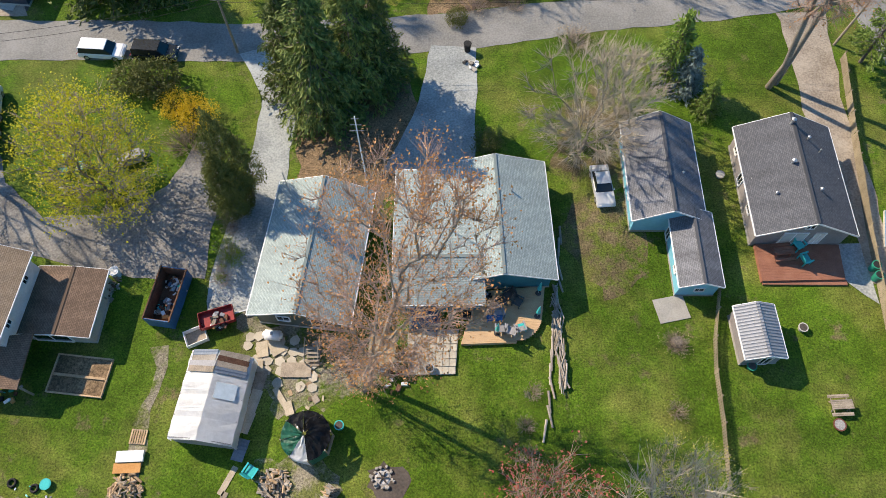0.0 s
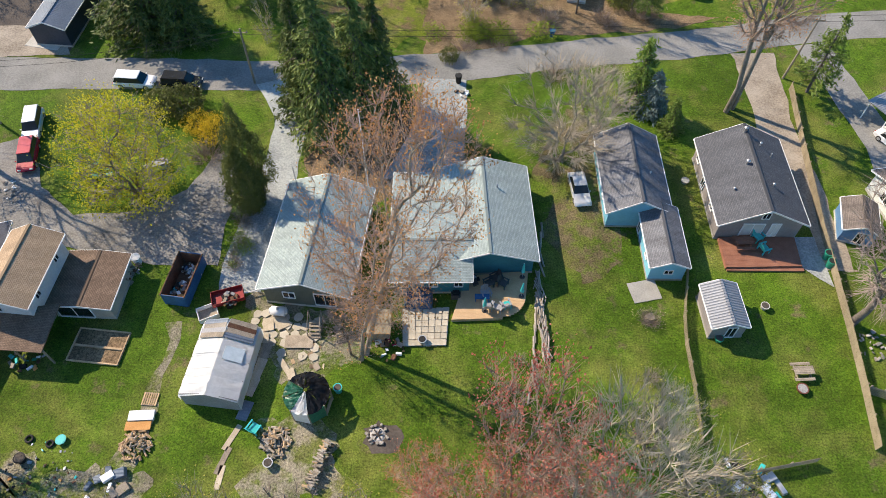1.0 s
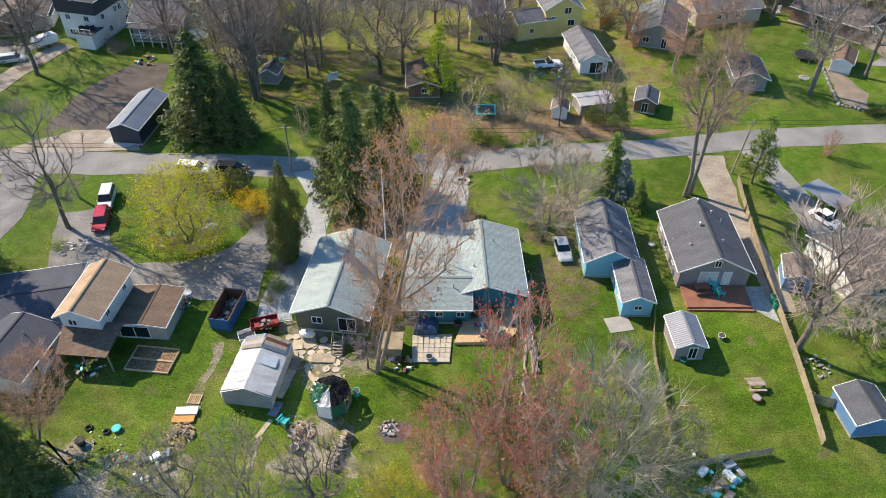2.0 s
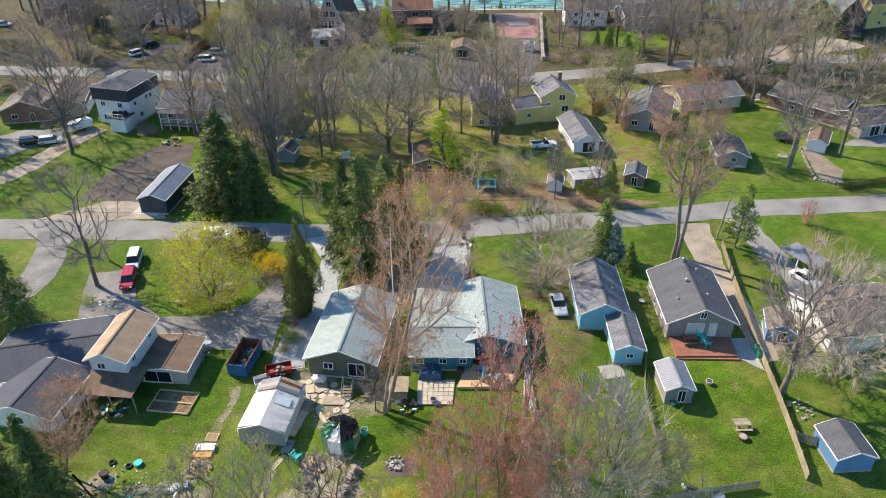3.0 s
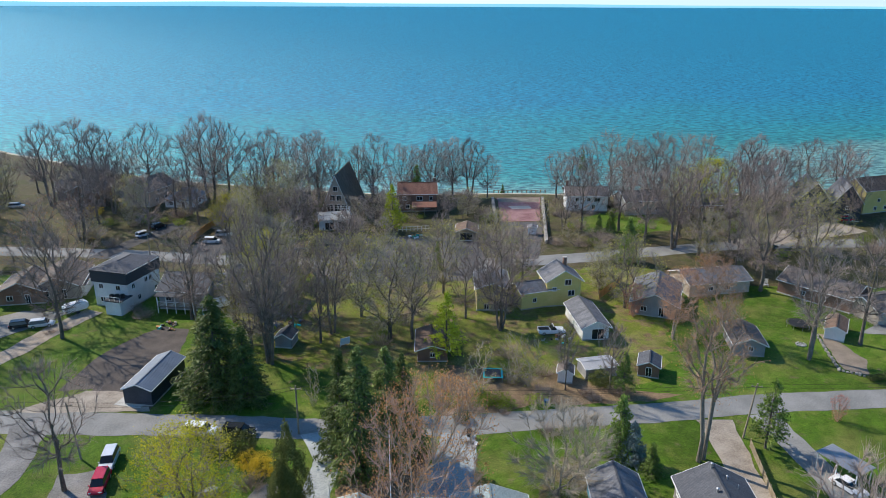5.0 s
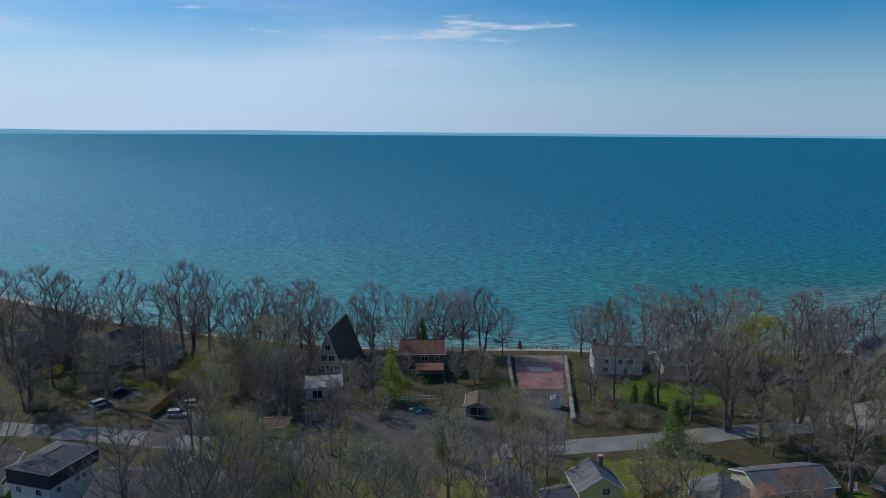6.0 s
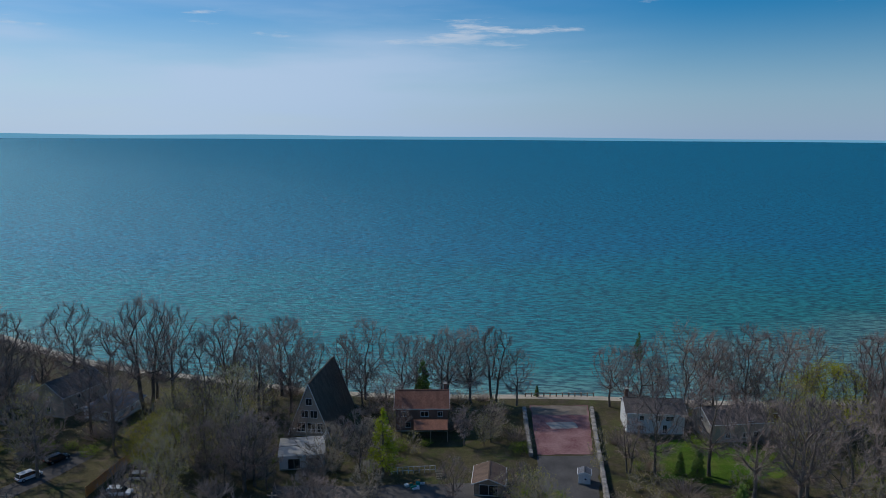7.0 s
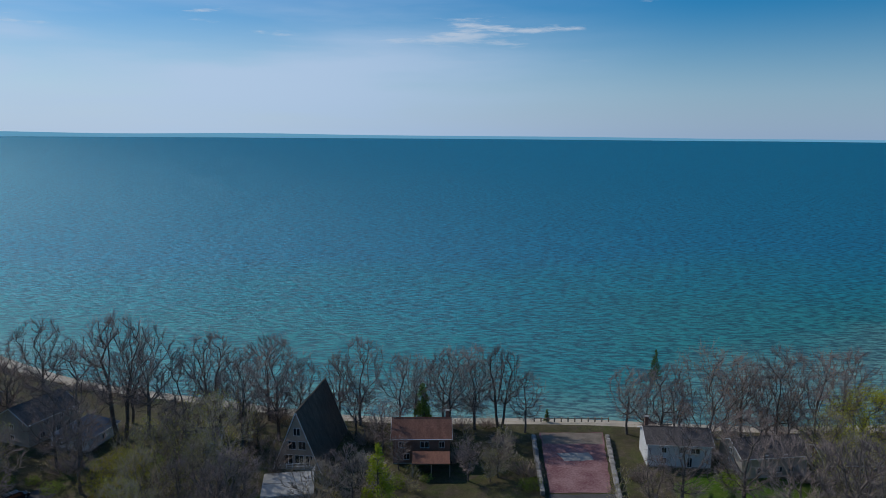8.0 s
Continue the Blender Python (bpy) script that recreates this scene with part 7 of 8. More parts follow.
shelter()
dp = thing("skip", "open dark blue steel skip half filled with rubbish", "skip", pose(*(-25.3, 21.1), 0.0, 0, 0, -8))
for x, y, sx, sy in ((-1.15, 0, 0.08, 5.0), (1.15, 0, 0.08, 5.0)):
    part("side_panel", boxed(x, y, 0.12, sx, sy, 1.7, bevel=0.02), BLUESTEEL, dp)
for y in (-2.5, 2.5):
    part("end_panel", boxed(0, y, 0.12, 2.38, 0.08, 1.7, bevel=0.02), BLUESTEEL, dp)
for s in (-1, 1):
    part("side_liner", boxed(s * 1.08, 0, 0.2, 0.05, 4.8, 1.55), RUST, dp)
    part("end_liner", boxed(0, s * 2.43, 0.2, 2.1, 0.05, 1.55), RUST, dp)
part("floor_panel", boxed(0, 0, 0.12, 2.2, 4.9, 0.08), RUST, dp)
for s in (-1, 1):
    part("rail", boxed(s * 1.17, 0, 1.75, 0.14, 5.1, 0.12, bevel=0.02), RUST, dp)
    part("skid", boxed(s * 0.7, 0, 0, 0.18, 5.0, 0.13), RUST, dp)


def heap(label, at, r, n, mats, smin, smax, high=0.5, seed=1, name="rubbish_heap", category="heap", flatten=0.4, z0=0.0):
    """A heap of loose pieces, each its own part."""
    rnd = random.Random(seed)
    t = thing(name, label, category, pose(*at, z0))
    for i in range(n):
        d = r * math.sqrt(rnd.random())
        a = rnd.uniform(0, 6.28)
        z = high * (1 - d / r) * rnd.random()
        s = rnd.uniform(smin, smax)
        part("piece", boxed(d * math.cos(a), d * math.sin(a), z, s, s * rnd.uniform(0.3, 0.8), s * flatten * rnd.uniform(0.5, 1.2), rnd.uniform(0, 6.28), rnd.uniform(-0.35, 0.35), rnd.uniform(-0.35, 0.35), bevel=0.02), rnd.choice(mats), t)
    return t


def logs(label, at, ln, wd, n, yaw, mats, seed=1, rad=0.09, size=0.55, high=0.6, name="firewood_pile", neat=True, along=False):
    rnd = random.Random(seed)
    t = thing(name, label, "firewood", pose(*at, 0, 0, 0, yaw))
    for i in range(n):
        if neat:
            y = rnd.uniform(-ln / 2, ln / 2)
            z = rad + high * rnd.random()
            a = rnd.gauss(1.57 if along else 0, 0.2)
            x = rnd.gauss(0, wd * 0.15)
        else:
            d = math.sqrt(rnd.random())
            th = rnd.uniform(0, 6.28)
            x, y, a = d * wd / 2 * math.cos(th), d * ln / 2 * math.sin(th), rnd.uniform(0, 3.14)
            z = rad + high * (1 - d) * rnd.random()
        s = size * rnd.uniform(0.6, 1.3)
        dx, dy = math.cos(a) * s / 2, math.sin(a) * s / 2
        part("log", rod((x - dx, y - dy, z), (x + dx, y + dy, z + rnd.uniform(-0.05, 0.12)), rad * rnd.uniform(0.6, 1.3), n=6), rnd.choice(mats), t)
    return t


MIXED = [OLDWOOD, OLDWOOD, GREYWALL, STEEL, BLACK, AQUA, TARP_BLACK, RUST, RUST, GREYWOOD, CEDARWOOD, TRIM]
for at, seed in (((-25.1, 22.3), 4), ((-25.4, 20.1), 5)):
    heap("mixed household rubbish inside the skip", at, 0.95, 46, MIXED + [TRIM, TARP, TARP_BLUE], 0.15, 0.6, 0.9, seed, z0=0.25)
tr = thing("trailer", "small red open trailer loaded with junk", "trailer", pose(*(-20.8, 19.3), 0.0, 0, 0, 18))
part("bed", boxed(0, 0, 0.5, 3.0, 1.5, 0.1), REDTRAILER, tr)
for y in (-0.75, 0.75):
    part("side_panel", boxed(0, y, 0.5, 3.0, 0.06, 0.5, bevel=0.015), REDTRAILER, tr)
    wh = part("wheel", rod((0, y - 0.1 * (1 if y > 0 else -1) + 0.2 * (1 if y > 0 else -1), 0.32), (0, y + 0.28 * (1 if y > 0 else -1), 0.32), 0.32, n=14), BLACK, tr)
for x in (-1.5, 1.5):
    part("end_panel", boxed(x, 0, 0.5, 0.06, 1.5, 0.5, bevel=0.015), REDTRAILER, tr)
part("drawbar", boxed(2.2, 0, 0.45, 1.6, 0.1, 0.1), STEEL, tr)
part("stand", boxed(2.9, 0, 0, 0.08, 0.08, 0.47), STEEL, tr)
heap("junk piled in the red trailer", (-20.6, 19.0), 0.75, 30, MIXED, 0.2, 0.6, 0.5, 6, z0=0.6)
bx = thing("crate_trailer", "low open white-sided crate with scrap", "crate", pose(*(-22.5, 17.7), 0, 0, 0, 25))
for x, y, sx, sy in ((-0.9, 0, 0.06, 1.4), (0.9, 0, 0.06, 1.4), (0, -0.7, 1.86, 0.06), (0, 0.7, 1.86, 0.06)):
    part("side_board", boxed(x, y, 0, sx, sy, 0.6), TRIM, bx)
part("base_board", boxed(0, 0, 0.02, 1.7, 1.3, 0.05), OLDWOOD, bx)

# round tarpaulin-covered summerhouse
gz = thing("gazebo", "round gazebo frame wrapped in green, black and white sheets", "gazebo", pose(*(-11.8, 8.9), 0, 0, 0, 10))
rnd = random.Random(9)
for i in range(8):
    a0, a1 = i * math.pi / 4, (i + 1) * math.pi / 4
    am = (a0 + a1) / 2
    sheet = (TARP_BLACK, TARP_BLACK, TARP_BLACK, TARP_GREEN, TARP_GREEN, TARP, TARP_BLACK, TARP_BLACK)[i]
    bm = bmesh.new()
    R, zt = 2.0, 2.2
    grid = []
    for j in range(6):
        v = j / 5
        rr = R * (1 - v * 0.92)
        grid.append([bm.verts.new((rr * math.cos(a0 + (a1 - a0) * k / 4), rr * math.sin(a0 + (a1 - a0) * k / 4), zt - 0.15 + v * 0.7 + rnd.uniform(-0.13, 0.09))) for k in range(5)])
    for j in range(5):
        for k in range(4):
            bm.faces.new((grid[j][k], grid[j][k + 1], grid[j + 1][k + 1], grid[j + 1][k]))
    bmesh.ops.solidify(bm, geom=bm.faces[:], thickness=0.02)
    part("roof_sheet", bm, sheet, gz)
    if i in (5, 6, 4):
        part("wall_sheet", boxed(R * 0.93 * math.cos(am), R * 0.93 * math.sin(am), 0.1, 0.04, 1.5, 1.95, am), TARP if i == 5 else TARP_GREEN, gz)
    elif i != 2:
        part("wall_panel", boxed(R * 0.92 * math.cos(am), R * 0.92 * math.sin(am), 0.05, 0.06, 1.45, 0.95, am), OLDWOOD, gz)
    part("post", rod((R * math.cos(a0), R * math.sin(a0), 0), (R * math.cos(a0), R * math.sin(a0), 2.2), 0.06), OLDWOOD, gz)

logs("long neat stack of split grey firewood", (-10.4, 3.3), 4.2, 1.0, 120, -18, [SPLITWOOD, GREYWOOD, GREYWOOD, OLDWOOD], 3)
logs("loose heap of split firewood", (-26.1, 4.9), 2.6, 2.6, 90, 0, [SPLITWOOD, SPLITWOOD, OLDWOOD], 4, neat=False, high=0.8)
logs("tumbled heap of firewood and boards", (-14.3, 5.2), 3.0, 2.4, 90, 0, [SPLITWOOD, OLDWOOD, GREYWOOD], 5, neat=False, high=0.7)
logs("row of dead branches laid along the lot line", (9.1, 17.7), 8.5, 1.2, 60, 2, [GREYWOOD, GREYWOOD, OLDWOOD], 6, 0.07, 1.9, 0.35, "branch_pile", along=True)
logs("small firewood stack beside the steps", (-10.0, 16.1), 2.0, 0.8, 34, 10, [SPLITWOOD, OLDWOOD], 7)
logs("stacked logs against the carport wall", (-31.3, 20.9), 5.0, 1.0, 80, -14, [OLDWOOD, GREYWOOD, RUST], 8, high=0.9)
lf = thing("log_edging", "line of old logs marking the lot line", "log")
rnd = random.Random(12)
for i in range(16):
    p = Vector((*(9.9, 28.8), 0)).lerp(Vector((*(7.5, 9.5), 0)), i / 16)
    a = radians(90 + rnd.uniform(-14, 14))
    part("log", rod((p.x, p.y, 0.12), (p.x + math.cos(a) * 1.9, p.y - math.sin(a) * 1.9, 0.12), 0.12, 0.09, 7), GREYWOOD, lf)

fp = thing("fire_pit", "round stone fire pit full of pale ash", "fire pit", pose(*(-5.7, 6.0), 0))
rnd = random.Random(31)
for i in range(15):
    a = i * 2 * math.pi / 15 + rnd.uniform(-0.15, 0.15)
    part("stone", boxed(rnd.uniform(0.7, 0.95) * math.cos(a), rnd.uniform(0.7, 0.95) * math.sin(a), 0, rnd.uniform(0.2, 0.38), rnd.uniform(0.18, 0.3), rnd.uniform(0.12, 0.28), a + rnd.uniform(-0.6, 0.6), bevel=0.05), STONE, fp)
part("ash_bed", rod((0, 0, 0.02), (0, 0, 0.1), 0.68, 0.5, 14), ASH, fp)
for i in range(3):
    a = i * 1.1
    part("charred_log", rod((-0.5 * math.cos(a), -0.5 * math.sin(a), 0.12), (0.5 * math.cos(a), 0.5 * math.sin(a), 0.22), 0.06, n=6), SOIL, fp)

gb = thing("garden_bed", "timber-edged vegetable bed split by a pale board", "garden bed", pose(*(-31.9, 14.2), 0, 0, 0, -6))
for x, y, sx, sy in ((0, -1.65, 4.9, 0.12), (0, 1.65, 4.9, 0.12), (-2.4, 0, 0.12, 3.2), (2.4, 0, 0.12, 3.2), (0, -0.1, 4.6, 0.22)):
    part("edge_board", boxed(x, y, 0, sx, sy, 0.24, bevel=0.015), SPLITWOOD, gb)
part("soil", boxed(0, 0, 0.0, 4.7, 3.2, 0.1), LITTER, gb)


def board(label, at, sx, sy, yaw, material=OLDWOOD, z=0.1, h=0.03, name="plywood_sheet"):
    return solid(name, boxed(0, 0, 0, sx, sy, h, bevel=0.006), material, label, "board", pose(*at, z, 0, 0, yaw))


for i, (at, sx, sy, yaw) in enumerate((((-16.5, 13.7), 0.9, 2.2, -12), ((-16.8, 12.0), 0.9, 2.2, -14), ((-17.1, 10.3), 0.8, 1.8, -16), ((-15.5, 17.0), 1.2, 1.8, 30), ((-13.5, 14.8), 2.6, 1.3, 0), ((-14.5, 12.3), 0.5, 2.2, 35),
                                       ((-13.8, 11.5), 0.7, 1.2, 20), ((-18.1, 5.7), 0.5, 2.4, -25), ((-18.5, 3.7), 0.5, 2.4, -18), ((-18.5, 2.3), 0.5, 2.0, -5), ((-16.6, 16.6), 1.0, 1.4, 10), ((-16.9, 15.1), 1.1, 1.0, 5))):
    board("weathered plywood sheet laid as a garden path", at, sx, sy, yaw, PLYWOOD if i % 4 else OLDWOOD, 0.02 if 7 <= i <= 9 else 0.12 + 0.005 * i)
board("pale green board beside the shelter", (-17.4, 8.1), 1.0, 1.8, -14, STEEL_ROOF, 0.05)
board("stacked white and orange boards on the track", (-26.2, 7.5), 2.2, 0.9, 3, TRIM, 0.12, 0.25, "timber_board")
board("orange timber sheet on the track", (-26.3, 6.6), 2.2, 0.8, 3, CEDARWOOD, 0.12, 0.12, "timber_board")
board("bare pale concrete pad on the lawn", (19.3, 20.6), 2.8, 2.3, 12, CONCRETE, 0.0, 0.07, "concrete_pad")
pl = thing("pallet", "wooden pallet lying on the grass", "pallet", pose(*(-25.9, 9.1), 0.0, 0, 0, -4))
for i in range(7):
    part("slat", boxed(-0.6 + i * 0.2, 0, 0.1, 0.12, 1.2, 0.025), SPLITWOOD, pl)
for y in (-0.55, 0, 0.55):
    part("bearer", boxed(0, y, 0, 1.3, 0.1, 0.1), OLDWOOD, pl)

pt = thing("propane_tank", "white horizontal gas tank on feet behind the house", "gas tank", pose(*(-15.7, 17.7), 0.0, 0, 0, -5))
bm = rod((-0.85, 0, 0.75), (0.85, 0, 0.75), 0.45, n=18)
bmesh.ops.bevel(bm, geom=[e for e in bm.edges if len(e.link_faces) == 2 and any(len(f.verts) > 4 for f in e.link_faces)], offset=0.18, segments=4, affect="EDGES")
part("shell", bm, TRIM, pt).data.shade_smooth()
for x in (-0.5, 0.5):
    part("foot", boxed(x, 0, 0, 0.12, 0.6, 0.4), STEEL, pt)
part("valve_dome", rod((0, 0, 1.15), (0, 0, 1.32), 0.16, 0.12), STEEL, pt)

st = thing("back_steps", "weathered timber steps to the back door", "steps", pose(*(-12.1, 16.2), 0.0, 0, 0, 0))
for i in range(5):
    part("tread", boxed(0, -0.9 + i * 0.3, 0.14 + i * 0.17, 1.1, 0.3, 0.04), OLDWOOD, st)
for s in (-1, 1):
    part("stringer", box(bmesh.new(), s * 0.58, 0.0, 0.0, 0.06, 1.8, 0.2, rx=0.5), OLDWOOD, st)
    part("post", boxed(s * 0.58, -0.9, 0, 0.09, 0.09, 1.2), OLDWOOD, st)
    part("handrail", rod((s * 0.58, -0.9, 1.15), (s * 0.58, 0.9, 1.95), 0.045, n=6), OLDWOOD, st)
    part("post", boxed(s * 0.58, 0.9, 0, 0.09, 0.09, 1.95), OLDWOOD, st)


def chair(label, at, yaw, material, k=1.0, z=0.0, group="garden chairs"):
    """A slatted garden armchair."""
    c = thing("garden_chair", label, "chair", pose(*at, z, 0, 0, yaw) @ Matrix.Scale(k, 4), group)
    part("seat", boxed(0, 0, 0.36, 0.6, 0.6, 0.06, rx=0.08, bevel=0.015), material, c)
    for i in range(5):
        part("back_slat", box(bmesh.new(), -0.26 + i * 0.13, 0.3, 0.38, 0.11, 0.03, 0.72 - 0.05 * abs(i - 2), rx=-0.3), material, c)
    for s in (-1, 1):
        part("armrest", boxed(s * 0.36, 0.02, 0.6, 0.12, 0.7, 0.03, bevel=0.01), material, c)
        part("leg", boxed(s * 0.34, -0.26, 0, 0.08, 0.08, 0.6), material, c)
        part("leg", boxed(s * 0.34, 0.3, 0, 0.08, 0.08, 0.6), material, c)
    return c


for at, yaw in (((-38.5, 36.1), 200), ((-38.2, 34.7), 110), ((-36.6, 34.9), 290)):
    chair("green slatted garden armchair on the lawn", at, yaw, GREENPLASTIC, 1.25)
chair("pale green plastic chair beside the firewood", (-16.2, 6.4), 150, AQUA, 1.3)
chair("aqua slatted armchair on the red deck", (31.5, 26.6), 30, AQUA, 1.3, 0.4)
chair("aqua slatted armchair on the red deck", (31.8, 25.2), 110, AQUA, 1.3, 0.4)
for i, (px, yaw) in enumerate((((4.0, 18.4), 180), ((4.9, 18.2), 160), ((5.7, 18.5), 200), ((3.9, 19.7), 20), ((4.8, 21.5), 300), ((5.6, 20.9), 60), ((4.2, 20.9), 120))):
    chair("dark garden armchair on the timber deck" if i > 3 else "grey garden armchair on the timber deck", px, yaw, DARKTRIM if i > 3 else GREYWALL, 1.2, 0.4)


def table(label, at, yaw, sx, sy, h, material, z=0.0, name="garden_table"):
    t = thing(name, label, "table", pose(*at, z, 0, 0, yaw))
    part("tabletop", boxed(0, 0, h - 0.05, sx, sy, 0.05, bevel=0.015), material, t)
    for x in (-1, 1):
        for y in (-1, 1):
            part("leg", boxed(x * (sx / 2 - 0.08), y * (sy / 2 - 0.08), 0, 0.07, 0.07, h - 0.05), material, t)
    return t


table("dark low garden table on the timber deck", (5.0, 21.5), 20, 1.2, 0.9, 0.5, DARKTRIM, 0.4)
table("dark planter table on the timber deck", (3.5, 19.3), 0, 1.4, 0.6, 0.6, BLUESTEEL, 0.4)
table("small aqua side table on the timber deck", (5.9, 18.5), 10, 0.7, 0.7, 0.5, AQUA, 0.4)


def parasol(at, z):
    u = thing("parasol", "closed aqua parasol standing on the deck", "parasol", pose(*at, z), "parasols on the deck")
    part("base", rod((0, 0, 0), (0, 0, 0.12), 0.28, 0.22), DARKTRIM, u)
    part("pole", rod((0, 0, 0.1), (0, 0, 2.4), 0.025), STEEL, u)
    part("canopy", rod((0, 0, 0.95), (0, 0, 2.35), 0.2, 0.05, 9), AQUA, u)


for at in ((3.7, 18.1), (7.3, 19.7), (7.5, 21.9)):
    parasol(at, 0.4)


def picnic(label, at, yaw, material, z=0.0):
    t = thing("picnic_table", label, "table", pose(*at, z, 0, 0, yaw))
    for i in range(5):
        part("top_plank", boxed(0, -0.32 + i * 0.16, 0.72, 1.8, 0.14, 0.04), material, t)
    for s in (-1, 1):
        for k in range(2):
            part("seat_plank", boxed(0, s * (0.68 + k * 0.15), 0.42, 1.8, 0.13, 0.04), material, t)
        for q in (-1, 1):
            part("leg", box(bmesh.new(), s * 0.65, q * 0.42, 0.0, 0.08, 0.09, 0.78, rx=q * 0.42), material, t)
        part("crossbar", boxed(s * 0.65, 0, 0.36, 0.05, 1.55, 0.09), material, t)


picnic("weathered grey picnic table on the lawn", (32.0, 12.0), 3, OLDWOOD)
picnic("brown picnic table on the red deck", (29.9, 25.9), 5, DECKRED, 0.4)


def pot(label, at, r, h, material, z=0.0, name="planter", category="planter", fill=SOIL):
    t = thing(name, label, category, pose(*at, z))
    part("bowl", rod((0, 0, 0), (0, 0, h), r * 0.75, r, 16), material, t)
    part("rim", rod((0, 0, h - 0.02), (0, 0, h + 0.04), r * 1.08, r * 1.08, 16), material, t)
    part("filling", rod((0, 0, h), (0, 0, h + 0.05), r * 0.9, r * 0.85, 14), fill, t)


pot("copper fire bowl on the lawn", (31.6, 10.4), 0.5, 0.35, COPPER, name="fire_bowl", category="fire bowl", fill=ASH)
pot("pale stone birdbath bowl on the lawn", (30.4, 18.8), 0.4, 0.45, CONCRETE, name="birdbath", category="birdbath")
pot("teal tub beside the shed", (25.3, 15.3), 0.4, 0.45, GREENPLASTIC)
pot("blue barrel beside the gazebo", (-9.4, 10.0), 0.38, 0.8, AQUA, name="barrel", category="barrel")
pot("steel barrel with a dark lid on the patio", (-2.1, 14.9), 0.38, 0.6, STEEL, name="barrel", category="barrel", fill=BLACK)
pot("dark tub on untidy ground", (-35.3, 3.6), 0.45, 0.6, BLACK)
pot("grey tub beside the firewood heap", (-14.6, 3.4), 0.4, 0.5, STEEL)
pot("round well cover beside the taupe house", (25.8, 34.5), 0.42, 0.35, CONCRETE, name="well_cover", category="cover", fill=CONCRETE)
pot("green bin beside the board fence", (38.0, 23.6), 0.4, 1.0, GREENPLASTIC, name="bin", category="bin", fill=BLACK)
pot("green bin beside the board fence", (38.0, 24.6), 0.4, 1.0, GREENPLASTIC, name="bin", category="bin", fill=BLACK)
pot("black bin at the end of the drive", (1.4, 50.2), 0.4, 1.1, BLACK, name="bin", category="bin", fill=BLACK)
pot("blue bin across the road", (13.4, 58.9), 0.35, 1.0, BLUESTEEL, name="bin", category="bin", fill=BLUESTEEL)
pot("white barrel beside the carport", (-30.7, 23.6), 0.45, 1.0, TRIM, name="barrel", category="barrel", fill=TRIM)
pot("aqua sandpit tub on the lawn", (-32.5, 5.3), 0.42, 0.3, AQUA, name="sandpit", category="sandpit", fill=AQUA)
heap("white boulders and pots at the drive's end", (1.8, 48.1), 0.9, 10, [TRIM, STONE, DARKTRIM], 0.3, 0.6, 0.2, 21, "boulder_group", "boulders")
heap("garden clutter along the carport wall", (-31.3, 21.6), 1.3, 34, MIXED + [GREENPLASTIC, REDCAR], 0.15, 0.5, 0.6, 22)
heap("clutter on the patio's edge", (-5.1, 14.4), 1.4, 30, [RUST, BLACK, REDCAR, CEDARWOOD, TRIM, OLDWOOD], 0.2, 0.7, 0.5, 23)
heap("clutter under the porch roof", (-38.3, 13.3), 1.8, 30, MIXED + [REDCAR, GREENPLASTIC], 0.2, 0.6, 0.5, 24)
heap("scattered scrap on untidy ground", (-33.4, 2.2), 3.2, 60, MIXED, 0.1, 0.35, 0.2, 25)
heap("scattered boards on trodden earth", (-12.5, 12.9), 1.8, 9, [OLDWOOD, PLYWOOD, SPLITWOOD], 0.3, 0.8, 0.1, 26, flatten=0.12)
fs = thing("flagstone_paving", "uneven pale flagstones behind the dark green house", "paving")
rnd = random.Random(64)
for i in range(7):
    for j in range(5):
        cx, cy = -17.9 + i * 0.98 + rnd.uniform(-0.15, 0.15), 13.9 + j * 0.98 + rnd.uniform(-0.15, 0.15) - 0.1 * i
        if rnd.random() < 0.2 or (i < 2 and j < 1):
            continue
        k, a0 = rnd.choice((5, 6, 6, 7)), rnd.uniform(0, 6.28)
        out = [(cx + 0.5 * rnd.uniform(0.75, 1.1) * math.cos(a0 + q * 6.283 / k), cy + 0.5 * rnd.uniform(0.75, 1.1) * math.sin(a0 + q * 6.283 / k)) for q in range(k)]
        part("flagstone", prism(bmesh.new(), out, 0.0, 0.085 + rnd.uniform(0, 0.02)), PAVER, fs)
heap("white sheet and scrap behind the shelter", (-27.7, 1.3), 1.8, 16, [TARP, STEEL_ROOF, OLDWOOD], 0.5, 1.2, 0.3, 27)
heap("stones ringing a flower bed", (-48.2, 32.5), 2.0, 40, [STONE, TRIM], 0.2, 0.45, 0.1, 28, "rockery", "rockery")
heap("rockery stones on the corner lawn", (39.5, 14.9), 1.6, 30, [STONE], 0.25, 0.5, 0.3, 29, "rockery", "rockery")
heap("junk along the foot of the garden", (24.9, 1.7), 2.6, 26, [STEEL, TARP, AQUA, BLACK, OLDWOOD], 0.4, 1.3, 0.3, 30)
heap("clutter on the deck beside the wall", (2.6, 21.6), 0.7, 9, [BLACK, STEEL, DARKTRIM], 0.3, 0.7, 0.4, 31, z0=0.4)
heap("stored goods beside the yellow house", (17.9, 82.2), 3.0, 24, MIXED, 0.3, 1.0, 0.4, 32)
heap("stored goods behind the grey house", (-33.9, 87.7), 3.0, 30, MIXED + [BLUESTEEL], 0.3, 1.1, 0.4, 33)
heap("stored goods behind the verandah house", (-56.3, 84.8), 2.2, 24, MIXED, 0.3, 0.8, 0.4, 34)
heap("white bundles in the parking yard", (-12.6, 142.0), 1.6, 14, [TARP, TRIM, GREENPLASTIC, CEDARWOOD], 0.5, 1.2, 0.4, 35)

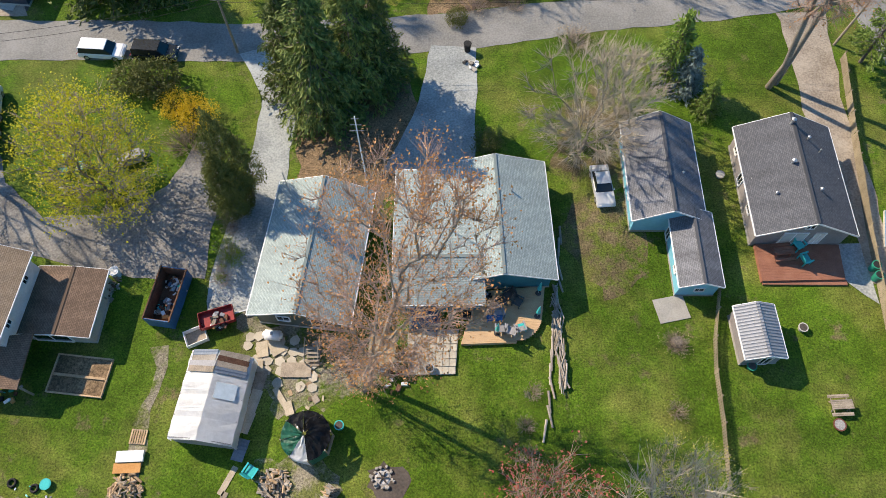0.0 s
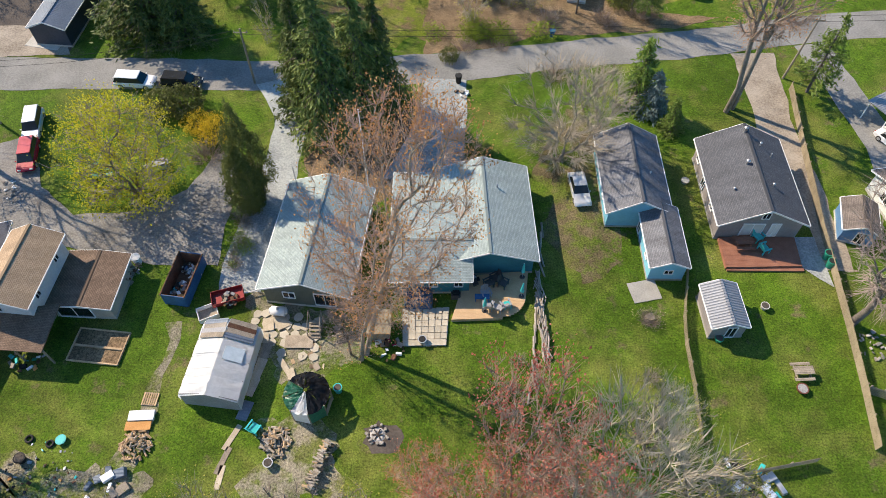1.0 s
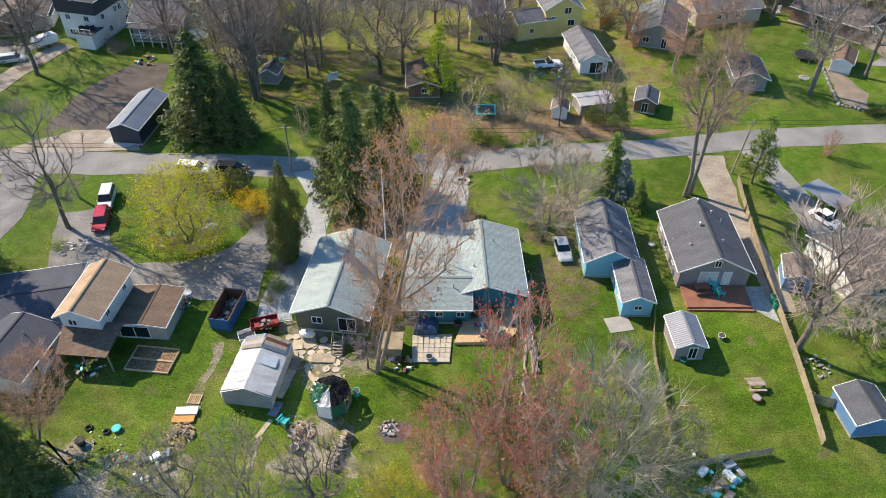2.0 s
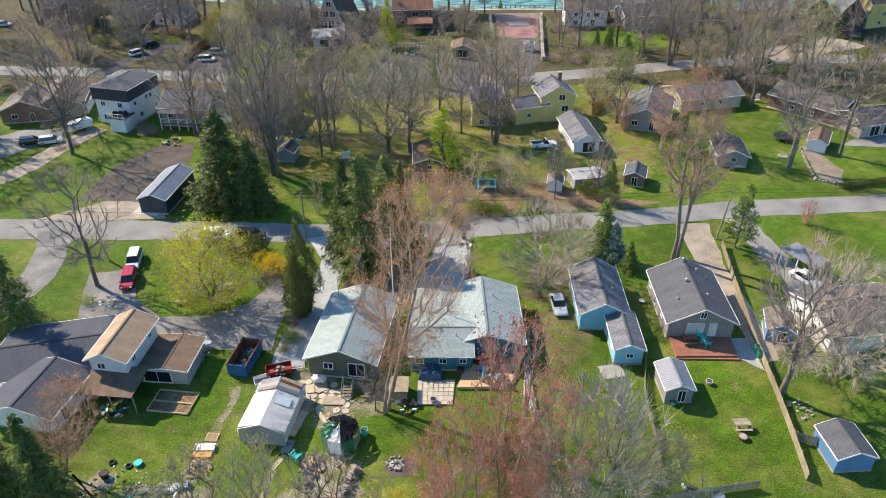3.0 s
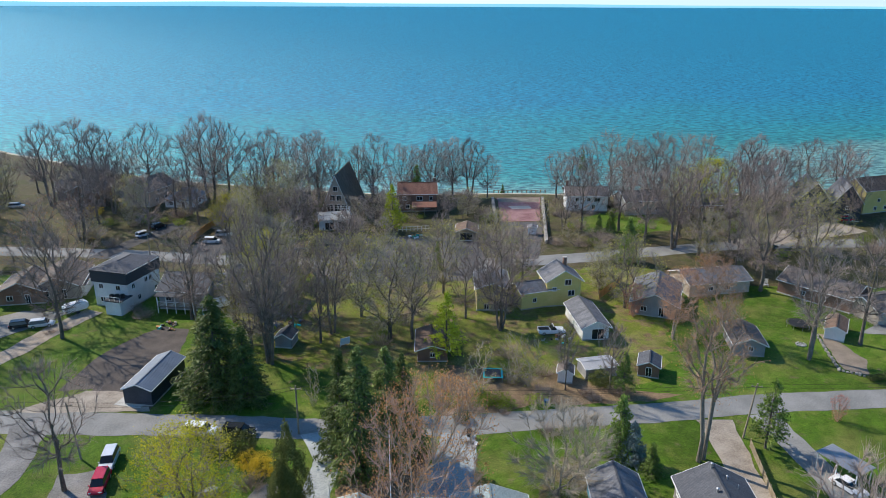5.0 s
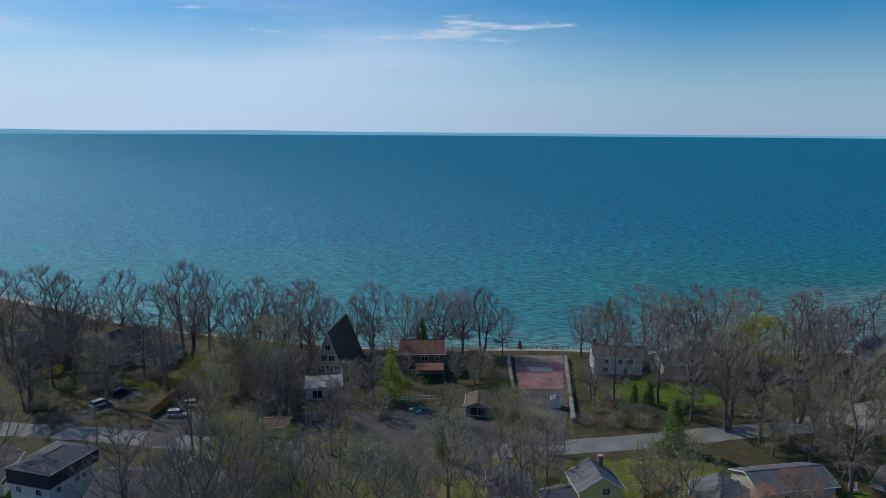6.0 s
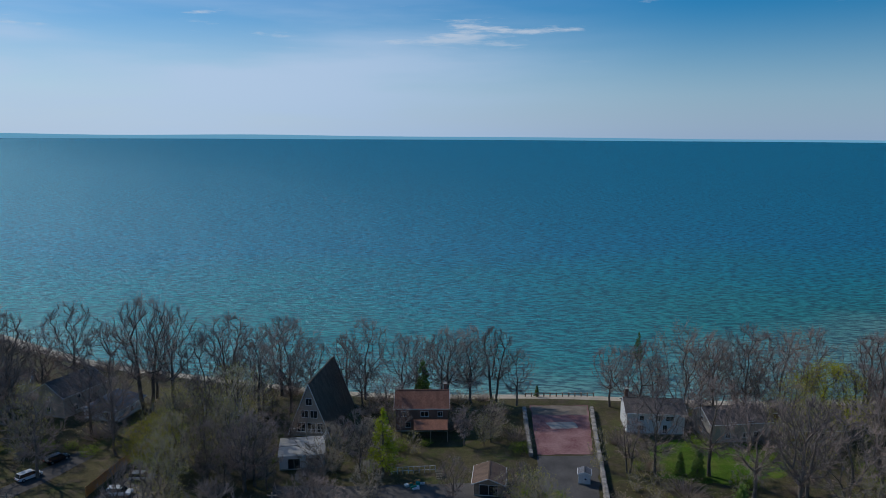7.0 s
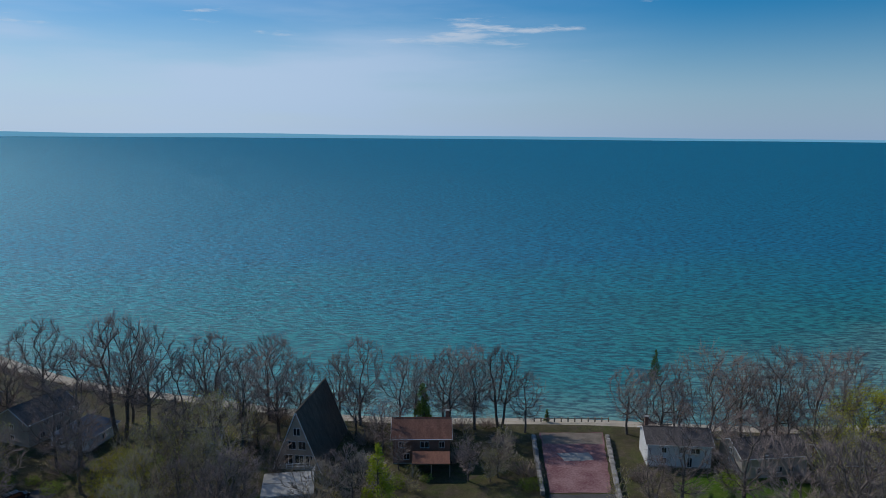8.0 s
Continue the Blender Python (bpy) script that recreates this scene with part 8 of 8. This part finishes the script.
pb = thing("patio_hut", "flat pale-roofed garden hut on the patio", "hut", pose(*(-6.1, 16.2), 0.0, 0, 0, 0))
part("wall", boxed(0, 0, 0, 1.9, 2.3, 1.5), OLDWOOD, pb)
part("roof_sheet", boxed(0, 0, 1.5, 2.3, 2.7, 0.1, rx=-0.05, bevel=0.02), FENCEWOOD, pb)
bl = solid("covered_furniture", bmesh.new(), TARP_BLUE, "garden furniture under dark blue tarpaulin", "tarpaulin", pose(*(-2.6, 19.4), 0.16))
bm = bmesh.new()
bmesh.ops.create_grid(bm, x_segments=16, y_segments=12, size=1.0)
for v in bm.verts:
    r = max(abs(v.co.x), abs(v.co.y))
    v.co = Vector((v.co.x * 1.4, v.co.y * 1.1, (1.0 if r < 0.8 else max(0.0, 5 * (1 - r))) + 0.28 * noise.noise(v.co * 2.6) * (r < 0.95)))
bmesh.ops.solidify(bm, geom=bm.faces[:], thickness=0.03)
bm.to_mesh(bl.data)
bm.free()
ct = solid("covered_trailer", bmesh.new(), GREYWALL, "low trailer under a dark grey cover", "trailer", pose(*(-31.8, 36.1), 0.0, 0, 0, 25))
bm = boxed(0, 0, 0.0, 2.6, 1.5, 0.9, bevel=0.3)
bmesh.ops.subdivide_edges(bm, edges=bm.edges[:], cuts=2, use_grid_fill=True)
for v in bm.verts:
    v.co += Vector((0, 0, 0.12 * noise.noise(v.co * 2))) if v.co.z > 0.05 else Vector()
bm.to_mesh(ct.data)
bm.free()
bn = thing("garden_bench", "pale stone bench on the lawn", "bench", pose(*(-37.0, 32.5), 0, 0, 0, -5))
part("seat", boxed(0, 0, 0.4, 2.2, 0.5, 0.1, bevel=0.02), CONCRETE, bn)
for s in (-0.8, 0.8):
    part("leg", boxed(s, 0, 0, 0.25, 0.4, 0.4), CONCRETE, bn)
sp = thing("tree_stump", "cut tree stump with brush round it", "stump", pose(*(19.3, 17.5), 0))
part("stump_wood", rod((0, 0, -0.05), (0, 0, 0.5), 0.55, 0.42, 12), BARK, sp)
ac = thing("heat_pump", "grey heat pump box on the patio wall", "heat pump", pose(*(-1.1, 20.5), 0.16))
part("casing", boxed(0, 0, 0, 0.8, 0.4, 0.7, bevel=0.03), TRIM, ac)
part("fan_grille", rod((0.1, -0.21, 0.35), (0.1, -0.2, 0.35), 0.27, n=16), DARKTRIM, ac)
bb = thing("barbecue", "black lidded barbecue on the timber deck", "barbecue", pose(*(1.0, 19.7), 0.0))
part("cabinet", boxed(0, 0, 0.1, 0.9, 0.5, 0.7, bevel=0.02), DARKTRIM, bb)
part("lid", boxed(0, 0, 0.8, 0.9, 0.55, 0.35, bevel=0.14), BLACK, bb)
for s in (-1, 1):
    part("leg", boxed(s * 0.4, 0, 0, 0.06, 0.4, 0.12), BLACK, bb)


def trampoline(label, at, r, round_=True, yaw=0, z=0.8):
    t = thing("trampoline", label, "trampoline", pose(*at, 0, 0, 0, yaw))
    if round_:
        part("mat", rod((0, 0, z), (0, 0, z + 0.03), r * 0.86, n=28), BLACK, t)
        bm = bmesh.new()
        for i in range(28):
            a0, a1 = i * 2 * math.pi / 28, (i + 1) * 2 * math.pi / 28
            cyl(bm, (r * math.cos(a0), r * math.sin(a0), z), (r * math.cos(a1), r * math.sin(a1), z), 0.08, 0.08, 6)
        part("rim", bm, DARKTRIM, t)
        for i in range(8):
            a = i * math.pi / 4
            part("leg", rod((r * math.cos(a), r * math.sin(a), 0), (r * math.cos(a), r * math.sin(a), z), 0.035), STEEL, t)
    else:
        part("mat", boxed(0, 0, z, 2 * r - 0.5, 2 * r - 0.5, 0.03), SOIL, t)
        for x, y, sx, sy in ((0, -r, 2 * r + 0.3, 0.3), (0, r, 2 * r + 0.3, 0.3), (-r, 0, 0.3, 2 * r - 0.3), (r, 0, 0.3, 2 * r - 0.3)):
            part("pad", boxed(x, y, z, sx, sy, 0.08, bevel=0.02), AQUA, t)
        for x in (-r, r):
            for y in (-r, r):
                part("leg", boxed(x, y, 0, 0.07, 0.07, z), STEEL, t)


trampoline("round black trampoline on the lawn", (65.4, 89.3), 2.1)
trampoline("square trampoline with turquoise pads among leaves", (5.4, 67.4), 1.5, False)
ds = thing("lawn_sign", "leaning white lattice screen on the lawn", "screen", pose(*(-21.2, 78.0), 0, 12, 0, 35))
part("panel", boxed(0, 0, 0.3, 1.9, 0.06, 1.5), TRIM, ds)
for s in (-0.8, 0.8):
    part("post", boxed(s, 0.1, 0, 0.08, 0.08, 1.8), TRIM, ds)
for lab, at, sx, sy, yaw in (("small white camper trailer beside the tall house", (-77.6, 90.6), 2.2, 4.6, -40), ("white covered boat on the side drive", (-49.2, 93.9), 2.2, 4.2, -50)):
    cp = thing("camper", lab, "camper", pose(*at, 0, 0, 0, yaw))
    part("shell", boxed(0, 0, 0.5, sx, sy, 1.7, bevel=0.35), TRIM, cp)
    for s in (-1, 1):
        part("wheel", rod((s * (sx / 2 - 0.2), 0, 0.32), (s * sx / 2, 0, 0.32), 0.32, n=12), BLACK, cp)
    part("hitch", boxed(0, -sy / 2 - 0.5, 0.45, 0.1, 1.2, 0.1), STEEL, cp)
# open carport of the corner bungalow
cpt = thing("carport", "open white carport with flat pale roof", "carport", pose(*(50.8, 42.9), 0, 0, 0, 30))
part("roof_sheet", boxed(0, 0, 2.5, 3.6, 6.0, 0.14, bevel=0.02), STEEL_ROOF_WHITE, cpt)
for x in (-1.6, 1.6):
    for y in (-2.7, 0, 2.7):
        part("post", boxed(x, y, 0, 0.12, 0.12, 2.5), TRIM, cpt)
# the corner lawn across the road: stone edging, fire ring, garden seat, clipped hedge and a young plum
edge = thing("stone_edging", "low row of rough stones along a garden bed", "edging")
rnd = random.Random(71)
corners = [Vector(p) for p in ((67.6, 87.4), (66.0, 79.0), (64.8, 71.8), (68.4, 69.6))]
for a, b in zip(corners[:-1], corners[1:]):
    n = int((b - a).length / 0.55)
    for i in range(n):
        p = a.lerp(b, i / n)
        part("stone", boxed(p.x + rnd.uniform(-0.15, 0.15), p.y + rnd.uniform(-0.1, 0.1), 0, rnd.uniform(0.35, 0.6), rnd.uniform(0.3, 0.5), rnd.uniform(0.25, 0.5), rnd.uniform(0, 3), bevel=0.07), STONE, edge)
patch("garden_bed", "bare mulched bed behind the stone edging", [(67.9, 86.5), (69.8, 85.0), (71.5, 76.0), (69.0, 70.2), (65.6, 72.4)], DIRT, 0.02, 0.5, seed=72)
ring = thing("fire_ring", "ring of pale stones on the lawn", "fire ring", pose(62.5, 81.4, 0))
for i in range(11):
    a = i * 6.283 / 11
    part("stone", boxed(0.8 * math.cos(a), 0.8 * math.sin(a), 0, 0.34, 0.3, 0.22, a, bevel=0.05), CONCRETE, ring)
part("ash_bed", rod((0, 0, 0.0), (0, 0, 0.07), 0.62, 0.55, 12), ASH, ring)
seat = thing("lattice_bench", "white lattice garden bench on the lawn", "bench", pose(67.1, 109.7, 0, 0, 0, 10))
for i in range(6):
    part("back_slat", boxed(-0.75 + i * 0.3, 0.3, 0.3, 0.12, 0.05, 1.5), TRIM, seat)
for z in (0.45, 1.0, 1.7):
    part("crossbar", boxed(0, 0.27, z, 1.8, 0.06, 0.1), TRIM, seat)
part("seat_board", boxed(0, 0, 0.45, 1.8, 0.55, 0.06, bevel=0.01), TRIM, seat)
for x in (-0.8, 0.8):
    part("leg", boxed(x, -0.2, 0, 0.08, 0.08, 0.45), TRIM, seat)
for i in range(9):
    p = Vector((68.6, 68.7)).lerp(Vector((79.5, 72.0)), i / 8)
    plant("shrub", p.x, p.y, 0.95, i * 47, 1.0, "clipped hedge")
plant("red", 56.7, 56.1, 4.6, 30, 1.0, G3, "young plum with dark red buds on the lawn")
# tyres on the lawn by the rubbish
for at, r in (((-35.3, 5.4), 0.3), ((-33.4, 5.0), 0.28)):
    ty = thing("tyre", "old black tyre lying on the lawn", "tyre", pose(*at, 0.11))
    bm = bmesh.new()
    for i in range(16):
        a0, a1 = i * 6.2832 / 16, (i + 1) * 6.2832 / 16
        cyl(bm, (r * math.cos(a0), r * math.sin(a0), 0), (r * math.cos(a1), r * math.sin(a1), 0), 0.1, 0.1, 8)
    part("tread", bm, BLACK, ty)
# lake house terrace and steps
tt = thing("terrace", "white railed terrace in front of the brick house", "terrace")
p, q = Vector((*(-17.4, 146.2), 0)), Vector((*(-9.2, 147.7), 0))
for i in range(9):
    r = p.lerp(q, i / 8)
    part("post", boxed(r.x, r.y, 0, 0.1, 0.1, 1.4), TRIM, tt)
for z in (0.6, 1.35):
    part("rail", rod((p.x, p.y, z), (q.x, q.y, z), 0.05, n=6), TRIM, tt)
ls = thing("garden_steps", "pale timber steps beside the terrace", "steps", pose(*(-8.3, 145.0), 0))
for i in range(6):
    part("tread", boxed(0, i * 0.3, i * 0.17, 1.2, 0.3, 0.17), FENCEWOOD, ls)


# ---- poles and wires ----
def pole(at, h, lean=0.0, arm=True):
    u = thing("utility_pole", "weathered timber utility pole beside the road", "utility pole", pose(*at, 0, 0, lean, 0), "utility poles")
    part("shaft", rod((0, 0, -0.1), (0, 0, h), 0.15, 0.1), OLDWOOD, u)
    if arm:
        part("crossarm", boxed(0, 0, h - 0.6, 1.6, 0.1, 0.12), OLDWOOD, u)
        for x in (-0.7, 0.7, 0.0):
            part("insulator", rod((x, 0, h - 0.5), (x, 0, h - 0.3), 0.05, 0.04, 8), GREYWALL, u)
    return Vector((*at, h - 0.35))


def wire(a, b, sag):
    cu = bpy.data.curves.new("cable", "CURVE")
    cu.dimensions, cu.bevel_depth = "3D", 0.018
    s = cu.splines.new("POLY")
    s.points.add(16)
    for i in range(17):
        t = i / 16
        p = Vector(a).lerp(Vector(b), t) - Vector((0, 0, sag * 4 * t * (1 - t)))
        s.points[i].co = (*p, 1)
    cu.materials.append(BLACK)
    tagged(new("power_cable", cu), "thin black overhead cable between poles", "cable", "overhead cables")


p1 = pole((-51.7, 42.9), 9.0, -4)
p2 = pole((-23.3, 49.9), 8.0)
p3 = pole((40.9, 51.2), 9.0, 5)
p4 = pole((-88.8, 46.6), 9.0)
p5 = pole((91.7, 57.1), 9.0)
for a, b in ((p4, p1), (p1, p2), (p2, p3), (p3, p5)):
    wire(a + Vector((0, 0.4, 0)), b + Vector((0, 0.4, 0)), 0.9)
    wire(a - Vector((0, 0.4, 0.1)), b - Vector((0, 0.4, 0.1)), 1.0)
for at in ((-74.4, 119.0), (-33.1, 122.2), (60.5, 129.0)):
    pole(at, 8.5)
